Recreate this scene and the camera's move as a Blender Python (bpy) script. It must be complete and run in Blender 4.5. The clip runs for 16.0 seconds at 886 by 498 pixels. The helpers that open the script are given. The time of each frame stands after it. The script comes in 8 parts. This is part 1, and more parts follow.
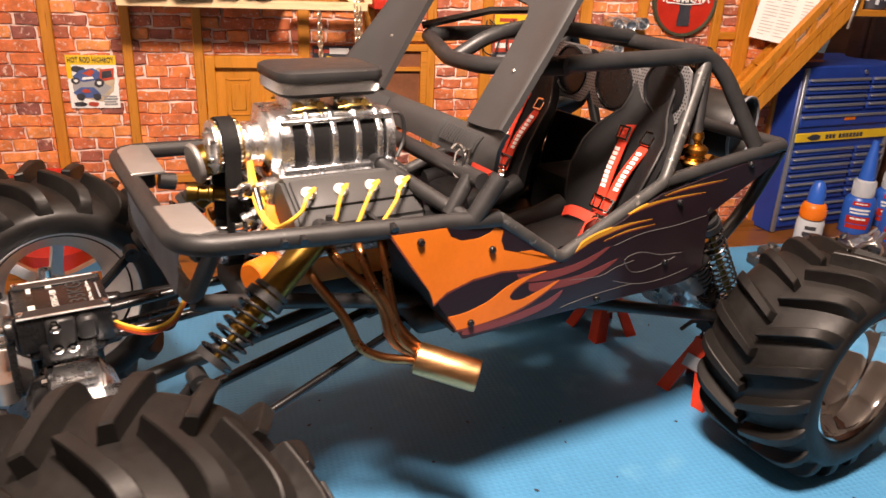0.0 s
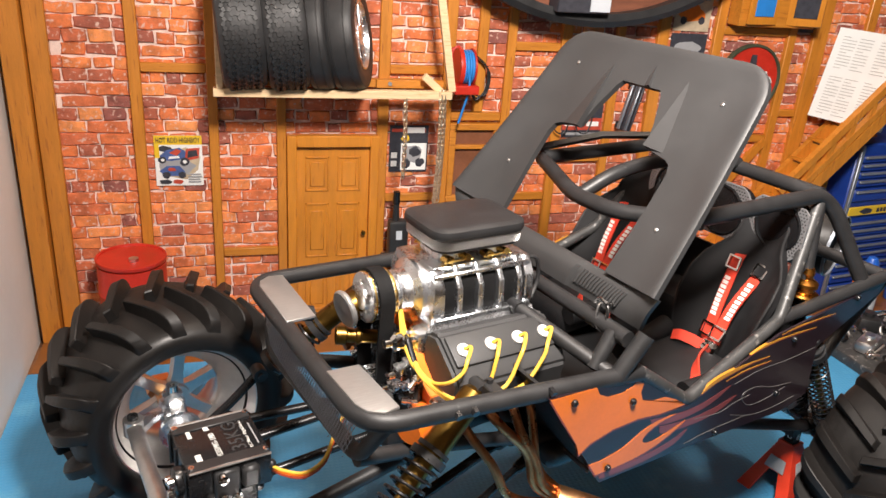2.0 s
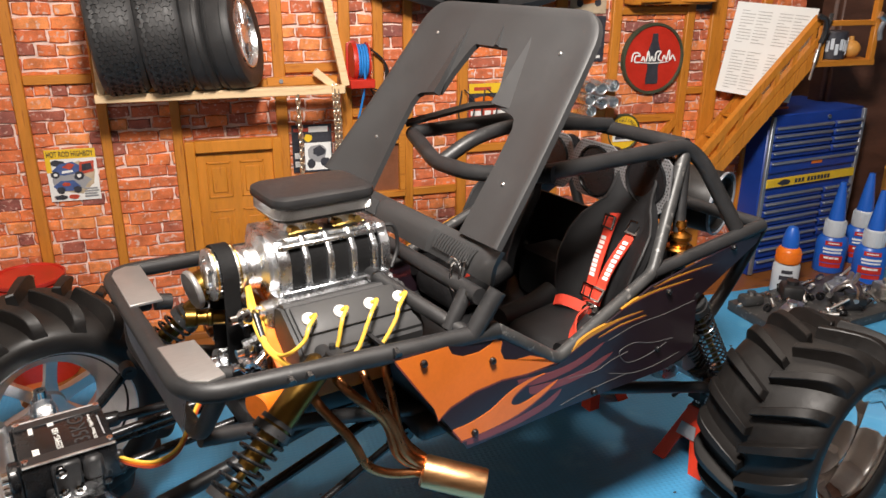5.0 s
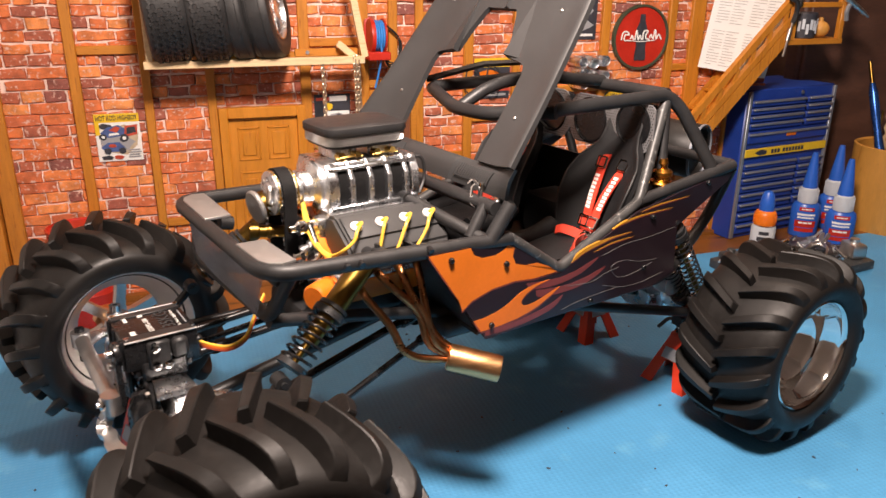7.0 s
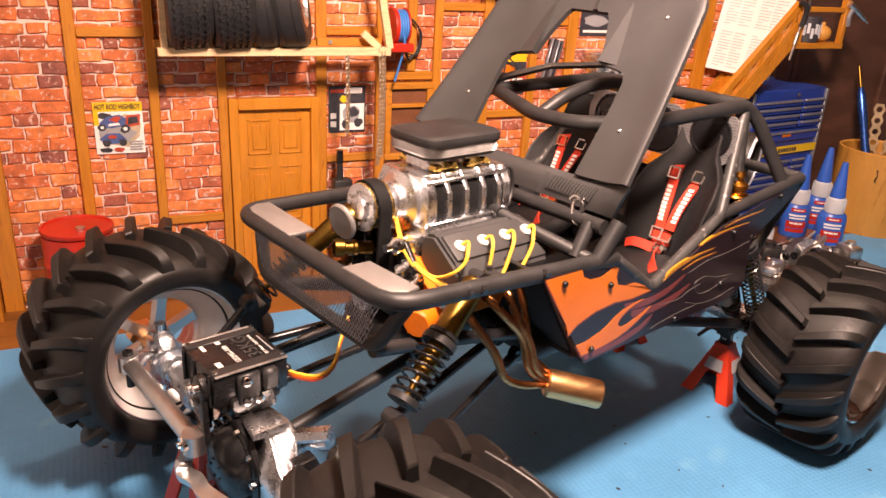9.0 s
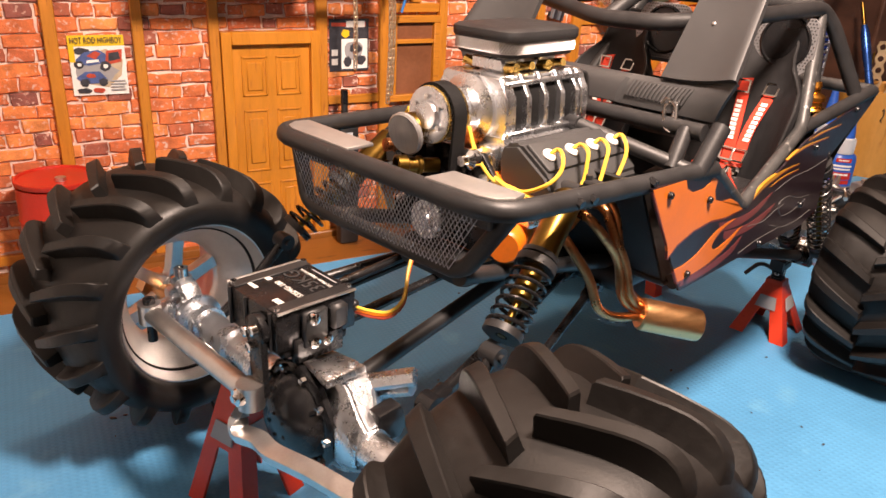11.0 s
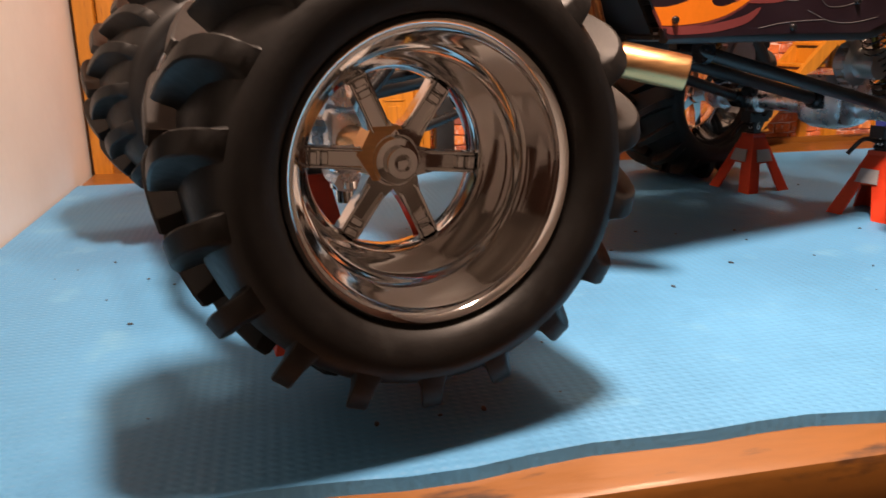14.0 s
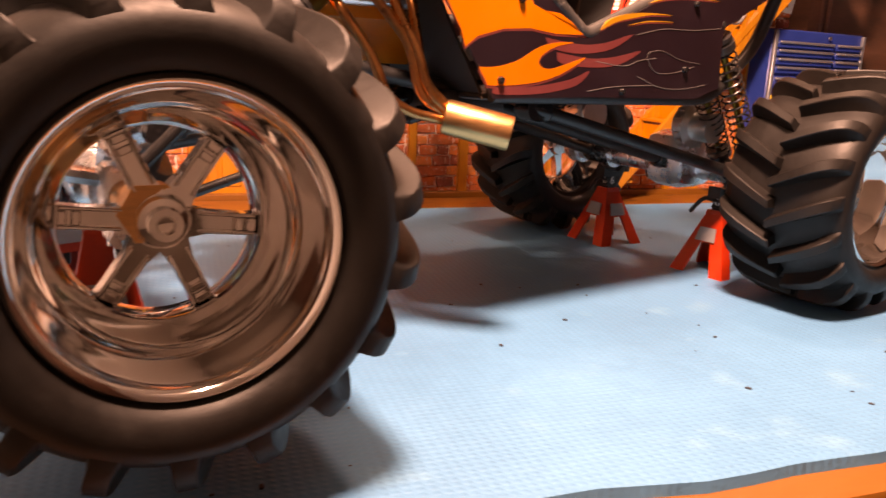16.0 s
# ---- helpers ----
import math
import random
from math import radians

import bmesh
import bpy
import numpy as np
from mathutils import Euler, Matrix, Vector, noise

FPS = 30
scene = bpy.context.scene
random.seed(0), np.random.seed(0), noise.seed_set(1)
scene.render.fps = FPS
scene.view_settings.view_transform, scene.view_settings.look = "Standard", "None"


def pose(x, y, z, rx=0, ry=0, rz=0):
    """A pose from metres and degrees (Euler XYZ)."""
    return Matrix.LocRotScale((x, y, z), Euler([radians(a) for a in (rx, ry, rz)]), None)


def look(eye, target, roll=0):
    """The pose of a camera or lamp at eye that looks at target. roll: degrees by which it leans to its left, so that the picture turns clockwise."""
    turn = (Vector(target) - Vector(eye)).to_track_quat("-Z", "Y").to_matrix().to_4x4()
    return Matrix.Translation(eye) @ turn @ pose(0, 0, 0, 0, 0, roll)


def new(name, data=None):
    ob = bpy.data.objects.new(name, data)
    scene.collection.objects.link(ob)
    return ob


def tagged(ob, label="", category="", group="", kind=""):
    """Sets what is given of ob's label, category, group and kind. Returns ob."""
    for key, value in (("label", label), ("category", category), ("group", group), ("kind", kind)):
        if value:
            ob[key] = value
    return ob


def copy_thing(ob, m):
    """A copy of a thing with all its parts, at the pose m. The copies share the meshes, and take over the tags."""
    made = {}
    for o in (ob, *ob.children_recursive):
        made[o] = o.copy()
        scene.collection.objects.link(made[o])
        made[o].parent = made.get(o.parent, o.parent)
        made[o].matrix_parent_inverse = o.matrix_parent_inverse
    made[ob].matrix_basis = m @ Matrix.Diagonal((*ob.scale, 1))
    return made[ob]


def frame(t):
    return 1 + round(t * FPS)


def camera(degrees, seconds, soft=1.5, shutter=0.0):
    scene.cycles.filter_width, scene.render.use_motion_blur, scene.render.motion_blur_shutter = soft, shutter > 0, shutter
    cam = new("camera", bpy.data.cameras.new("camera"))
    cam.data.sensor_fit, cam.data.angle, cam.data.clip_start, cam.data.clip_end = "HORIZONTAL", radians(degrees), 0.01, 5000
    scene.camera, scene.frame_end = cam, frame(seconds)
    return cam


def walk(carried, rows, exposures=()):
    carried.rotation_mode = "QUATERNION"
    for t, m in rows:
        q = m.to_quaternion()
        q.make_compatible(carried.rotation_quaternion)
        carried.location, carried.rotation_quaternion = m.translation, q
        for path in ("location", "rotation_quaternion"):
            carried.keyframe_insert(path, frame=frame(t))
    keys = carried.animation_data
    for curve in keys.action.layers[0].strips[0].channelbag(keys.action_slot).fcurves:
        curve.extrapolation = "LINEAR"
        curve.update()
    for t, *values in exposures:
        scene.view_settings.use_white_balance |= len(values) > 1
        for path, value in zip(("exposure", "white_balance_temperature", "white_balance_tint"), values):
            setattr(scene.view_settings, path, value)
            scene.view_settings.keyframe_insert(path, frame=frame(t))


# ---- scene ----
cam = camera(60.4, 16.0, shutter=0.5)
METRES, EYE, TILT, LEAN, TURN = 1.0, 0.371, -22.17, -2.67, -15.24
ROWS = [
    (0.0, 0.0, 0.0, 0.0, 0.0, 0.0, -0.0),
    (0.5, -0.0467, -0.0198, 0.0067, -2.67, -0.58, 0.15),
    (1.0, -0.0727, -0.0284, 0.0385, -0.55, -0.83, 0.27),
    (1.5, -0.0846, -0.0311, 0.0699, -1.33, 0.11, -0.2),
    (2.0, -0.093, -0.0185, 0.0916, -0.48, -0.13, -1.13),
    (2.5, -0.0869, -0.004, 0.0978, -1.08, -1.1, -0.89),
    (3.0, -0.0556, 0.001, 0.097, -1.47, -0.99, 0.94),
    (3.5, -0.0304, 0.007, 0.0904, -0.95, -1.08, 2.47),
    (4.0, -0.0131, 0.0122, 0.0827, -1.01, -0.94, 3.49),
    (6.5, -0.0332, -0.0677, 0.0061, -2.88, 3.64, 2.96),
    (7.0, -0.0408, -0.0983, -0.0049, -2.5, 1.88, 3.34),
    (7.5, -0.0742, -0.1136, -0.0084, -5.23, 2.23, 4.1),
    (8.0, -0.1004, -0.1024, -0.0042, -5.63, 0.97, 4.88),
    (8.5, -0.1288, -0.0819, 0.0157, -8.03, 1.45, 4.81),
    (9.0, -0.1588, -0.0505, 0.0291, -8.46, 0.1, 2.95),
    (9.5, -0.1951, -0.0214, 0.0215, -11.76, -0.19, 4.16),
    (12.0, -0.2155, 0.026, -0.0105, -6.4, -0.97, 6.16),
    (12.5, -0.1581, 0.0063, -0.0532, 4.07, 6.49, 5.4),
    (13.0, -0.1307, 0.0207, -0.1272, 7.23, 8.53, 2.64),
    (13.5, -0.0978, 0.0242, -0.1819, 5.76, 7.54, 2.55),
    (14.0, -0.0939, 0.0299, -0.2172, 3.81, 6.21, 1.9),
    (14.5, -0.0935, 0.0425, -0.2167, 0.78, 6.97, 1.18),
    (15.0, -0.0829, 0.0404, -0.2144, 0.38, 8.01, 0.94),
    (15.5, -0.0696, 0.0395, -0.2085, -1.77, 8.48, 0.48),
    (16.0, -0.0443, 0.0425, -0.2033, -3.23, 8.47, 1.51),
]
PATH = [(t, pose(0, 0, EYE, TILT, LEAN, TURN) @ pose(METRES * x, METRES * y, METRES * z, 90 + pitch, roll, yaw))
        for t, x, y, z, yaw, pitch, roll in ROWS]
PATH += [
    (4.2, look((-0.003, 0.041, 0.440), (0.553, 1.803, -0.328), -0.2)),
    (6.3, look((-0.044, -0.039, 0.400), (0.587, 1.755, -0.220), 1.4)),
    (9.7, look((-0.205, 0.054, 0.377), (0.726, 1.653, -0.383), 4.0)),
    (11.8, look((-0.208, 0.089, 0.343), (0.605, 1.735, -0.451), -0.3)),
]
PATH.sort(key=lambda row: row[0])
EXPOSURES = [(0.0, 0.1, 7300, 21), (0.5, 0.28, 7200, 20), (1.0, 0.28, 7000, 17), (2.0, 0.0, 6200, 10), (4.2, -0.2, 6100, 8), (7.0, -0.05, 6800, 18), (7.5, 0.14, 8200, 34), (8.0, 0.2, 8300, 35), (8.5, 0.22, 8600, 40),
             (9.0, 0.25, 8100, 34), (9.7, 0.3, 7500, 25), (11.8, 0.22, 7500, 24), (12.0, 0.24, 7500, 24), (12.5, -0.05, 7000, 20), (13.0, 0.05, 6100, 7), (13.5, 0.25, 6500, 10), (14.0, 0.25, 8100, 27), (15.0, 0.42, 11300, 50), (16.0, 0.66, 12400, 58)]
walk(cam, PATH, EXPOSURES)

# ---- light ----
world = bpy.data.worlds.new("room_air")
scene.world = world
world.use_nodes = True
world.node_tree.nodes["Background"].inputs[0].default_value = (1.0, 0.86, 0.72, 1)
world.node_tree.nodes["Background"].inputs[1].default_value = 0.085


def area_lamp(name, eye, target, size, watts, colour):
    data = bpy.data.lights.new(name, "AREA")
    data.shape, data.size, data.energy, data.color = "DISK", size, watts, colour
    ob = new(name, data)
    ob.matrix_world = look(eye, target)
    return ob


area_lamp("work_lamp", (0.04, 0.170, 0.76), (0.55, 0.62, 0.1), 0.13, 15.0, (1.0, 0.88, 0.77))
# unseen fill light, added to lift the dark parts and the chrome
fill_light = bpy.data.lights.new("room_fill", "POINT")
fill_light.energy, fill_light.color, fill_light.shadow_soft_size = 40.0, (1.0, 0.80, 0.63), 0.12
new("room_fill", fill_light).matrix_world = pose(0.6, 0.95, 2.2)

# ---- small building kit ----
TAU = 2 * math.pi


def bm_box(bm, c, s, m=None, bevel=0.0, seg=1):
    t = Matrix.Translation(c) @ (m or Matrix()) @ Matrix.Diagonal((*s, 1))
    made = bmesh.ops.create_cube(bm, size=1.0, matrix=t)
    if bevel > 0:
        edges = list({e for v in made["verts"] for e in v.link_edges})
        bmesh.ops.bevel(bm, geom=edges, offset=bevel, segments=seg, affect="EDGES", profile=0.5)
    return bm


def frame_of(axis):
    """Two directions square to axis."""
    axis = Vector(axis).normalized()
    side = axis.cross(Vector((0, 0, 1)) if abs(axis.z) < 0.9 else Vector((1, 0, 0))).normalized()
    return side, axis.cross(side).normalized()


def bm_cyl(bm, p0, p1, r0, r1=None, seg=16, caps=True):
    p0, p1 = Vector(p0), Vector(p1)
    r1 = r0 if r1 is None else r1
    a, b = frame_of(p1 - p0)
    rings = []
    for p, r in ((p0, r0), (p1, r1)):
        rings.append([bm.verts.new(p + a * (r * math.cos(TAU * i / seg)) + b * (r * math.sin(TAU * i / seg))) for i in range(seg)])
    for i in range(seg):
        bm.faces.new((rings[0][i], rings[0][(i + 1) % seg], rings[1][(i + 1) % seg], rings[1][i]))
    if caps:
        bm.faces.new(rings[0][::-1]), bm.faces.new(rings[1])
    return bm


def rounded(pts, rad, n=6):
    """A path whose corners are rounded."""
    pts = [Vector(p) for p in pts]
    out = [pts[0]]
    for a, b, c in zip(pts, pts[1:], pts[2:]):
        u, w = a - b, c - b
        d = min(rad, u.length * 0.48, w.length * 0.48)
        p, q = b + u.normalized() * d, b + w.normalized() * d
        for i in range(n + 1):
            s = i / n
            out.append(p * (1 - s) ** 2 + b * (2 * s * (1 - s)) + q * s ** 2)
    return out + [pts[-1]]


def spline(pts, n=8):
    """Catmull-Rom through the points."""
    pts = [Vector(p) for p in pts]
    ext = [pts[0] * 2 - pts[1]] + pts + [pts[-1] * 2 - pts[-2]]
    out = []
    for a, b, c, d in zip(ext, ext[1:], ext[2:], ext[3:]):
        for i in range(n):
            s = i / n
            out.append(0.5 * ((2 * b) + (c - a) * s + (2 * a - 5 * b + 4 * c - d) * s * s + (3 * b - a - 3 * c + d) * s ** 3))
    return out + [pts[-1]]


def bm_tube(bm, pts, r, seg=10, flat=1.0, r_end=None):
    """A round bar along a path; flat squeezes it to a strap."""
    pts = [Vector(p) for p in pts]
    side, up = None, None
    rings = []
    for i, p in enumerate(pts):
        d = (pts[min(i + 1, len(pts) - 1)] - pts[max(i - 1, 0)]).normalized()
        if side is None:
            side, up = frame_of(d)
        else:
            side = (side - d * side.dot(d)).normalized()
            up = d.cross(side).normalized()
        rr = r if r_end is None else r + (r_end - r) * i / (len(pts) - 1)
        rings.append([bm.verts.new(p + side * (rr * math.cos(TAU * k / seg)) + up * (rr * flat * math.sin(TAU * k / seg))) for k in range(seg)])
    for a, b in zip(rings, rings[1:]):
        for k in range(seg):
            bm.faces.new((a[k], a[(k + 1) % seg], b[(k + 1) % seg], b[k]))
    bm.faces.new(rings[0][::-1]), bm.faces.new(rings[-1])
    return bm


def bm_band(bm, pts, width_dir, w, t, normal):
    """A flat strap of width w and thickness t along a path."""
    pts, rings = [Vector(p) for p in pts], []
    wd = Vector(width_dir).normalized()
    for i, p in enumerate(pts):
        d = (pts[min(i + 1, len(pts) - 1)] - pts[max(i - 1, 0)]).normalized()
        s = (wd - d * wd.dot(d)).normalized()
        nrm = d.cross(s).normalized()
        if nrm.dot(Vector(normal)) < 0:
            nrm = -nrm
        rings.append([bm.verts.new(p + s * (w / 2 * a) + nrm * (t / 2 * b)) for a, b in ((-1, -1), (1, -1), (1, 1), (-1, 1))])
    for a, b in zip(rings, rings[1:]):
        for k in range(4):
            bm.faces.new((a[k], a[(k + 1) % 4], b[(k + 1) % 4], b[k]))
    bm.faces.new(rings[0][::-1]), bm.faces.new(rings[-1])
    return bm


def bm_lathe(bm, profile, m=None, seg=48, closed=False):
    """Turn (radius, height) pairs round the local z axis."""
    m = m or Matrix()
    rings = [[bm.verts.new(m @ Vector((r * math.cos(TAU * i / seg), r * math.sin(TAU * i / seg), h))) for i in range(seg)] for r, h in profile]
    pairs = list(zip(rings, rings[1:])) + ([(rings[-1], rings[0])] if closed else [])
    for a, b in pairs:
        for i in range(seg):
            bm.faces.new((a[i], a[(i + 1) % seg], b[(i + 1) % seg], b[i]))
    if not closed:
        if profile[0][0] > 1e-6:
            bm.faces.new(rings[0][::-1])
        if profile[-1][0] > 1e-6:
            bm.faces.new(rings[-1])
    bmesh.ops.remove_doubles(bm, verts=[v for ring in rings for v in ring], dist=1e-6)
    return bm


def bm_prism(bm, pts, thick, m=None, bevel=0.0):
    """A flat outline (x, y) with thickness along its local z, from 0 up."""
    m = m or Matrix()
    low = [bm.verts.new(m @ Vector((x, y, 0))) for x, y in pts]
    high = [bm.verts.new(m @ Vector((x, y, thick))) for x, y in pts]
    n = len(pts)
    faces = [bm.faces.new(low[::-1]), bm.faces.new(high)]
    for i in range(n):
        faces.append(bm.faces.new((low[i], low[(i + 1) % n], high[(i + 1) % n], high[i])))
    if bevel > 0:
        edges = list(faces[1].edges) + list(faces[0].edges)
        bmesh.ops.bevel(bm, geom=edges, offset=bevel, segments=2, affect="EDGES", profile=0.5)
    return bm


def bm_spring(bm, p0, p1, R, r, turns, seg=6, per=14):
    p0, p1 = Vector(p0), Vector(p1)
    a, b = frame_of(p1 - p0)
    n = int(turns * per)
    pts = [p0.lerp(p1, i / n) + a * (R * math.cos(TAU * i / per)) + b * (R * math.sin(TAU * i / per)) for i in range(n + 1)]
    return bm_tube(bm, pts, r, seg)


def along(p0, p1):
    """A pose at p0 whose z axis runs to p1."""
    d = Vector(p1) - Vector(p0)
    return Matrix.Translation(p0) @ d.to_track_quat("Z", "Y").to_matrix().to_4x4()


def mesh_of(name, bm, material, angle=38):
    bmesh.ops.recalc_face_normals(bm, faces=bm.faces)
    me = bpy.data.meshes.new(name)
    bm.to_mesh(me)
    bm.free()
    me.polygons.foreach_set("use_smooth", [True] * len(me.polygons))
    me.set_sharp_from_angle(angle=radians(angle))
    for one in (material if isinstance(material, (list, tuple)) else [material]):
        me.materials.append(one)
    return me


def part(name, bm, material, parent, label="", m=None):
    ob = new(name, mesh_of(name, bm, material))
    ob.parent = parent
    if m is not None:
        ob.matrix_basis = m
    return tagged(ob, label)


def thing(name, bm, material, label, category, group="", kind="", m=None):
    ob = new(name, mesh_of(name, bm, material))
    if m is not None:
        ob.matrix_basis = m
    return tagged(ob, label, category, group, kind)


def group_of(name, label, category, m=None, group="", kind=""):
    ob = new(name)
    ob.empty_display_size = 0.02
    if m is not None:
        ob.matrix_basis = m
    return tagged(ob, label, category, group, kind)


def bm_letters(text, size, m, depth=0.0002, spacing=1.0):
    """Letters of the built-in font as a mesh in the plane of m."""
    cu = bpy.data.curves.new("letters", "FONT")
    cu.body, cu.size, cu.extrude, cu.align_x, cu.align_y, cu.resolution_u = text, size, depth, "CENTER", "CENTER", 2
    cu.space_character = spacing
    ob = new("letters", cu)
    me = bpy.data.meshes.new_from_object(ob.evaluated_get(bpy.context.evaluated_depsgraph_get()))
    bpy.data.objects.remove(ob)
    bpy.data.curves.remove(cu)
    bm = bmesh.new()
    bm.from_mesh(me)
    bpy.data.meshes.remove(me)
    bmesh.ops.transform(bm, matrix=m, verts=bm.verts)
    return bm


# ---- materials ----
def paint(name, colour, rough=0.5, metal=0.0, scale=60.0, vary=0.12, bump=0.0, bump_scale=400.0, wear=None, wear_at=0.62,
          per=None, per_amount=0.0, coat=0.0, rough_vary=0.12, stretch=(1, 1, 1), spec=0.5):
    """A surface with broad and fine variation, optional wear colour and relief."""
    ma = bpy.data.materials.new(name)
    ma.use_nodes = True
    nt = ma.node_tree
    N, Lk = nt.nodes, nt.links.new
    b = N["Principled BSDF"]
    b.inputs["Metallic"].default_value = metal
    b.inputs["Specular IOR Level"].default_value = spec
    b.inputs["Coat Weight"].default_value = coat
    b.inputs["Coat Roughness"].default_value = 0.12
    tc = N.new("ShaderNodeTexCoord")
    mp = N.new("ShaderNodeMapping")
    mp.inputs["Scale"].default_value = stretch
    Lk(tc.outputs["Object"], mp.inputs["Vector"])
    broad = N.new("ShaderNodeTexNoise")
    broad.inputs["Scale"].default_value, broad.inputs["Detail"].default_value = scale, 4
    fine = N.new("ShaderNodeTexNoise")
    fine.inputs["Scale"].default_value, fine.inputs["Detail"].default_value = scale * 9, 3
    Lk(mp.outputs[0], broad.inputs["Vector"]), Lk(mp.outputs[0], fine.inputs["Vector"])
    add = N.new("ShaderNodeMath")
    add.operation = "MULTIPLY_ADD"
    add.inputs[1].default_value = 0.4
    Lk(fine.outputs[0], add.inputs[0]), Lk(broad.outputs[0], add.inputs[2])
    ramp = N.new("ShaderNodeMapRange")
    ramp.inputs[1].default_value, ramp.inputs[2].default_value = 0.4, 1.0
    ramp.inputs[3].default_value, ramp.inputs[4].default_value = 1 - vary, 1 + vary
    Lk(add.outputs[0], ramp.inputs[0])
    mul = N.new("ShaderNodeVectorMath")
    mul.operation = "SCALE"
    mul.inputs[0].default_value = colour
    Lk(ramp.outputs[0], mul.inputs["Scale"])
    out = mul.outputs[0]
    if per:
        src = N.new("ShaderNodeObjectInfo").outputs["Random"] if per == "object" else N.new("ShaderNodeNewGeometry").outputs["Random Per Island"]
        hsv = N.new("ShaderNodeHueSaturation")
        r1 = N.new("ShaderNodeMapRange")
        r1.inputs[3].default_value, r1.inputs[4].default_value = 1 - per_amount, 1 + per_amount
        Lk(src, r1.inputs[0]), Lk(r1.outputs[0], hsv.inputs["Value"])
        Lk(out, hsv.inputs["Color"])
        out = hsv.outputs[0]
    if wear:
        wr = N.new("ShaderNodeMapRange")
        wr.inputs[1].default_value, wr.inputs[2].default_value = wear_at, wear_at + 0.1
        wn = N.new("ShaderNodeTexNoise")
        wn.inputs["Scale"].default_value, wn.inputs["Detail"].default_value = scale * 2.3, 6
        Lk(mp.outputs[0], wn.inputs["Vector"]), Lk(wn.outputs[0], wr.inputs[0])
        mix = N.new("ShaderNodeMix")
        mix.data_type = "RGBA"
        Lk(wr.outputs[0], mix.inputs["Factor"]), Lk(out, mix.inputs["A"])
        mix.inputs["B"].default_value = (*wear, 1)
        out = mix.outputs["Result"]
    Lk(out, b.inputs["Base Color"])
    rr = N.new("ShaderNodeMapRange")
    rr.inputs[1].default_value, rr.inputs[2].default_value = 0.4, 1.0
    rr.inputs[3].default_value, rr.inputs[4].default_value = max(0.02, rough - rough_vary * rough), min(1, rough + rough_vary)
    Lk(add.outputs[0], rr.inputs[0]), Lk(rr.outputs[0], b.inputs["Roughness"])
    if bump:
        bn = N.new("ShaderNodeTexNoise")
        bn.inputs["Scale"].default_value, bn.inputs["Detail"].default_value = bump_scale, 4
        Lk(mp.outputs[0], bn.inputs["Vector"])
        bp = N.new("ShaderNodeBump")
        bp.inputs["Strength"].default_value, bp.inputs["Distance"].default_value = bump, 0.0006
        Lk(bn.outputs[0], bp.inputs["Height"]), Lk(bp.outputs[0], b.inputs["Normal"])
    return ma


def brick_paint(name, per):
    """Fired clay: orange to dark purple-brown by brick, pitted, with pale lime smears."""
    ma = paint(name, (0.5, 0.5, 0.5), rough=0.85, scale=90, vary=0.42, bump=1.0, bump_scale=420, wear=(0.66, 0.42, 0.34), wear_at=0.575)
    nt = ma.node_tree
    N, Lk = nt.nodes, nt.links.new
    src = N.new("ShaderNodeObjectInfo").outputs["Random"] if per == "object" else N.new("ShaderNodeNewGeometry").outputs["Random Per Island"]
    cr = N.new("ShaderNodeValToRGB")
    cr.color_ramp.interpolation = "LINEAR"
    stops = ((0.0, (0.24, 0.080, 0.065)), (0.10, (0.38, 0.105, 0.060)), (0.25, (0.53, 0.135, 0.055)), (0.6, (0.66, 0.175, 0.052)), (1.0, (0.74, 0.27, 0.085)))
    while len(cr.color_ramp.elements) < len(stops):
        cr.color_ramp.elements.new(0.5)
    for el, (at, col) in zip(cr.color_ramp.elements, stops):
        el.position, el.color = at, (*col, 1)
    Lk(src, cr.inputs[0])
    if per == "object":
        shift = N.new("ShaderNodeMath")
        shift.operation = "MULTIPLY"
        shift.inputs[1].default_value = 7.0
        Lk(src, shift.inputs[0]), Lk(shift.outputs[0], next(n for n in N if n.type == "MAPPING").inputs["Location"])
    scale = next(n for n in N if n.type == "VECT_MATH")
    dbl = N.new("ShaderNodeVectorMath")
    dbl.operation = "MULTIPLY"
    dbl.inputs[1].default_value = (2, 2, 2)
    Lk(scale.outputs[0], dbl.inputs[0])
    m2 = N.new("ShaderNodeVectorMath")
    m2.operation = "MULTIPLY"
    Lk(cr.outputs[0], m2.inputs[0]), Lk(dbl.outputs[0], m2.inputs[1])
    mix = next(n for n in N if n.type == "MIX")
    Lk(m2.outputs[0], mix.inputs["A"])
    return ma


def wood_paint(name, colour, dark, grain=(1, 1, 14), scale=40, rough=0.45, coat=0.2):
    """Varnished timber with grain along the axis whose stretch is smallest."""
    ma = paint(name, colour, rough=rough, scale=scale, vary=0.18, bump=0.25, bump_scale=scale * 6, wear=dark, wear_at=0.6, stretch=grain, coat=coat)
    return ma


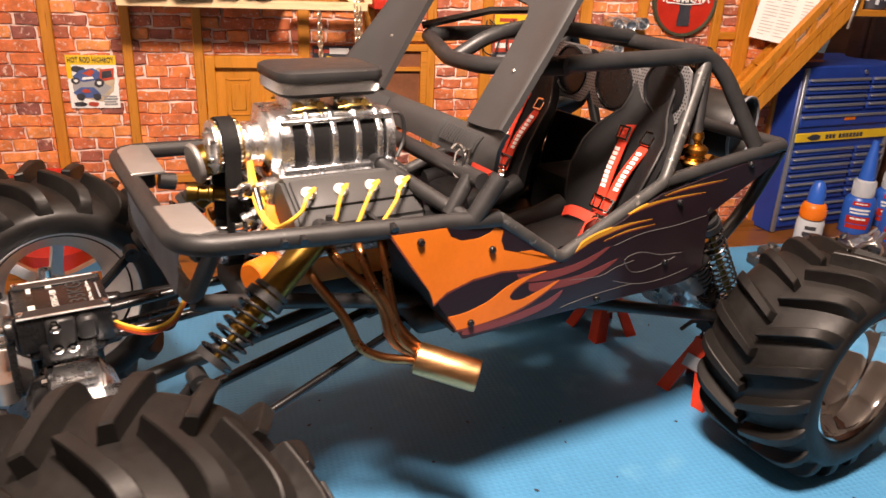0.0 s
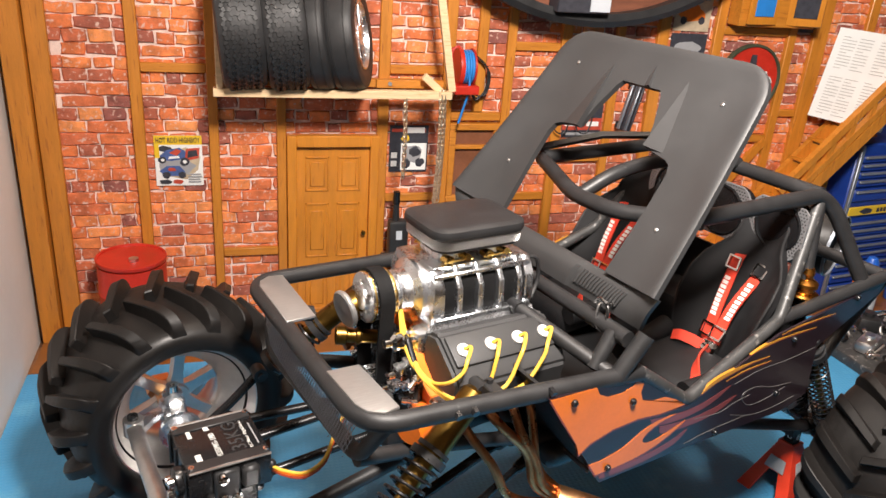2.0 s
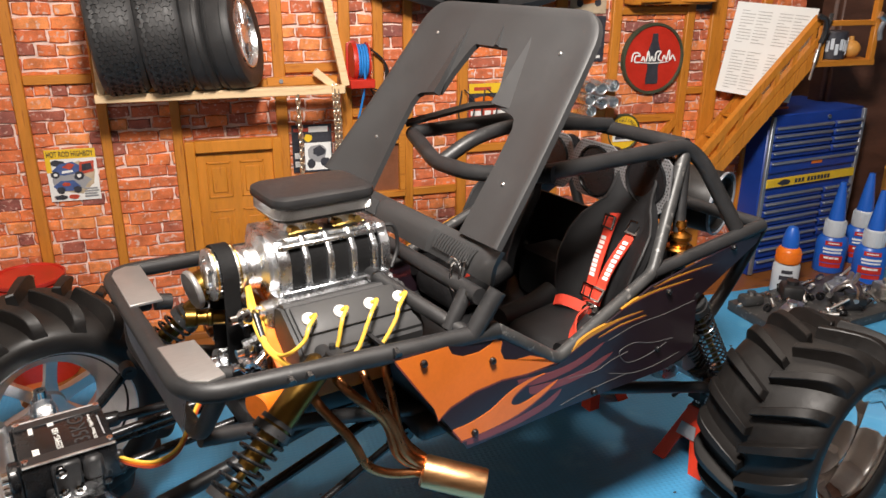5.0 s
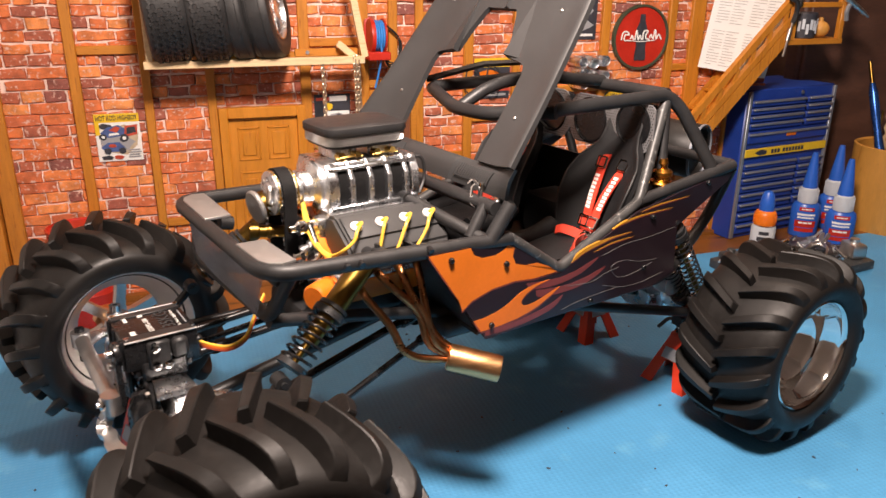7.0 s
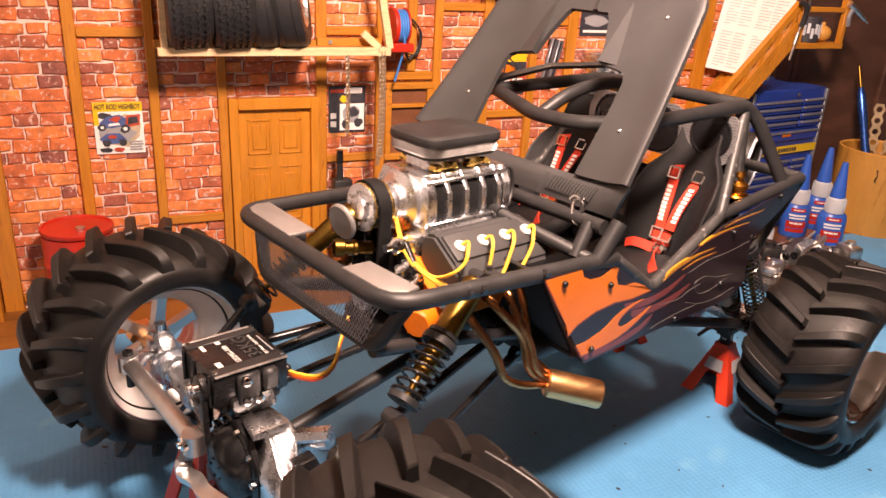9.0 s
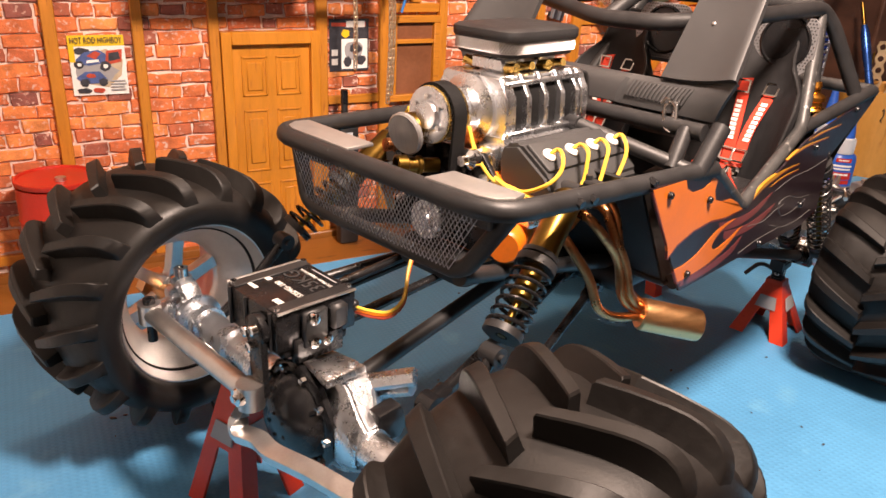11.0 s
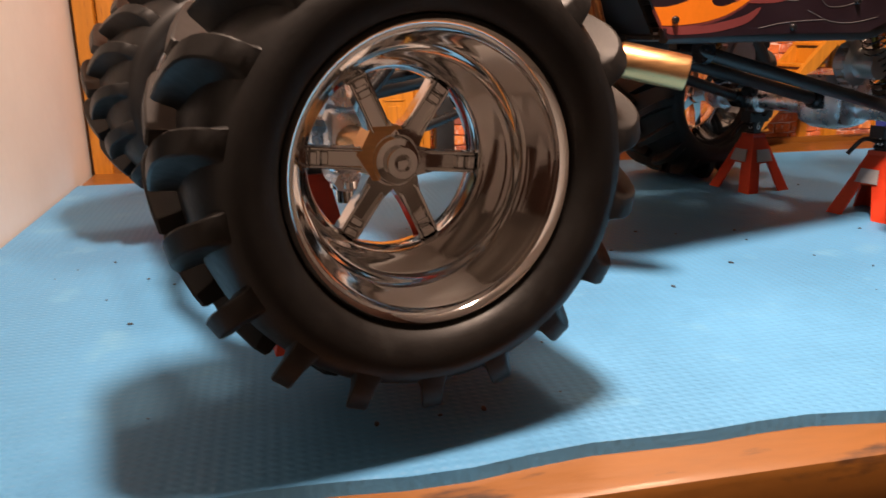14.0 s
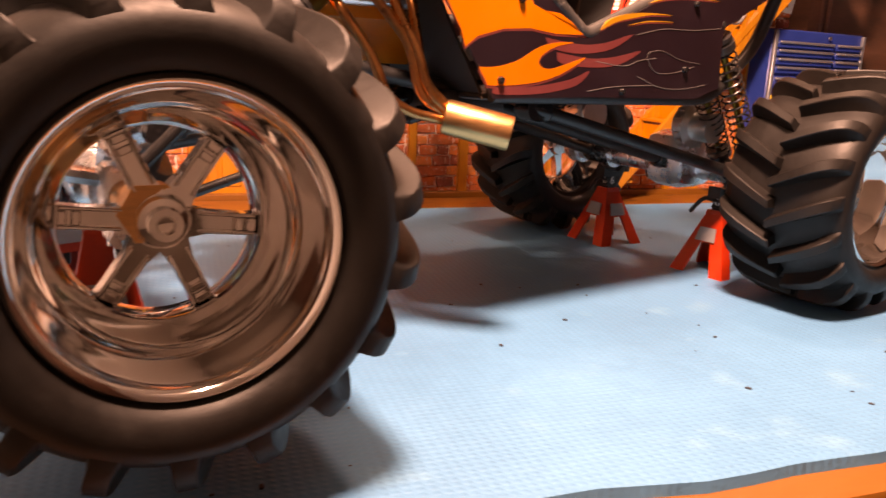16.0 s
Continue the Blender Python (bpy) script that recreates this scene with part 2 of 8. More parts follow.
M_MORTAR = paint("lime_mortar", (0.80, 0.62, 0.54), rough=0.95, scale=70, vary=0.3, bump=0.9, bump_scale=300, wear=(0.55, 0.32, 0.25), wear_at=0.60)
M_BRICK = brick_paint("clay_brick", "object")
M_BRICK_FAR = brick_paint("clay_brick_rest", "island")
M_TIMBER = wood_paint("orange_varnished_timber", (0.50, 0.185, 0.018), (0.33, 0.105, 0.012), grain=(6, 6, 0.6), scale=30)
M_TIMBER_H = wood_paint("orange_varnished_rail", (0.50, 0.185, 0.018), (0.33, 0.105, 0.012), grain=(0.6, 6, 6), scale=30)
M_DOOR = wood_paint("orange_varnished_door", (0.55, 0.205, 0.018), (0.42, 0.14, 0.014), grain=(4, 4, 0.6), scale=24, rough=0.4)
M_PALE = wood_paint("raw_pine", (0.72, 0.52, 0.30), (0.58, 0.38, 0.19), grain=(0.7, 7, 7), scale=40, rough=0.6, coat=0)
M_TABLE = wood_paint("worn_table_board", (0.23, 0.082, 0.014), (0.05, 0.020, 0.010), grain=(0.8, 3, 3), scale=12, rough=0.4)
M_WALL = paint("off_white_wall", (0.70, 0.68, 0.65), rough=0.8, scale=14, vary=0.05, bump=0.15, bump_scale=160)
M_DARKROOM = paint("dark_brown_boarding", (0.085, 0.036, 0.022), rough=0.6, scale=9, vary=0.5, stretch=(1, 1, 4))
# for the unseen rear wall and ceiling, pale to brighten chrome reflections
M_ROOM = paint("pale_room_plaster", (0.78, 0.77, 0.76), rough=0.9, scale=3, vary=0.1)
M_FLOOR = paint("grey_brown_carpet", (0.13, 0.11, 0.095), rough=0.95, scale=30, vary=0.2, bump=0.5, bump_scale=300)
M_TUBE = paint("satin_black_tube", (0.020, 0.020, 0.021), rough=0.42, scale=80, vary=0.25, bump=0.12, bump_scale=900, wear=(0.07, 0.07, 0.07), wear_at=0.68)
M_TUBE_WORN = paint("rubbed_grey_tube", (0.050, 0.050, 0.050), rough=0.42, metal=0.15, scale=80, vary=0.3, wear=(0.22, 0.21, 0.2), wear_at=0.6)
M_HOOD = paint("grey_black_moulded_plastic", (0.036, 0.036, 0.037), rough=0.5, scale=25, vary=0.1, bump=0.1, bump_scale=1200)
M_BLACK = paint("black_plastic", (0.018, 0.018, 0.019), rough=0.4, scale=60, vary=0.25, bump=0.1, bump_scale=900)
M_BLACK_MATT = paint("matt_black_paint", (0.005, 0.005, 0.0055), rough=0.7, spec=0.25, scale=60, vary=0.3, bump=0.3, bump_scale=500, wear=(0.03, 0.03, 0.03), wear_at=0.74)
M_BLACK_GLOSS = paint("gloss_black_anodised", (0.010, 0.010, 0.011), rough=0.2, scale=40, vary=0.2)
M_FABRIC = paint("black_seat_vinyl", (0.010, 0.010, 0.011), rough=0.58, spec=0.3, scale=120, vary=0.3, bump=0.5, bump_scale=1600)
M_RUBBER = paint("dull_black_rubber", (0.0095, 0.0082, 0.0076), rough=0.44, spec=0.34, scale=30, vary=0.3, bump=0.12, bump_scale=700, wear=(0.016, 0.015, 0.014), wear_at=0.64, rough_vary=0.2)
M_TYRE_SHELF = paint("new_black_rubber", (0.020, 0.020, 0.021), rough=0.5, scale=60, vary=0.25, bump=0.1, bump_scale=800)
M_CHROME = paint("chrome_plating", (0.80, 0.79, 0.78), rough=0.05, metal=1.0, scale=20, vary=0.06, bump=0.015, bump_scale=260, rough_vary=0.04)
M_ALU = paint("machined_aluminium", (0.66, 0.65, 0.64), rough=0.32, metal=1.0, scale=90, vary=0.12, bump=0.12, bump_scale=900)
M_SILVER = paint("silver_paint", (0.30, 0.30, 0.31), rough=0.36, metal=0.5, scale=80, vary=0.12)
M_GOLD_BRIGHT = paint("bright_gold_plating", (0.86, 0.58, 0.17), rough=0.2, metal=1.0, scale=60, vary=0.15)
M_CAST = paint("polished_cast_aluminium", (0.81, 0.83, 0.86), rough=0.25, metal=1.0, scale=90, vary=0.14, bump=0.4, bump_scale=750, rough_vary=0.08)
M_BRUSHED = paint("brushed_grey_plate", (0.40, 0.39, 0.38), rough=0.42, metal=0.75, scale=120, vary=0.12, stretch=(1, 8, 1))
M_AMBER = paint("amber_anodised", (0.62, 0.27, 0.05), rough=0.22, metal=1.0, scale=60, vary=0.15)
M_GOLD = paint("gold_anodised", (0.20, 0.115, 0.026), rough=0.28, metal=1.0, scale=60, vary=0.2)
M_COPPER = paint("copper_plated_pipe", (0.50, 0.22, 0.09), rough=0.25, metal=1.0, scale=60, vary=0.25, wear=(0.30, 0.13, 0.06), wear_at=0.6)
M_BRASS = paint("brushed_copper_muffler", (0.78, 0.43, 0.20), rough=0.3, metal=1.0, scale=50, vary=0.2, stretch=(1, 1, 6))
M_ORANGE = paint("orange_enamel", (0.75, 0.17, 0.01), rough=0.35, scale=40, vary=0.15)
M_RED = paint("red_enamel", (0.48, 0.025, 0.012), rough=0.35, scale=40, vary=0.2, wear=(0.25, 0.015, 0.01), wear_at=0.68)
M_STAND = paint("bright_red_enamel", (0.62, 0.040, 0.012), rough=0.38, scale=40, vary=0.15, wear=(0.30, 0.02, 0.01), wear_at=0.70)
M_STRAP = paint("red_webbing", (0.62, 0.045, 0.018), rough=0.75, scale=150, vary=0.2, bump=0.6, bump_scale=1500)
M_YELLOW = paint("yellow_wire", (0.82, 0.50, 0.06), rough=0.4, scale=50, vary=0.1)
M_WHITE = paint("white_print", (0.78, 0.77, 0.74), rough=0.5, scale=60, vary=0.06)
M_PALEPRINT = paint("pale_grey_print", (0.40, 0.39, 0.38), rough=0.8, scale=40, vary=0.1)
M_PAPER = paint("white_paper", (0.80, 0.80, 0.78), rough=0.8, scale=10, vary=0.04)
M_GREYPRINT = paint("grey_print", (0.30, 0.30, 0.31), rough=0.7, scale=60, vary=0.1)
M_BLUE = paint("blue_enamel", (0.012, 0.044, 0.27), rough=0.35, scale=30, vary=0.15)
M_CHAIN = paint("bright_brass_steel", (0.86, 0.76, 0.60), rough=0.28, metal=1.0, scale=90, vary=0.15, rough_vary=0.06)
M_GREY_STEEL = paint("grey_drawer_trim", (0.30, 0.32, 0.36), rough=0.35, metal=0.6, scale=50, vary=0.15)
M_YELLOW_SIGN = paint("yellow_print", (0.78, 0.50, 0.02), rough=0.45, scale=30, vary=0.1)
M_BOTTLE = paint("blue_bottle_plastic", (0.02, 0.11, 0.50), rough=0.3, scale=20, vary=0.08)
M_COLLAR = paint("grey_white_collar", (0.55, 0.58, 0.62), rough=0.4, scale=20, vary=0.06)
M_TIN = wood_paint("orange_tan_wooden_tub", (0.50, 0.235, 0.045), (0.36, 0.150, 0.025), grain=(2, 2, 0.5), scale=20, rough=0.5, coat=0)
M_STRIP = paint("tan_plated_strip", (0.58, 0.42, 0.25), rough=0.34, metal=0.45, scale=40, vary=0.2, bump=0.05)
M_BLUE_METAL = paint("blue_anodised_metal", (0.035, 0.12, 0.42), rough=0.2, metal=0.8, scale=40, vary=0.15)
M_PURPLE = paint("dark_plum_paint", (0.014, 0.007, 0.011), rough=0.3, scale=40, vary=0.2, coat=0.4)
M_FLAME = paint("orange_flame_paint", (0.68, 0.165, 0.015), rough=0.3, scale=40, vary=0.12, coat=0.4)
M_FLAME_Y = paint("yellow_flame_paint", (0.46, 0.21, 0.022), rough=0.3, scale=40, vary=0.12, coat=0.4)
M_FLAME_EDGE = paint("maroon_flame_edge", (0.16, 0.035, 0.035), rough=0.3, scale=40, vary=0.15, coat=0.4)
M_PIN = paint("grey_pinstripe", (0.11, 0.105, 0.105), rough=0.4, scale=40, vary=0.1)
M_DARKPRINT = paint("faint_grey_print", (0.03, 0.03, 0.031), rough=0.5, scale=60, vary=0.1)
M_CYAN = paint("blue_hose", (0.03, 0.22, 0.62), rough=0.4, scale=40, vary=0.1)
M_DARKGREEN = paint("dark_green_rim", (0.05, 0.06, 0.035), rough=0.5, scale=40, vary=0.2)


def mat_foam():
    """Sky-blue foam with fine ribs and specks."""
    ma = paint("sky_blue_foam", (0.070, 0.290, 0.53), rough=0.46, spec=0.36, scale=10, vary=0.12, bump=0.25, bump_scale=420, wear=(0.10, 0.335, 0.56), wear_at=0.6)
    nt = ma.node_tree
    N, Lk = nt.nodes, nt.links.new
    b = N["Principled BSDF"]
    wave = N.new("ShaderNodeTexWave")
    wave.bands_direction = "Y"
    wave.inputs["Scale"].default_value, wave.inputs["Distortion"].default_value = 75, 1.2
    wave.inputs["Detail Scale"].default_value = 4
    tc = next(n for n in N if n.type == "TEX_COORD")
    Lk(tc.outputs["Object"], wave.inputs["Vector"])
    cross = N.new("ShaderNodeTexWave")
    cross.bands_direction = "X"
    cross.inputs["Scale"].default_value, cross.inputs["Distortion"].default_value = 62, 1.0
    Lk(tc.outputs["Object"], cross.inputs["Vector"])
    dots = N.new("ShaderNodeMath")
    dots.operation = "MULTIPLY"
    Lk(wave.outputs["Fac"], dots.inputs[0]), Lk(cross.outputs["Fac"], dots.inputs[1])
    old = next(n for n in N if n.type == "BUMP")
    bp = N.new("ShaderNodeBump")
    bp.inputs["Strength"].default_value, bp.inputs["Distance"].default_value = 0.32, 0.0009
    Lk(dots.outputs[0], bp.inputs["Height"]), Lk(old.outputs[0], bp.inputs["Normal"]), Lk(bp.outputs[0], b.inputs["Normal"])
    return ma


M_MAT = mat_foam()

# ---- the setting ----
WALL_Y = 0.906


def foam_mat():
    """The sheet on the table, its front edge a little wavy."""
    bm = bmesh.new()
    n = 90
    x0, x1, y1 = -0.302, 1.9, 0.8215
    top, low = [], []
    for i in range(n + 1):
        x = x0 + (x1 - x0) * i / n
        y = 0.2125 + 0.003 * math.sin(x * 23) + 0.0018 * math.sin(x * 61 + 1)
        top.append((bm.verts.new((x, y, -0.0006)), bm.verts.new((x, y + 0.003, 0)), bm.verts.new((x, y1, 0))))
        low.append((bm.verts.new((x, y - 0.0008, -0.006)), bm.verts.new((x, y1, -0.006))))
    for i in range(n):
        a, b, c, d = top[i], top[i + 1], low[i], low[i + 1]
        bm.faces.new((a[0], b[0], b[1], a[1])), bm.faces.new((a[1], b[1], b[2], a[2]))
        bm.faces.new((c[0], d[0], b[0], a[0])), bm.faces.new((a[2], b[2], d[1], c[1])), bm.faces.new((c[1], d[1], d[0], c[0]))
    for i in (0, n):
        bm.faces.new((top[i][0], top[i][1], top[i][2], low[i][1], low[i][0]))
    return thing("foam_mat", bm, M_MAT, "sky-blue ribbed foam mat covering the table top", "mat")


foam_mat()
bm = bmesh.new()
bm_box(bm, (0.8, 0.595, -0.0265), (2.26, 0.81, 0.041), bevel=0.004, seg=2)
table = thing("table", bm, M_TABLE, "worn orange-brown wooden table board under the blue mat", "table", kind="")
for x in (-0.25, 1.85):
    for y in (0.24, 0.87):
        one = bmesh.new()
        bm_box(one, (x, y, -0.39), (0.06, 0.06, 0.684), bevel=0.003)
        part("leg", one, M_TABLE, table)

wall_back = bmesh.new()
bm_box(wall_back, (0.25, WALL_Y + 0.0145, 0.30), (1.09, 0.025, 0.66))
wall_back = thing("wall_back", wall_back, M_MORTAR, "orange-red brick wall with pale mortar and varnished posts", "wall", kind="structure")


def timber(name, x0, x1, z0, z1, y0=0.899, y1=0.912, mat=None, parent=None):
    bm = bmesh.new()
    bm_box(bm, ((x0 + x1) / 2, (y0 + y1) / 2, (z0 + z1) / 2), (x1 - x0, y1 - y0, z1 - z0), bevel=0.0009)
    return part(name, bm, mat or (M_TIMBER if z1 - z0 > x1 - x0 else M_TIMBER_H), parent or wall_back)


for x, w, z0, z1 in ((-0.2675, 0.020, -0.004, 0.62), (-0.179, 0.012, -0.004, 0.62), (-0.102, 0.0105, -0.004, 0.62), (-0.029, 0.0105, -0.004, 0.62),
                     (0.0865, 0.013, -0.004, 0.62), (0.162, 0.013, -0.004, 0.62), (0.201, 0.012, 0.268, 0.62), (0.2365, 0.011, -0.004, 0.62),
                     (0.3055, 0.013, -0.004, 0.62), (0.376, 0.011, -0.004, 0.62), (0.4335, 0.015, -0.004, 0.62), (0.5115, 0.013, -0.004, 0.62),
                     (0.6205, 0.012, -0.004, 0.62), (0.664, 0.022, -0.004, 0.62), (0.74, 0.014, -0.004, 0.62)):
    timber("timber_post", x - w / 2, x + w / 2, z0, z1)
timber("corner_strip", -0.2995, -0.2785, -0.004, 0.62, 0.890, 0.915)
for x0, x1, z in ((-0.173, -0.1073, 0.3115), (-0.0968, -0.0343, 0.098), (0.093, 0.1555, 0.3155), (0.1685, 0.231, 0.262), (0.093, 0.1555, 0.162),
                  (0.242, 0.299, 0.346), (0.312, 0.3705, 0.21), (0.381, 0.426, 0.33), (0.518, 0.6145, 0.374), (0.6265, 0.653, 0.270), (0.441, 0.505, 0.245),
                  (0.518, 0.6145, 0.235), (0.242, 0.299, 0.16), (-0.257, -0.185, 0.02)):
    timber("timber_rail", x0, x1, z - 0.005, z + 0.005, 0.9005, 0.912)
# a slanting brace near the yellow sign
bm = bmesh.new()
bm_band(bm, [(0.545, 0.903, 0.145), (0.614, 0.903, 0.232)], (0.78, 0, -0.62), 0.010, 0.009, (0, -1, 0))
part("timber_brace", bm, M_TIMBER, wall_back)
# skirting block along the foot of the wall
bm = bmesh.new()
bm_box(bm, (0.25, 0.8995, -0.003), (1.10, 0.012, 0.02), bevel=0.001)
tagged(part("base_board", bm, M_TABLE, wall_back), "brown wooden base board")
bm = bmesh.new()
bm_box(bm, (0.795, 0.8578, -0.0032), (2.19, 0.0695, 0.006), bevel=0.001)
thing("base_plank", bm, M_TABLE, "orange-brown plank between the mat and the brick wall", "plank", kind="structure")

# left and far walls; unseen rear, right, ceiling, floor added to bounce light
bm = bmesh.new()
bm_box(bm, (-0.345, -0.4, 0.86), (0.08, 4.2, 3.3))
thing("wall_left", bm, M_WALL, "plain off-white painted room wall", "wall", kind="structure")
for nm, c, s, ma in (("wall_rear", (1.3, -2.5, 0.86), (3.3, 0.1, 3.3), M_ROOM), ("wall_right", (2.6, -0.3, 0.86), (0.1, 4.4, 3.3), M_DARKROOM),
                     ("wall_far", (1.3, 1.55, 0.86), (3.3, 0.1, 3.3), M_DARKROOM)):
    bm = bmesh.new()
    bm_box(bm, c, s)
    thing(nm, bm, ma, "pale plaster room wall, unseen and added" if ma is M_ROOM else "dark brown boarded room wall", "wall", kind="structure")
bm = bmesh.new()
bm_box(bm, (1.2, -0.4, 2.55), (3.2, 4.4, 0.1))
thing("ceiling", bm, M_ROOM, "pale plaster ceiling, unseen and added", "ceiling", kind="structure")
bm = bmesh.new()
bm_box(bm, (1.2, -0.4, -0.79), (3.2, 4.4, 0.1))
thing("floor", bm, M_FLOOR, "grey-brown room floor, unseen and added", "floor", kind="structure")


# ---- the doll's-house door, window and signs on the wall ----
def panel_door():
    door = group_of("door_1", "orange varnished six-panel wooden door, closed, in the brick wall", "door", pose(0.0302, 0.9, 0), kind="structure")
    bm = bmesh.new()
    for c, s in (((-0.048, 0.002, 0.1175), (0.0105, 0.012, 0.243)), ((0.048, 0.002, 0.1175), (0.0105, 0.012, 0.243)), ((0, 0.002, 0.2325), (0.0855, 0.012, 0.0135))):
        bm_box(bm, c, s, bevel=0.001)
    part("door_frame", bm, M_DOOR, door)
    leaf = bmesh.new()
    bm_box(leaf, (0, 0.007, 0.1125), (0.0853, 0.006, 0.2255), bevel=0.0005)
    leaf = part("door_leaf", leaf, M_DOOR, door)
    for x in (-0.0185, 0.0185):
        for z0, z1 in ((0.172, 0.212), (0.088, 0.155), (0.016, 0.072)):
            bm = bmesh.new()
            w, h = 0.0255, z1 - z0
            for dz in (-1, 1):
                bm_box(bm, (x, 0.0035, (z0 + z1) / 2 + dz * h / 2), (w + 0.002, 0.002, 0.002), bevel=0.0005)
            for dx in (-1, 1):
                bm_box(bm, (x + dx * w / 2, 0.0035, (z0 + z1) / 2), (0.002, 0.002, h + 0.002), bevel=0.0005)
            bm_box(bm, (x, 0.0034, (z0 + z1) / 2), (w * 0.66, 0.0022, h * 0.76), bevel=0.001)
            part("panel", bm, M_DOOR, leaf)
    knob = bmesh.new()
    bm_lathe(knob, [(0.0, 0.008), (0.0025, 0.007), (0.003, 0.005), (0.0015, 0.003), (0.0015, 0)], pose(0.037, 0.004, 0.118, 90), 12)
    part("door_knob", knob, M_GOLD, leaf)


panel_door()


def small_window():
    w = group_of("window_1", "orange wooden window with dusty brown panes in the brick wall", "window", pose(0.2, 0.9, 0.205), kind="structure")
    for c, s in (((0, 0.002, 0.045), (0.064, 0.01, 0.008)), ((0, 0.002, -0.045), (0.064, 0.01, 0.008)), ((-0.028, 0.002, 0), (0.008, 0.01, 0.082)),
                 ((0.028, 0.002, 0), (0.008, 0.01, 0.082)), ((0, 0.002, 0.02), (0.048, 0.008, 0.005))):
        bm = bmesh.new()
        bm_box(bm, c, s, bevel=0.0008)
        part("window_frame", bm, M_TIMBER_H, w)
    brown = paint("dusty_brown_pane", (0.20, 0.075, 0.035), rough=0.35, scale=30, vary=0.3)
    for z0, z1 in ((0.0225, 0.041), (-0.041, 0.0175)):
        bm = bmesh.new()
        bm_box(bm, (0, 0.005, (z0 + z1) / 2), (0.048, 0.003, z1 - z0))
        part("pane", bm, brown, w)


small_window()


def poster(name, label, x0, x1, z0, z1, base, y=0.9035, rows=()):
    """A thin sheet with flat printed shapes: rows of (material, outline in 0..1)."""
    p = group_of(name, label, "poster", pose((x0 + x1) / 2, y, (z0 + z1) / 2))
    w, h = x1 - x0, z1 - z0
    bm = bmesh.new()
    bm_box(bm, (0, 0, 0), (w, 0.0008, h))
    part("sheet", bm, base, p)
    for i, (ma, pts) in enumerate(rows):
        bm = bmesh.new()
        bm_prism(bm, [((u - 0.5) * w, (v - 0.5) * h) for u, v in pts], 0.00012 + 0.00006 * i, pose(0, -0.0004, 0, 90))
        part("print", bm, ma, p)
    return p


def blob(cx, cy, rx, ry, n=14, wob=0.15, seed=0, tilt=0.0):
    rnd = random.Random(seed)
    out = []
    for i in range(n):
        k = 1 + wob * (rnd.random() * 2 - 1)
        a = TAU * i / n
        x, y = rx * k * math.cos(a), ry * k * math.sin(a)
        out.append((cx + x * math.cos(tilt) - y * math.sin(tilt), cy + x * math.sin(tilt) + y * math.cos(tilt)))
    return out


def rect(x0, y0, x1, y1):
    return [(x0, y0), (x1, y0), (x1, y1), (x0, y1)]


M_INK_BLUE = paint("blue_ink", (0.06, 0.10, 0.26), rough=0.5, scale=200, vary=0.3)
M_INK_RED = paint("red_ink", (0.45, 0.06, 0.03), rough=0.5, scale=200, vary=0.3)
M_INK_DARK = paint("dark_ink", (0.035, 0.035, 0.045), rough=0.5, scale=200, vary=0.4)
M_INK_TAN = paint("tan_ink", (0.48, 0.38, 0.26), rough=0.6, scale=100, vary=0.2)
hot = poster("magazine_poster", "yellow and white car magazine poster pinned to bricks", -0.1655, -0.1155, 0.181, 0.238, M_WHITE, rows=(
    (M_YELLOW_SIGN, rect(0, 0.82, 1, 1)), (M_YELLOW_SIGN, rect(0, 0.56, 0.10, 0.82)),
    (M_INK_TAN, blob(0.55, 0.44, 0.42, 0.30, seed=14)), (M_GREYPRINT, blob(0.46, 0.40, 0.36, 0.20, seed=15)),
    (M_INK_DARK, blob(0.22, 0.74, 0.13, 0.06, seed=2)), (M_INK_BLUE, [(0.10, 0.60), (0.26, 0.72), (0.52, 0.76), (0.70, 0.66), (0.62, 0.54), (0.34, 0.50), (0.16, 0.52)]),
    (M_INK_RED, [(0.30, 0.66), (0.46, 0.74), (0.56, 0.70), (0.46, 0.60)]), (M_INK_RED, [(0.62, 0.50), (0.92, 0.55), (0.95, 0.76), (0.66, 0.74)]),
    (M_INK_DARK, [(0.68, 0.56), (0.90, 0.60), (0.88, 0.72), (0.70, 0.70)]), (M_INK_DARK, blob(0.16, 0.52, 0.09, 0.07, seed=4)), (M_INK_DARK, blob(0.62, 0.48, 0.10, 0.08, seed=5)),
    (M_WHITE, blob(0.16, 0.52, 0.04, 0.03, seed=16)), (M_WHITE, blob(0.62, 0.48, 0.045, 0.035, seed=17)), (M_PAPER, [(0.28, 0.54), (0.52, 0.56), (0.50, 0.60), (0.30, 0.59)]),
    (M_INK_BLUE, [(0.08, 0.30), (0.24, 0.40), (0.50, 0.40), (0.62, 0.28), (0.46, 0.20), (0.20, 0.20)]), (M_INK_DARK, blob(0.22, 0.22, 0.08, 0.07, seed=6)), (M_INK_DARK, blob(0.55, 0.22, 0.08, 0.07, seed=8)),
    (M_INK_RED, blob(0.34, 0.33, 0.09, 0.04, seed=7)), (M_INK_DARK, blob(0.20, 0.08, 0.13, 0.045, seed=9)), (M_INK_RED, blob(0.46, 0.08, 0.11, 0.04, seed=10)),
    (M_GREYPRINT, rect(0.68, 0.22, 0.95, 0.24)), (M_GREYPRINT, rect(0.68, 0.17, 0.97, 0.19)), (M_GREYPRINT, rect(0.68, 0.12, 0.93, 0.14)), (M_GREYPRINT, rect(0.68, 0.07, 0.95, 0.09))))
part("title", bm_letters("HOT ROD HIGHBOY", 0.0062, pose(0, -0.0022, 0.0236, 90) @ Matrix.Diagonal((0.80, 1.35, 1, 1)), 0.0001), M_INK_DARK, hot)
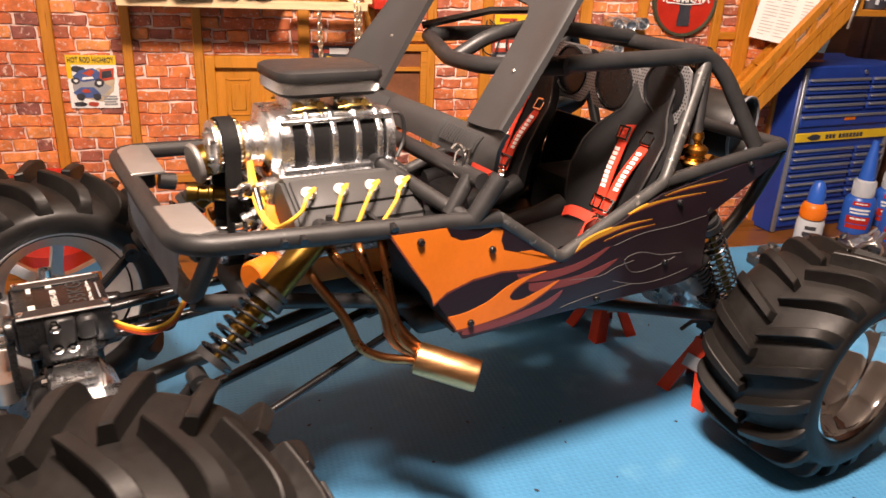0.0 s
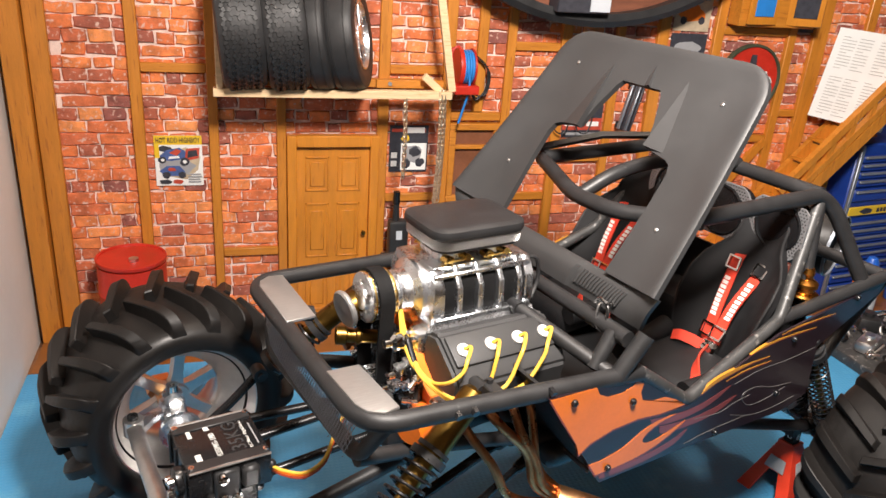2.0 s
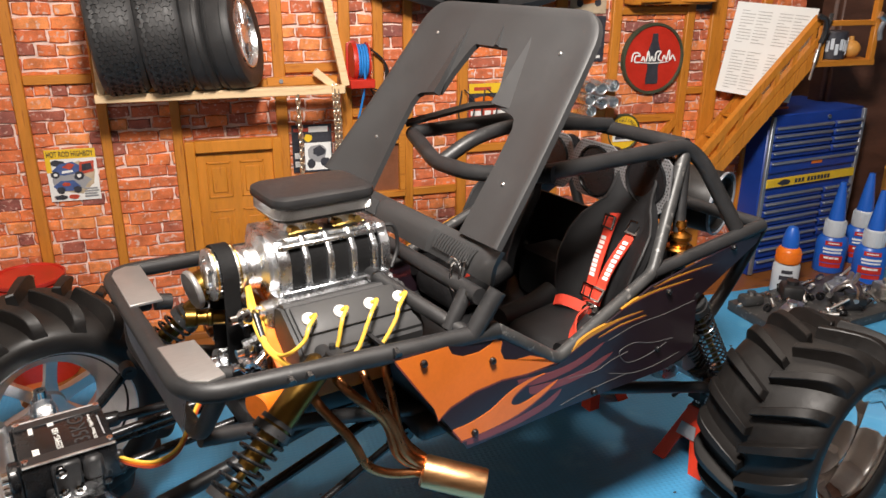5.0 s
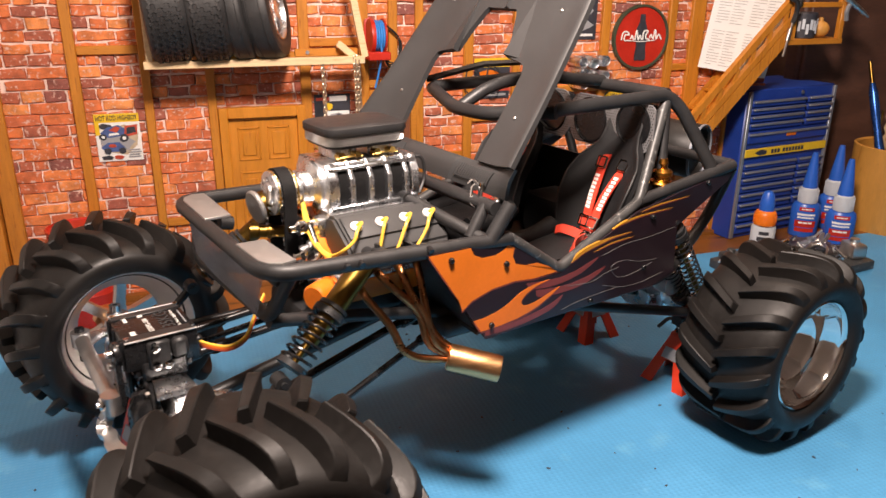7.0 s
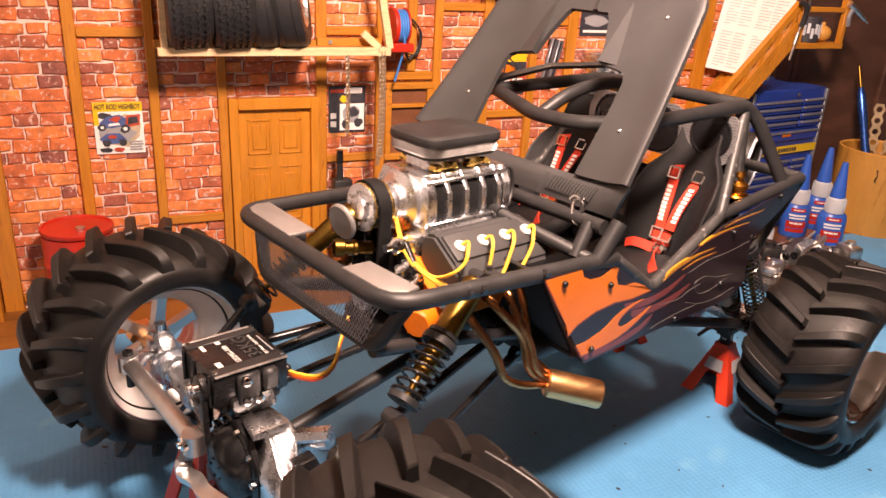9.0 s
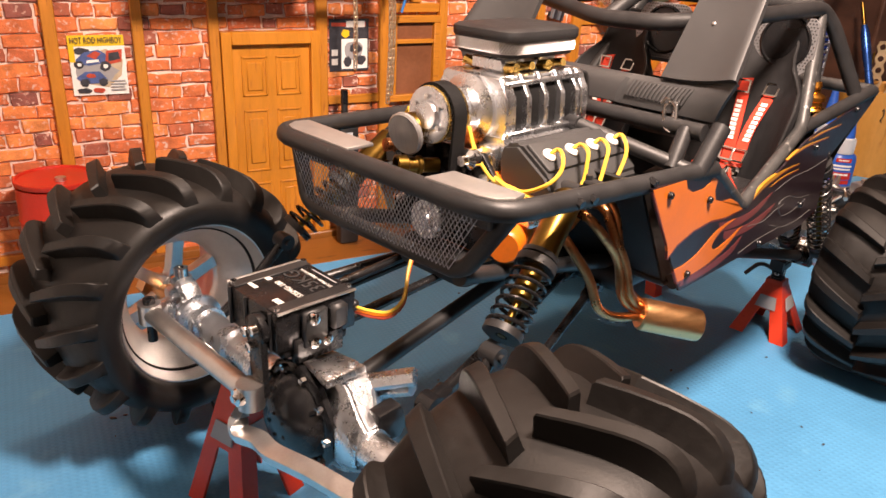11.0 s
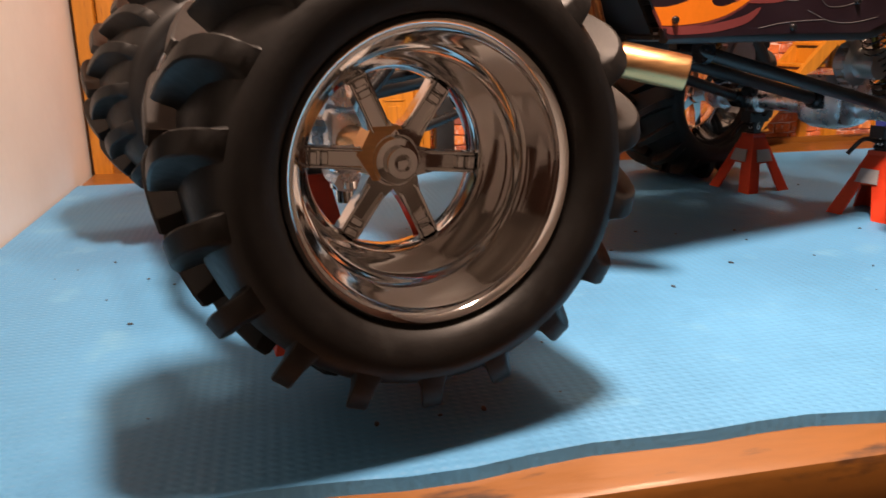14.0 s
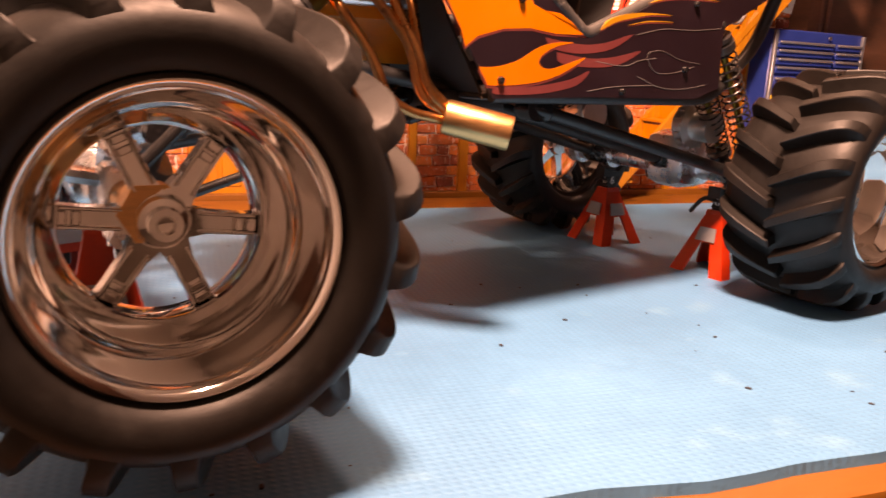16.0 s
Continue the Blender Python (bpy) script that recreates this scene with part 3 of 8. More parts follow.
poster("bike_poster", "dark framed poster of a hot rod hanging on bricks", 0.0963, 0.143, 0.194, 0.2505, M_INK_DARK, rows=(
    (M_PAPER, rect(0.3, 0.04, 0.97, 0.62)), (M_INK_RED, rect(0.05, 0.86, 0.92, 0.93)), (M_WHITE, rect(0.42, 0.84, 0.9, 0.96)),
    (M_GREYPRINT, blob(0.62, 0.38, 0.24, 0.2, seed=21)), (M_INK_DARK, blob(0.66, 0.44, 0.15, 0.11, seed=22)),
    (M_INK_DARK, blob(0.8, 0.2, 0.12, 0.1, seed=23)), (M_INK_DARK, blob(0.45, 0.18, 0.1, 0.1, seed=24)), (M_YELLOW_SIGN, blob(0.4, 0.72, 0.1, 0.08, seed=25)),
    (M_WHITE, rect(0.05, 0.3, 0.2, 0.42)), (M_WHITE, rect(0.05, 0.12, 0.2, 0.24))))
poster("car_poster", "cream poster with an orange old car", 0.446, 0.496, 0.371, 0.428, M_INK_TAN, rows=(
    (M_ORANGE, blob(0.5, 0.34, 0.4, 0.14, seed=31)), (M_ORANGE, blob(0.48, 0.46, 0.22, 0.12, seed=32)), (M_INK_DARK, blob(0.26, 0.22, 0.09, 0.08, seed=33)),
    (M_INK_DARK, blob(0.76, 0.22, 0.09, 0.08, seed=34)), (M_GREYPRINT, rect(0.1, 0.64, 0.92, 0.84)), (M_INK_DARK, rect(0.05, 0.9, 0.95, 0.95))))
poster("dark_poster", "dark grey poster of old cars below the cream one", 0.4465, 0.497, 0.312, 0.368, M_INK_DARK, rows=(
    (M_GREYPRINT, blob(0.5, 0.7, 0.4, 0.12, seed=41)), (M_GREYPRINT, blob(0.5, 0.35, 0.4, 0.14, seed=42)), (M_WHITE, rect(0.1, 0.08, 0.9, 0.14))))
poster("grey_car_poster", "small grey poster of an old car", 0.628, 0.668, 0.375, 0.425, M_INK_DARK, rows=(
    (M_GREYPRINT, blob(0.5, 0.62, 0.38, 0.2, seed=43)), (M_GREYPRINT, blob(0.45, 0.25, 0.3, 0.12, seed=44))))
poster("yellow_poster", "yellow and dark car poster with a red banner on bricks", 0.3150, 0.3675, 0.2360, 0.2900, M_INK_DARK, rows=(
    (M_YELLOW_SIGN, rect(0.0, 0.78, 1, 1)), (M_INK_RED, rect(0.0, 0.18, 1, 0.46)), (M_ORANGE, blob(0.4, 0.62, 0.3, 0.10, seed=45)), (M_INK_RED, rect(0.12, 0.84, 0.55, 0.92)),
    (M_WHITE, rect(0.05, 0.27, 0.34, 0.38)), (M_WHITE, rect(0.40, 0.27, 0.56, 0.38)), (M_WHITE, rect(0.62, 0.27, 0.93, 0.38)), (M_GREYPRINT, rect(0.1, 0.06, 0.9, 0.12)), (M_INK_DARK, blob(0.7, 0.70, 0.12, 0.06, seed=46))))


def round_sign(name, label, x, z, r, face, rim, y=0.901):
    s = group_of(name, label, "sign", pose(x, y, z, 90))
    bm = bmesh.new()
    bm_lathe(bm, [(r, -0.004), (r, 0.0015), (r * 0.985, 0.003), (r * 0.93, 0.003), (r * 0.91, 0.001), (r * 0.91, -0.004)], seg=64, closed=True)
    part("rim", bm, rim, s)
    bm = bmesh.new()
    bm_lathe(bm, [(r * 0.91, -0.002), (r * 0.91, 0.0006), (0, 0.0012)], seg=64)
    part("face", bm, face, s)
    return s


cola = round_sign("drink_sign", "round red enamel sign with a bottle and white script", 0.5695, 0.3135, 0.0455, M_RED, M_DARKGREEN)
bm = bmesh.new()
prof = [(0.0, -0.032), (0.0085, -0.032), (0.0092, -0.026), (0.0075, -0.012), (0.0095, 0.0), (0.0085, 0.012), (0.0045, 0.022), (0.0035, 0.032), (0.0, 0.032)]
bm_prism(bm, [(x, z) for x, z in prof] + [(-x, z) for x, z in prof[-2:0:-1]], 0.0022)
part("bottle_print", bm, M_INK_DARK, cola)
bm = bmesh.new()
for pts in ([(-0.033, -0.003), (-0.031, 0.007), (-0.024, 0.008), (-0.021, 0.004), (-0.027, 0.004), (-0.028, -0.003), (-0.02, -0.004)],
            [(-0.018, -0.002), (-0.016, 0.003), (-0.013, -0.003)], [(-0.011, -0.003), (-0.009, 0.01), (-0.006, -0.003)], [(-0.005, -0.003), (-0.003, 0.003), (0, -0.003)],
            [(0.002, -0.003), (0.003, 0.008), (0.01, 0.009), (0.007, 0.004), (0.007, -0.001), (0.013, -0.003)],
            [(0.013, -0.001), (0.015, 0.004), (0.018, -0.001)], [(0.019, -0.003), (0.022, 0.011), (0.024, -0.003)], [(0.025, -0.002), (0.028, 0.004), (0.033, -0.003)]):
    bm_tube(bm, spline([(x, y, 0.0026) for x, y in pts], 5), 0.0011, seg=6, flat=0.5)
bm_tube(bm, spline([(-0.02, -0.004, 0.0026), (0, -0.0055, 0.0026), (0.022, -0.004, 0.0026)], 6), 0.0007, seg=6)
part("script_strokes", bm, M_WHITE, cola)
gen = round_sign("parts_sign", "round yellow sign with dark letters and a white bar", 0.5350, 0.2185, 0.0245, M_YELLOW_SIGN, M_DARKGREEN)
for i, ch in enumerate("GENUINE"):
    a = radians(150 - i * 20)
    part("letter", bm_letters(ch, 0.0075, pose(0.0165 * math.cos(a), 0.0165 * math.sin(a), 0.0019, 0, 0, math.degrees(a) - 90), 0.0001), M_INK_DARK, gen)
bm = bmesh.new()
bm_prism(bm, rect(-0.016, -0.012, 0.016, -0.002), 0.0014, pose(0, 0, 0.0008))
part("bar", bm, M_WHITE, gen)
bm = bmesh.new()
bm_prism(bm, rect(-0.013, -0.009, 0.013, -0.005), 0.0018, pose(0, 0, 0.0008))
part("bar", bm, M_INK_DARK, gen)

# ---- the buggy: x to its rear, y to its right side, wheels at z = 0.108 ----
YAW = 15.4
BUGGY = pose(-0.445 * math.sin(radians(YAW)), 0.445 * math.cos(radians(YAW)), 0, 0, 0, YAW)
buggy = group_of("rc_buggy", "black tube-frame radio-controlled buggy with V8 and hood tipped open", "model car", BUGGY)
AXLE_F, AXLE_R, AXLE_Z, AXLE_ZR = 0.018, 0.519, 0.1085, 0.0878


# wheels -------------------------------------------------------------
HALF = 0.047


def tyre_mesh(inward, centre):
    """A boxy paddle tyre: rim lip at y = 0, tread middle at y = centre, bars raked backwards."""
    edge = centre - HALF
    outline = [(0.0535, 0.0060), (0.0546, 0.0005), (0.0562, min(-0.0022, edge * 0.55)), (0.0590, edge * 0.85 - 0.0012), (0.0630, edge - 0.0020), (0.0680, edge - 0.0022), (0.0722, edge - 0.0006),
               (0.0755, edge + 0.0032), (0.0780, edge + 0.0088), (0.0798, edge + 0.0160), (0.0811, edge + 0.0250), (0.0818, centre)]
    prof = outline + [(r, 2 * centre - y) for r, y in outline[-2::-1]]
    prof += [(0.0495, 2 * centre - 0.008), (0.0495, 0.008)]
    bm = bmesh.new()
    bm_lathe(bm, prof, pose(0, 0, 0, -90 * inward), 90, closed=True)
    body = mesh_of("tyre", bm, M_RUBBER, 50)
    # one bar: distance from the tread's middle, foot radius, top radius
    steps = [(-0.0012, 0.0795, 0.0905), (-0.0004, 0.0795, 0.0916), (0.012, 0.0795, 0.0920), (0.024, 0.0785, 0.0919), (0.031, 0.0778, 0.0913), (0.036, 0.0770, 0.0900), (0.0400, 0.0760, 0.0880), (0.0432, 0.0745, 0.0852), (0.0455, 0.0730, 0.0820), (0.0468, 0.0715, 0.0788), (0.0474, 0.0700, 0.0760)]
    bars = []
    for half in (1, -1):
        bm = bmesh.new()
        rings = []
        for d, r0, r1 in steps:
            wide = 0.0031 + 0.0014 * max(0.0, d / HALF)
            ring = []
            for r, side in ((r0, -1.75), (r0 + 0.35 * (r1 - r0), -1.28), (r1 - 0.0008, -1.04), (r1, -0.86), (r1, 0.86), (r1 - 0.0008, 1.04), (r0 + 0.35 * (r1 - r0), 1.28), (r0, 1.75)):
                a = 5.2 * d + side * wide / 0.0915
                ring.append(bm.verts.new((r * math.sin(a), inward * (centre - half * d), r * math.cos(a))))
            rings.append(ring)
        for p, q in zip(rings, rings[1:]):
            for i in range(7):
                bm.faces.new((p[i], p[i + 1], q[i + 1], q[i]))
        bm.faces.new(rings[0]), bm.faces.new(rings[-1][::-1])
        bars.append(mesh_of("tread_bar", bm, M_RUBBER, 28))
    return body, bars


def wheel(x, y, z, inward, phase, spoke_phase, toe=0.0, metal=None, centre=0.043, lugs=18, size=1.0):
    metal = metal or M_CHROME
    hub = bmesh.new()
    turn = pose(0, 0, 0, -90 * inward)
    bm_lathe(hub, [(0.0, 0.0350), (0.0026, 0.0345), (0.0036, 0.0330), (0.0060, 0.0330), (0.0064, 0.0380), (0.0088, 0.0385), (0.0096, 0.0410), (0.0112, 0.0420), (0.0112, 0.050), (0.010, 0.053), (0.0, 0.053)], turn, 32)
    w = new("wheel", mesh_of("wheel", hub, metal))
    w.parent = buggy
    w.matrix_basis = pose(x, y, z, 0, 0, toe) @ Matrix.Scale(size, 4)
    tagged(w, "chrome deep-dish six-spoke wheel with a paddle tyre")
    body, bars = tyre_mesh(inward, centre)
    tyre = new("tyre", body)
    tyre.parent = w
    for k in range(2 * lugs):
        one = new("tread_bar", bars[k % 2])
        one.parent = w
        one.matrix_basis = Matrix.Rotation(math.pi * k / lugs + radians(phase), 4, "Y")
    bm = bmesh.new()
    dish = [(0.0545, 0.0050), (0.0542, 0.0005), (0.0525, -0.0010), (0.0505, 0.0002), (0.0494, 0.0030), (0.0486, 0.0075), (0.0470, 0.0092), (0.0458, 0.0150), (0.0450, 0.0158), (0.0436, 0.0215), (0.0414, 0.0280),
            (0.0404, 0.0288), (0.0378, 0.0366), (0.0368, 0.0374), (0.0354, 0.0412), (0.0348, 0.0440), (0.0348, 0.0495), (0.0372, 0.0530), (0.0466, 0.0660), (0.0505, 0.0720), (0.0535, 0.0790), (0.0545, 0.0812), (0.0562, 0.0815),
            (0.0566, 0.0795), (0.0512, 0.0740), (0.0482, 0.0610), (0.0462, 0.0450), (0.0500, 0.0140), (0.0515, 0.0080)]
    bm_lathe(bm, dish, turn, 72, closed=True)
    part("rim", bm, metal, w)
    for k in range(6):
        bm = bmesh.new()
        a = TAU * k / 6 + spoke_phase
        m = pose(0, 0, 0, -90 * inward) @ Matrix.Rotation(a, 4, "Z")
        # waisted bar that flares into the hub and the rim
        flare = ((0.0085, 0.0120, 0.0412), (0.0125, 0.0104, 0.0420), (0.0175, 0.0084, 0.0426), (0.0300, 0.0078, 0.0432), (0.0340, 0.0084, 0.0436), (0.0366, 0.0100, 0.0438))
        loops = [[bm.verts.new(m @ Vector(p)) for p in ((x, -w0 / 2, 0.0495), (x, w0 / 2, 0.0495), (x, w0 / 2, h0), (x, -w0 / 2, h0))] for x, w0, h0 in flare]
        for u, v in zip(loops, loops[1:]):
            for i in range(4):
                bm.faces.new((u[i], u[(i + 1) % 4], v[(i + 1) % 4], v[i]))
        bm.faces.new(loops[0][::-1]), bm.faces.new(loops[-1])
        bmesh.ops.recalc_face_normals(bm, faces=bm.faces)
        for x0, h0 in ((0.0285, 0.0424), (0.0330, 0.0418)):
            bm_box(bm, m @ Vector((x0, 0, h0)), (0.0030, 0.0052, 0.0030), m.to_3x3().to_4x4(), bevel=0.0005)
        for sy in (-1, 1):
            bm_box(bm, m @ Vector((0.0240, sy * 0.0034, 0.0420)), (0.021, 0.0014, 0.0028), m.to_3x3().to_4x4(), bevel=0.0005)
        bmesh.ops.bevel(bm, geom=[e for e in bm.edges if e.calc_length() > 0.02], offset=0.0006, segments=1, affect="EDGES")
        part("spoke", bm, metal, w)
    return w


wheel(AXLE_F + 0.0008, -0.2195, 0.1055, 1, -10.6, radians(6), -3.6)
wheel(AXLE_F + 0.0025, 0.2070, AXLE_Z, -1, -7.0, radians(20), 5, M_ALU, 0.040)
wheel(AXLE_R, -0.1975, AXLE_ZR, 1, 16.3, radians(12), 0.0, M_CHROME, 0.043, 18, 0.955)
wheel(AXLE_R, 0.1975, AXLE_ZR, -1, 4.0, radians(40), 0.0, M_CHROME, 0.043, 18, 0.955)


# frame -------------------------------------------------------------
def bar(pts, r=0.0053, rad=0.02, mat=None, name="frame_tube", parent=None, label=""):
    bm = bmesh.new()
    bm_tube(bm, rounded(pts, rad), r, 12)
    return part(name, bm, mat or M_TUBE, parent or buggy, label)


hoop = bar([(0.247, -0.105, 0.2215), (0.0685, -0.0935, 0.2275), (0.0685, 0.0935, 0.2275), (0.247, 0.105, 0.2215)], 0.0056, 0.022, name="front_hoop")
bar([(0.088, -0.088, 0.2255), (0.080, -0.062, 0.1845), (0.074, 0.066, 0.1875), (0.082, 0.088, 0.2255)], 0.0048, 0.010, name="bumper_bar")
for s in (-1, 1):
    bar([(0.229, s * 0.104, 0.2215), (0.246, s * 0.106, 0.2475)], 0.0056, name="upright")
    bar([(0.222, s * 0.091, 0.2225), (0.236, s * 0.089, 0.2440)], 0.0048, name="upright")
    bar([(0.229, s * 0.104, 0.2215), (0.205, s * 0.030, 0.240)], 0.0048)
    bar([(0.247, s * 0.105, 0.2215), (0.297, s * 0.1045, 0.187), (0.3885, s * 0.098, 0.2247), (0.4365, s * 0.0755, 0.3040)], 0.0045, 0.006, M_TUBE_WORN, "door_bar", label="black paint rubbed grey")
    bar([(0.3885, s * 0.098, 0.2247), (0.497, s * 0.106, 0.2430)], 0.0050)
    bar([(0.300, s * 0.076, 0.3030), (0.4365, s * 0.0755, 0.3050), (0.4500, s * 0.082, 0.292), (0.4740, s * 0.100, 0.243)], 0.0056, 0.010, name="roof_rail")
    bar([(0.230, s * 0.100, 0.150), (0.43, s * 0.100, 0.150), (0.50, s * 0.085, 0.190), (0.497, s * 0.105, 0.240)], 0.005, 0.02, name="lower_rail")
    bar([(0.080, s * 0.060, 0.1815), (0.150, s * 0.052, 0.165), (0.235, s * 0.060, 0.150)], 0.0048, 0.03, name="lower_rail")
    bar([(0.436, s * 0.0755, 0.304), (0.424, s * 0.088, 0.240), (0.43, s * 0.095, 0.152)], 0.0045, 0.02)
bar([(0.2375, -0.100, 0.2435), (0.2375, 0.100, 0.2435)], 0.0052, name="dash_bar")
bar([(0.205, -0.035, 0.240), (0.205, 0.035, 0.240)], 0.0048)
bar([(0.300, 0.0765, 0.3020), (0.279, 0.012, 0.2955), (0.279, -0.030, 0.2965), (0.306, -0.082, 0.3030)], 0.0056, 0.012, name="windscreen_bar")
bar([(0.2805, 0.006, 0.2965), (0.304, 0.0, 0.312), (0.345, 0.0, 0.318), (0.4365, 0.0, 0.308)], 0.0052, 0.025, name="roof_tube")
bar([(0.4365, -0.0755, 0.305), (0.4365, 0.0755, 0.305)], 0.0056, name="roof_bar")
bar([(0.497, -0.105, 0.243), (0.497, 0.105, 0.243)], 0.005, name="tail_bar")
bm = bmesh.new()
bm_band(bm, [(0.297, 0.082, 0.309), (0.345, 0.060, 0.322), (0.40, 0.03, 0.325)], (0, 1, 0.4), 0.0055, 0.003, (0, 0, 1))
part("light_bar", bm, M_BLACK, buggy, "flat matt black bar")

# bolts along the hoop
for x, s in ((0.128, -1), (0.118, -1), (0.178, -1), (0.128, 1), (0.178, 1)):
    bm = bmesh.new()
    y = s * (0.0935 + (x - 0.0685) / 0.1785 * 0.0115)
    bm_cyl(bm, (x, y + s * 0.003, 0.227), (x, y + s * 0.0075, 0.2255), 0.0024, seg=6)
    part("bolt", bm, M_BLACK_GLOSS, hoop)

# corner plates and grille
for s in (-1, 1):
    bm = bmesh.new()
    y0, y1 = (0.0445, 0.0935) if s < 0 else (0.0180, 0.0860)
    outline = [(0.0675, y0), (0.0868, y0 + 0.001), (0.0885, y1 - 0.002), (0.0790, y1), (0.0715, y1 - 0.005), (0.0685, y1 - 0.013)]
    pts = [(x, s * y) for x, y in (outline if s > 0 else outline[::-1])]
    bm_prism(bm, pts, 0.0022, pose(0, 0, 0.2318), 0.0005)
    part("corner_plate", bm, M_BRUSHED, buggy, "brushed grey aluminium plate")
    bm = bmesh.new()
    bm_box(bm, (0.082, s * 0.066, 0.221), (0.010, 0.03, 0.016), bevel=0.002)
    bm_cyl(bm, (0.090, s * 0.058, 0.216), (0.100, s * 0.058, 0.214), 0.0055, seg=14)
    part("lamp_bracket", bm, M_BLACK, buggy)


def mesh_grille():
    bm = bmesh.new()
    lo, hi = 0.1885, 0.2235
    for k in range(-52, 53):
        for d in (-1, 1):
            y0 = k * 0.0030
            a, b = Vector((0.0718, y0, lo)), Vector((0.0718, y0 + d * 0.0225, hi))
            w0, w1 = 0.063, 0.080
            pts = [a.lerp(b, i / 6) for i in range(7)]
            pts = [p for p in pts if abs(p.y) < w0 + (w1 - w0) * (p.z - lo) / (hi - lo)]
            if len(pts) > 1:
                bm_tube(bm, (pts[0], pts[-1]), 0.00030, 4)
    return part("grille_mesh", bm, M_GREY_STEEL, buggy, "diamond wire mesh")


mesh_grille()

# tub, panels ---------------------------------------------------------
bm = bmesh.new()
bm_box(bm, (0.33, 0, 0.1485), (0.21, 0.195, 0.004), bevel=0.001)
part("floor_pan", bm, M_BLACK, buggy)
bm = bmesh.new()
bm_prism(bm, [(-0.094, 0), (0.094, 0), (0.098, 0.088), (-0.098, 0.088)], 0.002, Matrix(((0, -0.55, 0.83, 0.2265), (1, 0, 0, 0), (0, 0.83, 0.55, 0.150), (0, 0, 0, 1))))
part("firewall", bm, M_BLACK, buggy)
bm = bmesh.new()
bm_box(bm, (0.238, -0.0, 0.143), (0.05, 0.15, 0.016), bevel=0.006, seg=3)
part("belly_box", bm, M_BLACK, buggy)
bm = bmesh.new()
bm_prism(bm, [(-0.095, 0), (0.095, 0), (0.085, 0.085), (-0.085, 0.085)], 0.003, Matrix(((0, 0.1, 1, 0.428), (1, 0, 0, 0), (0, 1, -0.1, 0.150), (0, 0, 0, 1))))
part("rear_bulkhead", bm, M_BLACK, buggy)

SIDE = [(0.1745, 0.2235), (0.238, 0.2225), (0.247, 0.2185), (0.2945, 0.1855), (0.378, 0.2205), (0.497, 0.2400), (0.490, 0.2300), (0.428, 0.1990), (0.430, 0.158), (0.405, 0.1500), (0.305, 0.1500), (0.2256, 0.1480)]


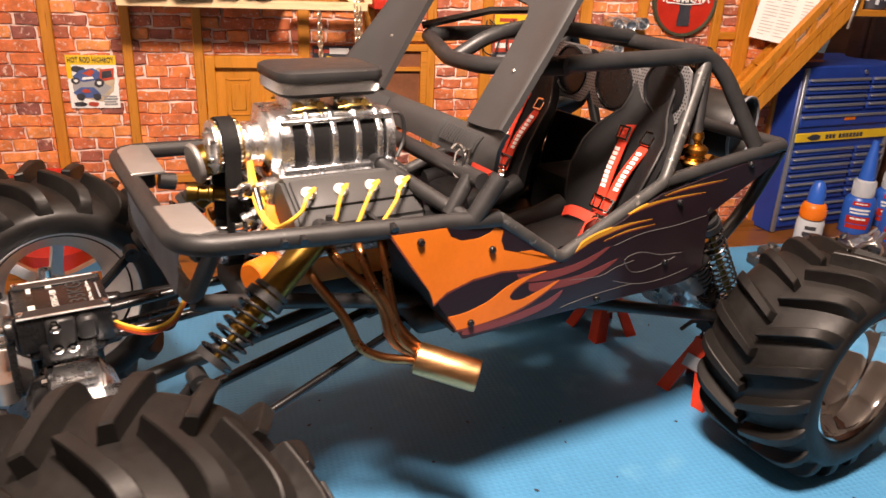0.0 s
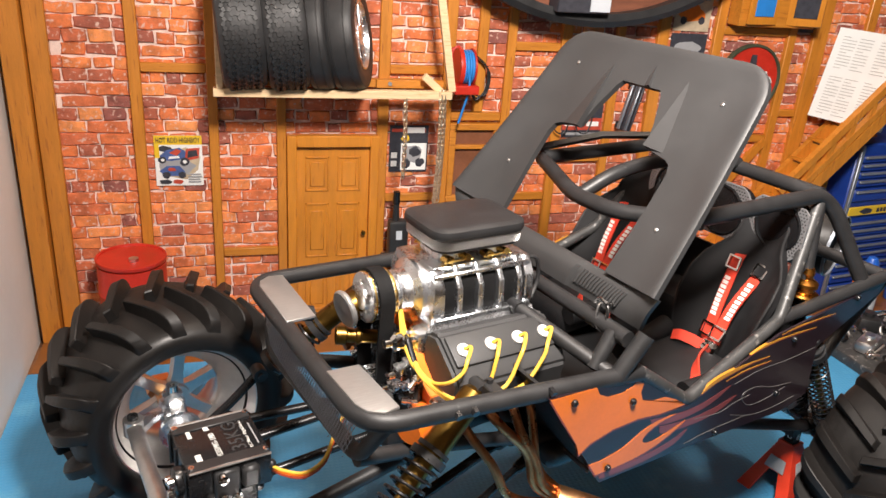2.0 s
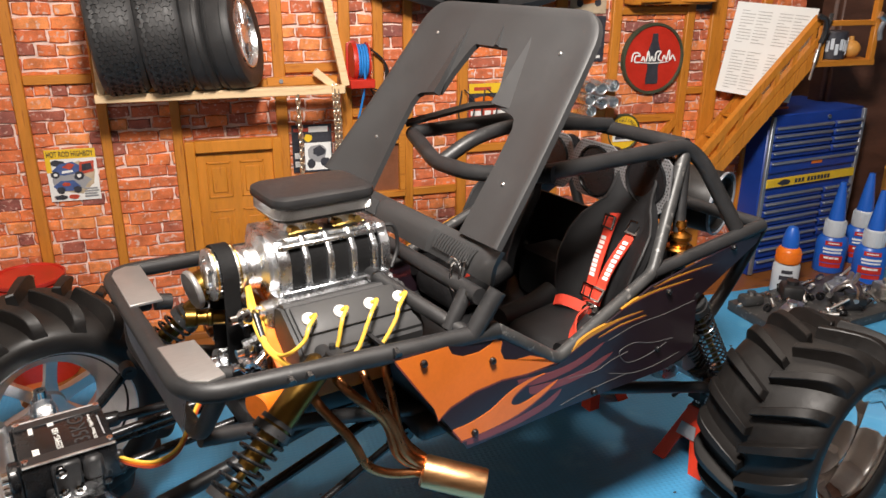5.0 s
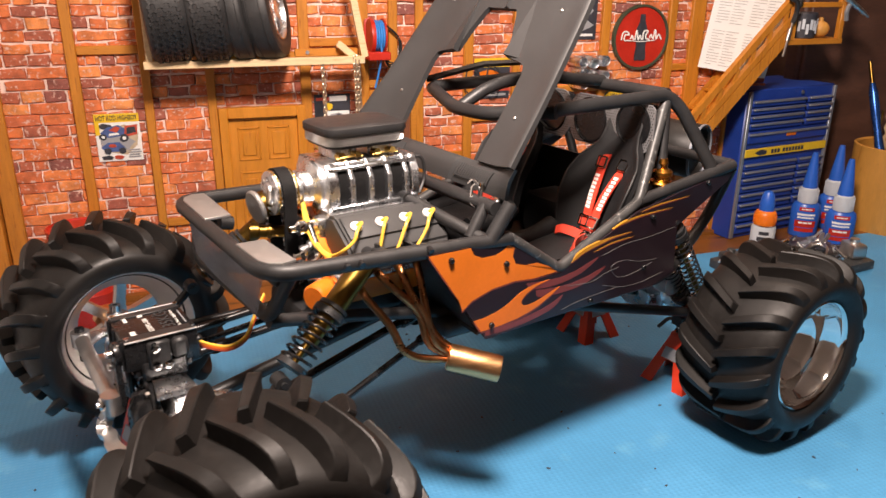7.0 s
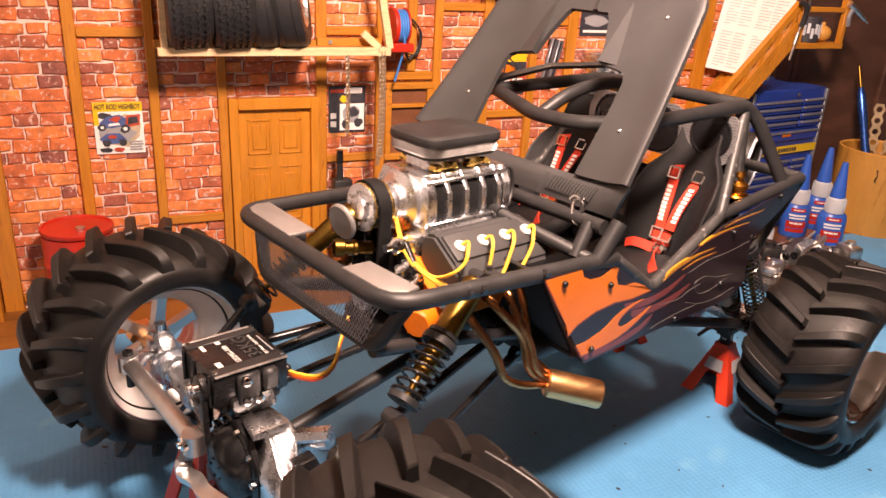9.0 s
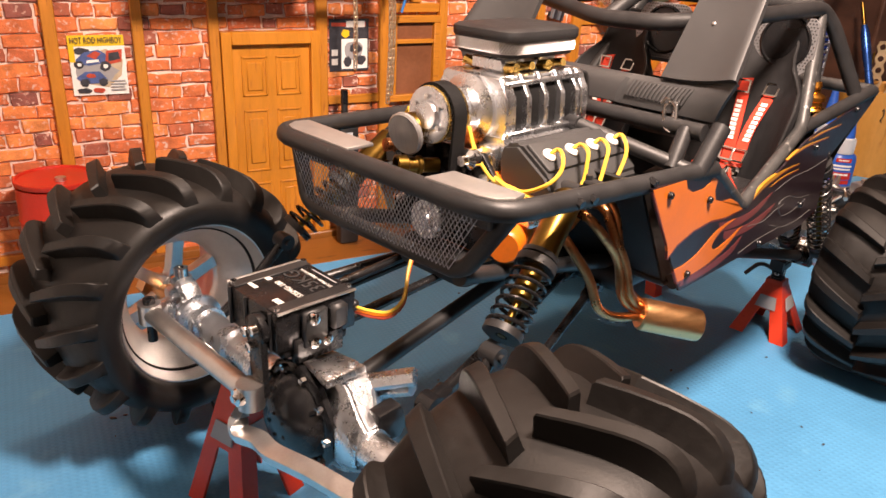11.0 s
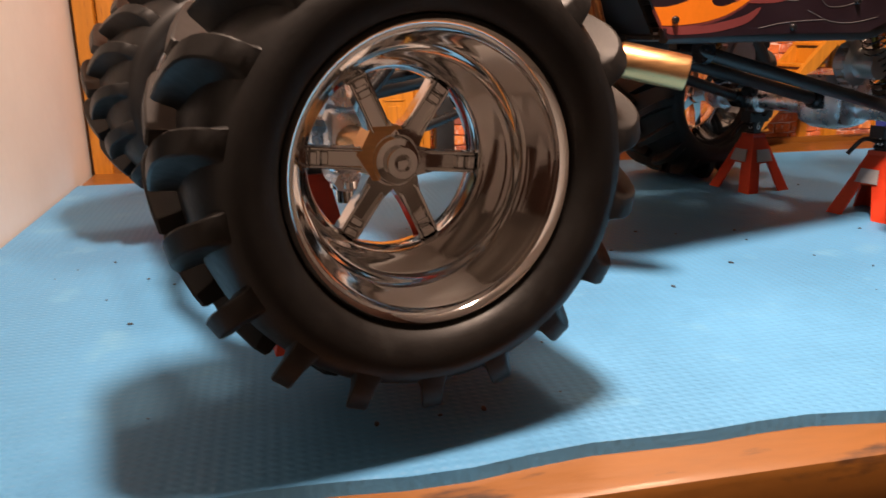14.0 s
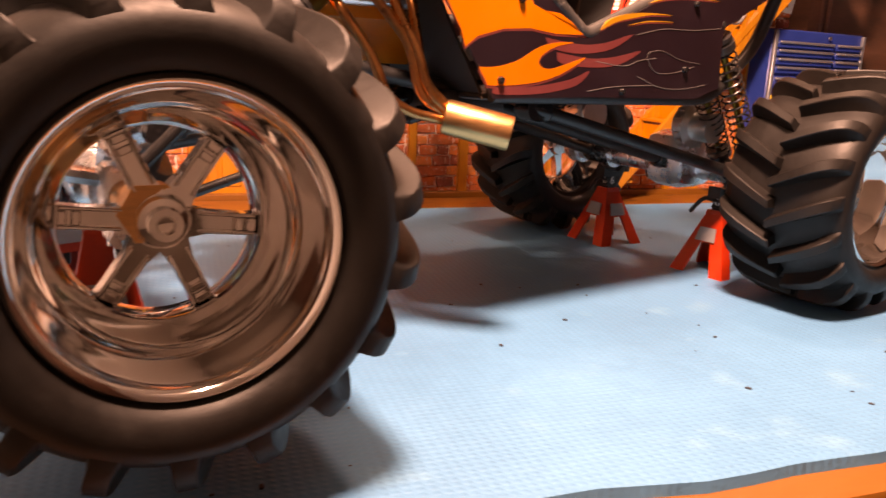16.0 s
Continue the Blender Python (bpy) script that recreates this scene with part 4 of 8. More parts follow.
def flame_panel(s):
    """Side panel with raised paint layers of flames, mirrored by s."""
    y = s * 0.1065
    m = Matrix(((1, 0, 0, 0), (0, 0, s, y), (0, 1, 0, 0), (0, 0, 0, 1)))
    bm = bmesh.new()
    bm_prism(bm, SIDE, 0.0016, m)
    panel = part("side_panel", bm, M_PURPLE, buggy, "dark plum panel with orange flames")

    def layer(name, pts, mat, h, n=6):
        one = bmesh.new()
        loop = [(p.x, p.y) for p in spline([(x, z, 0) for x, z in pts + pts[:1]], n)[:-1]]
        bm_prism(one, loop, 0.0016 + h, m)
        return part(name, one, mat, panel)

    def straight(name, pts, mat, h):
        one = bmesh.new()
        bm_prism(one, pts, 0.0016 + h, m)
        return part(name, one, mat, panel)

    # broad orange front that ends in long licks
    upper = [(0.1755, 0.2228), (0.2100, 0.2222), (0.2130, 0.2165), (0.2205, 0.2128), (0.2320, 0.2125), (0.2400, 0.2150), (0.2430, 0.2180), (0.2490, 0.2150), (0.2480, 0.2085), (0.2510, 0.2020), (0.2600, 0.1990), (0.2720, 0.1985), (0.2900, 0.1905), (0.2945, 0.1868), (0.2990, 0.1880), (0.2870, 0.1870), (0.2700, 0.1865), (0.2500, 0.1885), (0.2300, 0.1870), (0.2120, 0.1820), (0.2040, 0.1760), (0.2010, 0.1845), (0.1880, 0.2040)]
    straight("flame_edge", [(x + (0.0008 if i % 2 else -0.0002), z - 0.0014) for i, (x, z) in enumerate(upper)], M_FLAME_EDGE, 0.00010)
    straight("flame", upper, M_FLAME, 0.00022)
    lower = [(0.2140, 0.1655), (0.2260, 0.1660), (0.2420, 0.1700), (0.2560, 0.1775), (0.2700, 0.1815), (0.2850, 0.1822), (0.2720, 0.1795), (0.2620, 0.1750), (0.2580, 0.1700), (0.2620, 0.1665), (0.2720, 0.1670), (0.2960, 0.1740), (0.2780, 0.1640), (0.2600, 0.1585), (0.2400, 0.1560), (0.2220, 0.1555), (0.2200, 0.1570)]
    layer("flame_edge", [(x, z - 0.0016) for x, z in lower], M_FLAME_EDGE, 0.00010, 4)
    layer("flame", lower, M_FLAME, 0.00026, 4)
    for pts in ([(0.306, 0.1905), (0.320, 0.1965), (0.334, 0.1998), (0.352, 0.2030), (0.372, 0.2042), (0.350, 0.2042), (0.330, 0.2022), (0.314, 0.1975)],
                [(0.350, 0.2105), (0.366, 0.2138), (0.386, 0.2160), (0.420, 0.2170), (0.385, 0.2172), (0.364, 0.2152)],
                [(0.380, 0.2195), (0.402, 0.2220), (0.440, 0.2240), (0.402, 0.2231)], [(0.330, 0.1950), (0.350, 0.1985), (0.375, 0.2000), (0.350, 0.1993)]):
        layer("flame_edge", [(x, z - 0.0010) for x, z in pts], M_FLAME_EDGE, 0.00012, 4)
        layer("flame", pts, M_FLAME_Y, 0.00022, 4)
    for pts in ([(0.262, 0.184), (0.290, 0.1815), (0.312, 0.1835), (0.336, 0.1900), (0.318, 0.1800), (0.292, 0.1760), (0.268, 0.178)],
                [(0.272, 0.176), (0.300, 0.1735), (0.322, 0.1755), (0.345, 0.1800), (0.325, 0.1705), (0.298, 0.1680), (0.275, 0.170)],
                [(0.225, 0.1545), (0.255, 0.1555), (0.285, 0.1605), (0.300, 0.1660), (0.29, 0.157), (0.262, 0.1515), (0.228, 0.1505)]):
        layer("flame_edge", pts, M_FLAME_EDGE, 0.00016, 4)
    for pts in ([(0.4060, 0.1740), (0.3845, 0.1761), (0.3655, 0.1811), (0.3517, 0.1780), (0.3602, 0.1675), (0.3784, 0.1670), (0.4000, 0.1720)], [(0.300, 0.1535), (0.3160, 0.1560), (0.3350, 0.1575), (0.3600, 0.1585)],
                [(0.3434, 0.1640), (0.3657, 0.1575), (0.3882, 0.1565), (0.4150, 0.1600)], [(0.340, 0.1900), (0.365, 0.1950), (0.395, 0.1960), (0.425, 0.1990)],
                [(0.305, 0.1720), (0.330, 0.1700), (0.345, 0.1740), (0.360, 0.1760)]):
        one = bmesh.new()
        bm_tube(one, [m @ Vector((p.x, p.y, 0.0017)) for p in spline([(x, z, 0) for x, z in pts], 6)], 0.00022, 5)
        part("pinstripe", one, M_PIN, panel)
    for x, z in ((0.1935, 0.2165), (0.2419, 0.2040), (0.2300, 0.1585), (0.395, 0.2130), (0.390, 0.170), (0.462, 0.2325), (0.33, 0.154)):
        one = bmesh.new()
        bm_lathe(one, [(0.0022, 0.0014), (0.0024, 0.0026), (0.0018, 0.0040), (0.0006, 0.0042), (0, 0.0036)], m @ pose(x, z, 0), 14)
        part("screw", one, M_BLACK_GLOSS, panel)


flame_panel(-1)
flame_panel(1)


# hood tipped up ------------------------------------------------------
def hood_piece():
    """Windscreen frame and cowl in one moulding; u across, v up the slope from the bend."""
    root = Vector((0.2545, 0, 0.2665))
    up = Vector((0.0467, 0, 0.0748)).normalized()
    nrm = Vector((0, 1, 0)).cross(up).normalized()
    m = Matrix(((0, up.x, nrm.x, root.x), (1, up.y, nrm.y, root.y), (0, up.z, nrm.z, root.z), (0, 0, 0, 1)))
    L, c, top_v = 0.1545, 0.022, 0.1235
    inside = [(0.0, 0.0585), (0.05, 0.0605), (0.072, 0.0600), (0.078, 0.0575), (0.0805, 0.0530), (0.0838, 0.0325), (0.1005, 0.0285), (0.119, 0.0212), (top_v, 0.0180)]

    def outside(v):
        wide = 0.1115 - 0.0180 * v / L
        over = v - (L - c)
        return wide if over <= 0 else wide - c + math.sqrt(max(0.0, c * c - over * over))

    def bend(u, v):
        """The moulding rolls back towards its outer edge."""
        over = max(0.0, abs(u) - 0.062)
        lip = max(0.0, 0.0045 - max(0.0, outside(v) - abs(u)))
        crown = max(0.0, v - (L - 0.0045))
        return -(6.2 - 3.4 * v / L) * over * over - 3.0 * max(0.0, v - 0.125) ** 2 + 100.0 * (lip * lip + crown * crown)

    def spread(i):
        """Steps that crowd towards the outer edge."""
        return 1 - (1 - i / n) ** 1.7

    bm = bmesh.new()
    t = 0.0042
    n = 14
    for sy in (-1, 1):
        strips = [(v, w) for v, w in inside], [(v, 0.0) for v in (top_v, 0.128, 0.1325, 0.138, 0.143, 0.1475, 0.151, 0.1530, 0.1540, L)]
        for levels in strips:
            rows = [[bm.verts.new((sy * (w + (outside(v) - w) * spread(i)), v, bend(w + (outside(v) - w) * spread(i), v))) for i in range(n + 1)] for v, w in levels]
            for p, q in zip(rows, rows[1:]):
                for i in range(n):
                    bm.faces.new((p[i], p[i + 1], q[i + 1], q[i]))
    bmesh.ops.remove_doubles(bm, verts=bm.verts, dist=1e-5)
    bmesh.ops.recalc_face_normals(bm, faces=bm.faces)
    made = bmesh.ops.extrude_face_region(bm, geom=list(bm.faces))
    bmesh.ops.translate(bm, vec=(0, 0, -t), verts=[g for g in made["geom"] if isinstance(g, bmesh.types.BMVert)])
    bmesh.ops.transform(bm, matrix=m, verts=bm.verts)
    hood = part("hood", bm, M_HOOD, buggy, "matt dark grey moulded hood frame tipped up")
    # pressed ribs on the upper half
    for u0, u1, v0, ut, vt, h in ((0.0300, 0.0500, 0.0815, 0.0345, 0.1440, 0.0055), (-0.0330, -0.0500, 0.0840, -0.0368, 0.1440, 0.0035), (-0.0085, -0.0015, 0.1240, -0.0010, 0.1470, 0.0028)):
        one = bmesh.new()
        v = [one.verts.new(m @ Vector(p)) for p in ((u0, v0, 0.0004 - t), (u1, v0, 0.0004 - t), (u0, v0, -t - h), (ut, vt, 0.0004 - t))]
        for f in ((0, 2, 3), (2, 1, 3), (0, 1, 2), (1, 0, 3)):
            one.faces.new([v[i] for i in f])
        part("pressed_rib", one, M_HOOD, hood)
    for u, v in ((-0.0777, 0.0375), (-0.0696, 0.1248), (0.0796, 0.0383), (0.0694, 0.1282)):
        one = bmesh.new()
        bm_lathe(one, [(0.0013, 0.0), (0.0013, 0.0008), (0.0008, 0.0012), (0, 0.0012)], m @ pose(u, v, bend(u, v) - t + 0.0002, 180), 12)
        part("rivet", one, M_ALU, hood)
    # cowl below the bend: a rolled front with a raised middle and two rows of louvres
    one = bmesh.new()
    low = [(0.2545, 0.2668), (0.2505, 0.2642), (0.2472, 0.2600), (0.2452, 0.2550), (0.2442, 0.2490)]
    across = [-0.1115, -0.106, -0.100, -0.092, -0.084, -0.072, -0.060, -0.038, -0.036, 0.036, 0.038, 0.060, 0.072, 0.084, 0.092, 0.100, 0.106, 0.1115]
    rings = []
    for i, (x, z) in enumerate(low):
        ring = []
        for y in across:
            proud = 0.0024 if abs(y) < 0.037 and i > 0 else 0.0
            roll = bend(y, 0.0) * (1.0 - 0.25 * i)
            ring.append(one.verts.new((x - proud + nrm.x * roll, y * (1.0, 0.985, 0.96, 0.935, 0.905)[i], z + proud * 0.4 + nrm.z * roll)))
        rings.append(ring)
    for a, b in zip(rings, rings[1:]):
        for i in range(len(across) - 1):
            one.faces.new((a[i], a[i + 1], b[i + 1], b[i]))
    made = bmesh.ops.extrude_face_region(one, geom=list(one.faces))
    bmesh.ops.translate(one, vec=(0.0028, 0, -0.0012), verts=[g for g in made["geom"] if isinstance(g, bmesh.types.BMVert)])
    cowl = part("cowl", one, M_HOOD, hood)
    for sy in (-1, 1):
        for i in range(15):
            one = bmesh.new()
            y = sy * (0.0425 + i * 0.0030)
            pts = []
            for x, z, k, f in ((0.2494, 0.2640, 0.985, 0.75), (0.2461, 0.2597, 0.96, 0.5), (0.2443, 0.2548, 0.935, 0.25)):
                pts.append((x + nrm.x * bend(y, 0.0) * f, y * k, z + nrm.z * bend(y, 0.0) * f))
            bm_tube(one, pts, 0.00105, 6)
            part("louvre", one, M_HOOD, cowl)
    # body clips
    for sy in (-1, 1):
        one = bmesh.new()
        y = sy * 0.0770
        bm_cyl(one, (0.2400, y, 0.244), (0.2425, y, 0.257), 0.0016, seg=8)
        bm_tube(one, spline([(0.2405, y + 0.001, 0.2570), (0.2370, y + 0.0045, 0.2540), (0.2335, y + 0.001, 0.2430), (0.2345, y - 0.0045, 0.2420), (0.2375, y - 0.0025, 0.2540), (0.2365, y + 0.0035, 0.2590), (0.2340, y + 0.0060, 0.2560)], 5), 0.0011, 6)
        part("body_clip", one, M_CHROME, hood)


hood_piece()

# engine ------------------------------------------------------------
bm = bmesh.new()
bm_prism(bm, [(-0.052, 0.190), (-0.030, 0.165), (0.030, 0.165), (0.052, 0.190), (0.052, 0.204), (0.028, 0.222), (-0.028, 0.222), (-0.052, 0.204)], 0.085, Matrix(((0, 0, 1, 0.130), (1, 0, 0, 0), (0, 1, 0, 0), (0, 0, 0, 1))))
engine = part("engine_block", bm, M_ORANGE, buggy, "orange painted V8 engine block")
for s in (-1, 1):
    bm = bmesh.new()
    prof = [(0.034, 0.2030), (0.030, 0.2285), (0.0335, 0.2375), (0.0440, 0.2400), (0.0655, 0.2260), (0.0715, 0.2180), (0.0685, 0.2020)]
    bm_prism(bm, [(s * y, z) for y, z in (prof if s > 0 else prof[::-1])], 0.0815, Matrix(((0, 0, 1, 0.1370), (1, 0, 0, 0), (0, 1, 0, 0), (0, 0, 0, 1))))
    bmesh.ops.bevel(bm, geom=list(bm.edges), offset=0.0022, segments=2, affect="EDGES")
    cover = part("valve_cover", bm, M_HOOD, engine, "matt black valve cover")
    # raised lid rib on the outer slope
    nrm = Vector((0, s * 0.545, 0.838))
    bm = bmesh.new()
    along_y = Vector((0, s * 0.838, -0.545))
    mid = Vector((0.1778, s * 0.0552, 0.2329))
    m = Matrix(((1, along_y.x, nrm.x, mid.x), (0, along_y.y, nrm.y, mid.y), (0, along_y.z, nrm.z, mid.z), (0, 0, 0, 1)))
    bm_box(bm, m @ Vector((0, 0, 0.0004)), (0.0740, 0.021, 0.003), m.to_3x3().to_4x4(), bevel=0.0013, seg=2)
    part("cover_rib", bm, M_HOOD, engine)
    for k in range(4):
        p = Vector((0.1488 + 0.0198 * k, s * 0.0560, 0.2325))
        bm = bmesh.new()
        bm_lathe(bm, [(0.0040, 0.0004), (0.0044, 0.0016), (0.0044, 0.0030), (0.0034, 0.0040), (0.0012, 0.0042), (0, 0.0030)], along(p, p + nrm), 18)
        plug = part("spark_plug_boot", bm, M_WHITE, engine, "white plug boot")
        bm = bmesh.new()
        q = p + nrm * 0.004
        down = ([(0.1425, 0.0735, 0.2335), (0.1385, 0.0765, 0.2270), (0.1315, 0.0720, 0.2205)],
                [(0.1630, 0.0745, 0.2350), (0.1600, 0.0785, 0.2300), (0.1555, 0.0805, 0.2245), (0.1450, 0.0800, 0.2190), (0.1340, 0.0730, 0.2165)],
                [(0.1805, 0.0765, 0.2340), (0.1755, 0.0805, 0.2275), (0.1680, 0.0830, 0.2215), (0.1570, 0.0840, 0.2180), (0.1455, 0.0810, 0.2165), (0.1340, 0.0725, 0.2155)],
                [(0.1985, 0.0765, 0.2330), (0.1940, 0.0810, 0.2260), (0.1810, 0.0835, 0.2185), (0.1650, 0.0845, 0.2165), (0.1470, 0.0820, 0.2150), (0.1340, 0.0715, 0.2140)])[k]
        path = [q, q + nrm * 0.0030 + Vector((0.002, s * 0.002, 0))] + [Vector((x, s * (0.066 + (y - 0.066) * 0.7), z + (0.0035 if i < 2 or k == 0 else -0.0030))) for i, (x, y, z) in enumerate(down)]
        rise = [Vector((0.1290 - 0.0012 * k, s * (0.0560 - 0.003 * k), 0.2170 + 0.0005 * k)), Vector((0.1265 + 0.0016 * k, s * (0.0380 - 0.003 * k), 0.2190 + 0.0012 * k)), Vector((0.1262 + 0.0016 * k, s * (0.0235 - 0.0018 * k), 0.2310)), Vector((0.1280 + 0.0007 * k, s * (0.0150 - 0.0008 * k), 0.2440))]
        path = path + rise if s < 0 else path[:2] + [path[1] + Vector((0.001, 0.004, -0.008)), path[1] + Vector((0.002, 0.002, -0.022))]
        bm_tube(bm, spline(path, 5), 0.00118, 7)
        part("plug_wire", bm, M_YELLOW, engine, "yellow ignition wire")
    # exhaust: four pipes into one collector
    for k in range(4):
        run = ([(0.143, 0.062, 0.203), (0.1390, 0.0800, 0.1960), (0.1580, 0.0880, 0.1680), (0.1655, 0.0900, 0.1470), (0.1800, 0.0935, 0.1385), (0.2020, 0.0985, 0.1350)],
               [(0.158, 0.062, 0.205), (0.1520, 0.0860, 0.2060), (0.1620, 0.0900, 0.1940), (0.1790, 0.0920, 0.1760), (0.1840, 0.0935, 0.1480), (0.2030, 0.0990, 0.1370)],
               [(0.175, 0.062, 0.205), (0.1670, 0.0860, 0.2090), (0.1710, 0.0910, 0.1920), (0.1825, 0.0950, 0.1720), (0.1880, 0.0965, 0.1500), (0.2040, 0.1005, 0.1385)],
               [(0.192, 0.062, 0.205), (0.1850, 0.0800, 0.2040), (0.1860, 0.0850, 0.1850), (0.1895, 0.0890, 0.1560), (0.2050, 0.0975, 0.1400)])[k]
        bm = bmesh.new()
        bm_tube(bm, rounded([(x, s * y, z) for x, y, z in run], 0.011, 5), 0.0029, 10)
        part("exhaust_pipe", bm, M_COPPER, engine, "copper exhaust header pipe")
    a, b = Vector((0.1985, s * 0.0985, 0.1375)), Vector((0.2295, s * 0.1235, 0.1290))
    bm = bmesh.new()
    bm_lathe(bm, [(0.0, 0.0), (0.0086, 0.0), (0.0099, 0.0012), (0.0101, 0.0035), (0.0101, 0.0375), (0.0097, 0.0392), (0.0090, 0.0392), (0.0088, 0.034), (0, 0.034)], along(a, b), 28)
    part("muffler", bm, M_BRASS, engine, "brushed copper muffler can")
    bm = bmesh.new()
    bm_box(bm, (0.1735, s * 0.058, 0.2005), (0.088, 0.012, 0.008), bevel=0.002)
    part("cylinder_head", bm, M_CAST, engine)

# manifold and blower
bm = bmesh.new()
bm_prism(bm, [(-0.036, 0), (0.036, 0), (0.0290, 0.010), (-0.0290, 0.010)], 0.078, Matrix(((0, 0, 1, 0.1415), (1, 0, 0, 0), (0, 1, 0, 0.228), (0, 0, 0, 1))))
part("intake_manifold", bm, M_CAST, engine, "polished intake manifold")
bm = bmesh.new()
bm_prism(bm, [(-0.0245, 0), (0.0245, 0), (0.0262, 0.006), (0.0255, 0.022), (0.0215, 0.0300), (-0.0215, 0.0300), (-0.0255, 0.022), (-0.0262, 0.006)], 0.066, Matrix(((0, 0, 1, 0.1475), (1, 0, 0, 0), (0, 1, 0, 0.238), (0, 0, 0, 1))))
blower = part("blower_case", bm, M_BLACK_MATT, engine, "black finned supercharger case with polished ribs")


def case_rib(x, w, out=0.0044, mat=None, name="case_rib"):
    bm = bmesh.new()
    pts = [(-0.0270, 0.0), (0.0270, 0.0), (0.0262 + out, 0.007), (0.0252 + out, 0.0225), (0.0215, 0.0305 + out), (-0.0215, 0.0305 + out), (-0.0252 - out, 0.0225), (-0.0262 - out, 0.007)]
    bm_prism(bm, pts, w, Matrix(((0, 0, 1, x), (1, 0, 0, 0), (0, 1, 0, 0.2375), (0, 0, 0, 1))))
    bmesh.ops.bevel(bm, geom=list(bm.edges), offset=0.0007, segments=1, affect="EDGES")
    part(name, bm, mat or M_CAST, engine)


case_rib(0.1435, 0.0085, 0.0030, name="front_plate")
case_rib(0.2125, 0.0065, 0.0030, name="rear_plate")
for x in (0.1600, 0.1755, 0.1910, 0.2055):
    case_rib(x, 0.0040)
for s in (-1, 1):
    bm = bmesh.new()
    bm_box(bm, (0.181, s * 0.0275, 0.2395), (0.072, 0.0055, 0.0035), bevel=0.0008)
    bm_box(bm, (0.181, s * 0.0235, 0.2675), (0.072, 0.0045, 0.0030), bevel=0.0008)
    for k in range(5):
        bm_cyl(bm, (0.150 + 0.0145 * k, s * 0.0285, 0.2405), (0.150 + 0.0145 * k, s * 0.0285, 0.243), 0.0014, seg=6)
    part("case_flange", bm, M_CAST, engine)
bm = bmesh.new()
bm_box(bm, (0.181, 0, 0.2695), (0.070, 0.040, 0.0035), bevel=0.001)
part("blower_top", bm, M_CAST, engine)
# snout, toothed pulleys and belt
FX = Matrix(((0, 0, -1, 0), (0, 1, 0, 0), (1, 0, 0, 0), (0, 0, 0, 1)))


def face_forward(x, y, z):
    return Matrix.Translation((x, y, z)) @ FX


bm = bmesh.new()
bm_lathe(bm, [(0.0205, 0), (0.0205, 0.003), (0.0165, 0.0045), (0.0145, 0.0060), (0.0135, 0.011), (0.0140, 0.0112), (0.0140, 0.0135), (0.0115, 0.0140), (0.0115, 0.020)], face_forward(0.1440, 0, 0.2505), 32)
part("snout", bm, M_CAST, engine, "polished drive snout")


def toothed(name, x, y, z, r, w, mat, teeth=32):
    m = face_forward(x, y, z)
    outline = []
    for k in range(teeth):
        for f, rr in ((0.0, 0.93), (0.22, 1.02), (0.55, 1.02), (0.77, 0.93)):
            a = TAU * (k + f) / teeth
            outline.append((r * rr * math.cos(a), r * rr * math.sin(a)))
    bm = bmesh.new()
    bm_prism(bm, outline, w, m)
    pulley = part(name, bm, mat, engine)
    bm = bmesh.new()
    bm_lathe(bm, [(0.0, w * 0.9), (r * 1.06, w * 0.9), (r * 1.06, w + 0.001), (r * 0.75, w + 0.0015), (r * 0.55, w + 0.0005), (r * 0.5, w + 0.003), (r * 0.2, w + 0.003), (0, w + 0.0025)], m, 40)
    part("pulley_cap", bm, mat, engine)
    for k in range(6):
        a = TAU * k / 6
        bm = bmesh.new()
        c = m @ Vector((r * 0.72 * math.cos(a), r * 0.72 * math.sin(a), w + 0.001))
        bm_cyl(bm, c, c + Vector((-0.0022, 0, 0)), r * 0.10, seg=8)
        part("bolt", bm, M_CHROME, engine)
    return pulley


toothed("blower_pulley", 0.1270, 0, 0.2505, 0.0150, 0.0160, M_CAST, 30)
toothed("crank_pulley", 0.1265, 0, 0.1880, 0.0110, 0.0150, M_CAST, 22)
for x in (0.1262, 0.1125):
    bm = bmesh.new()
    bm_lathe(bm, [(0.0120, 0.0), (0.0163, 0.0), (0.0163, 0.0010), (0.0120, 0.0010)], face_forward(x, 0, 0.2505), 40, closed=True)
    part("pulley_ring", bm, M_GOLD_BRIGHT, engine, "gold pulley flange")
bm = bmesh.new()
loop = []
for i in range(17):
    a = radians(0 + 180 * i / 16)
    loop.append((0.1185, 0.0160 * math.cos(a), 0.2505 + 0.0160 * math.sin(a)))
for i in range(17):
    a = radians(180 + 180 * i / 16)
    loop.append((0.1185, 0.0118 * math.cos(a), 0.1880 + 0.0118 * math.sin(a)))
rings = []
for i, p in enumerate(loop):
    p = Vector(p)
    c = Vector((0.1185, 0, min(0.2505, max(0.188, p.z))))
    o = (p - c).normalized()
    rings.append([bm.verts.new(p + Vector((dx, 0, 0)) + o * dr) for dx, dr in ((-0.0048, 0), (0.0048, 0), (0.0048, 0.0018), (-0.0048, 0.0018))])
for i in range(len(rings)):
    a, b = rings[i], rings[(i + 1) % len(rings)]
    for k in range(4):
        bm.faces.new((a[k], a[(k + 1) % 4], b[(k + 1) % 4], b[k]))
part("drive_belt", bm, M_BLACK_MATT, engine, "black toothed belt")
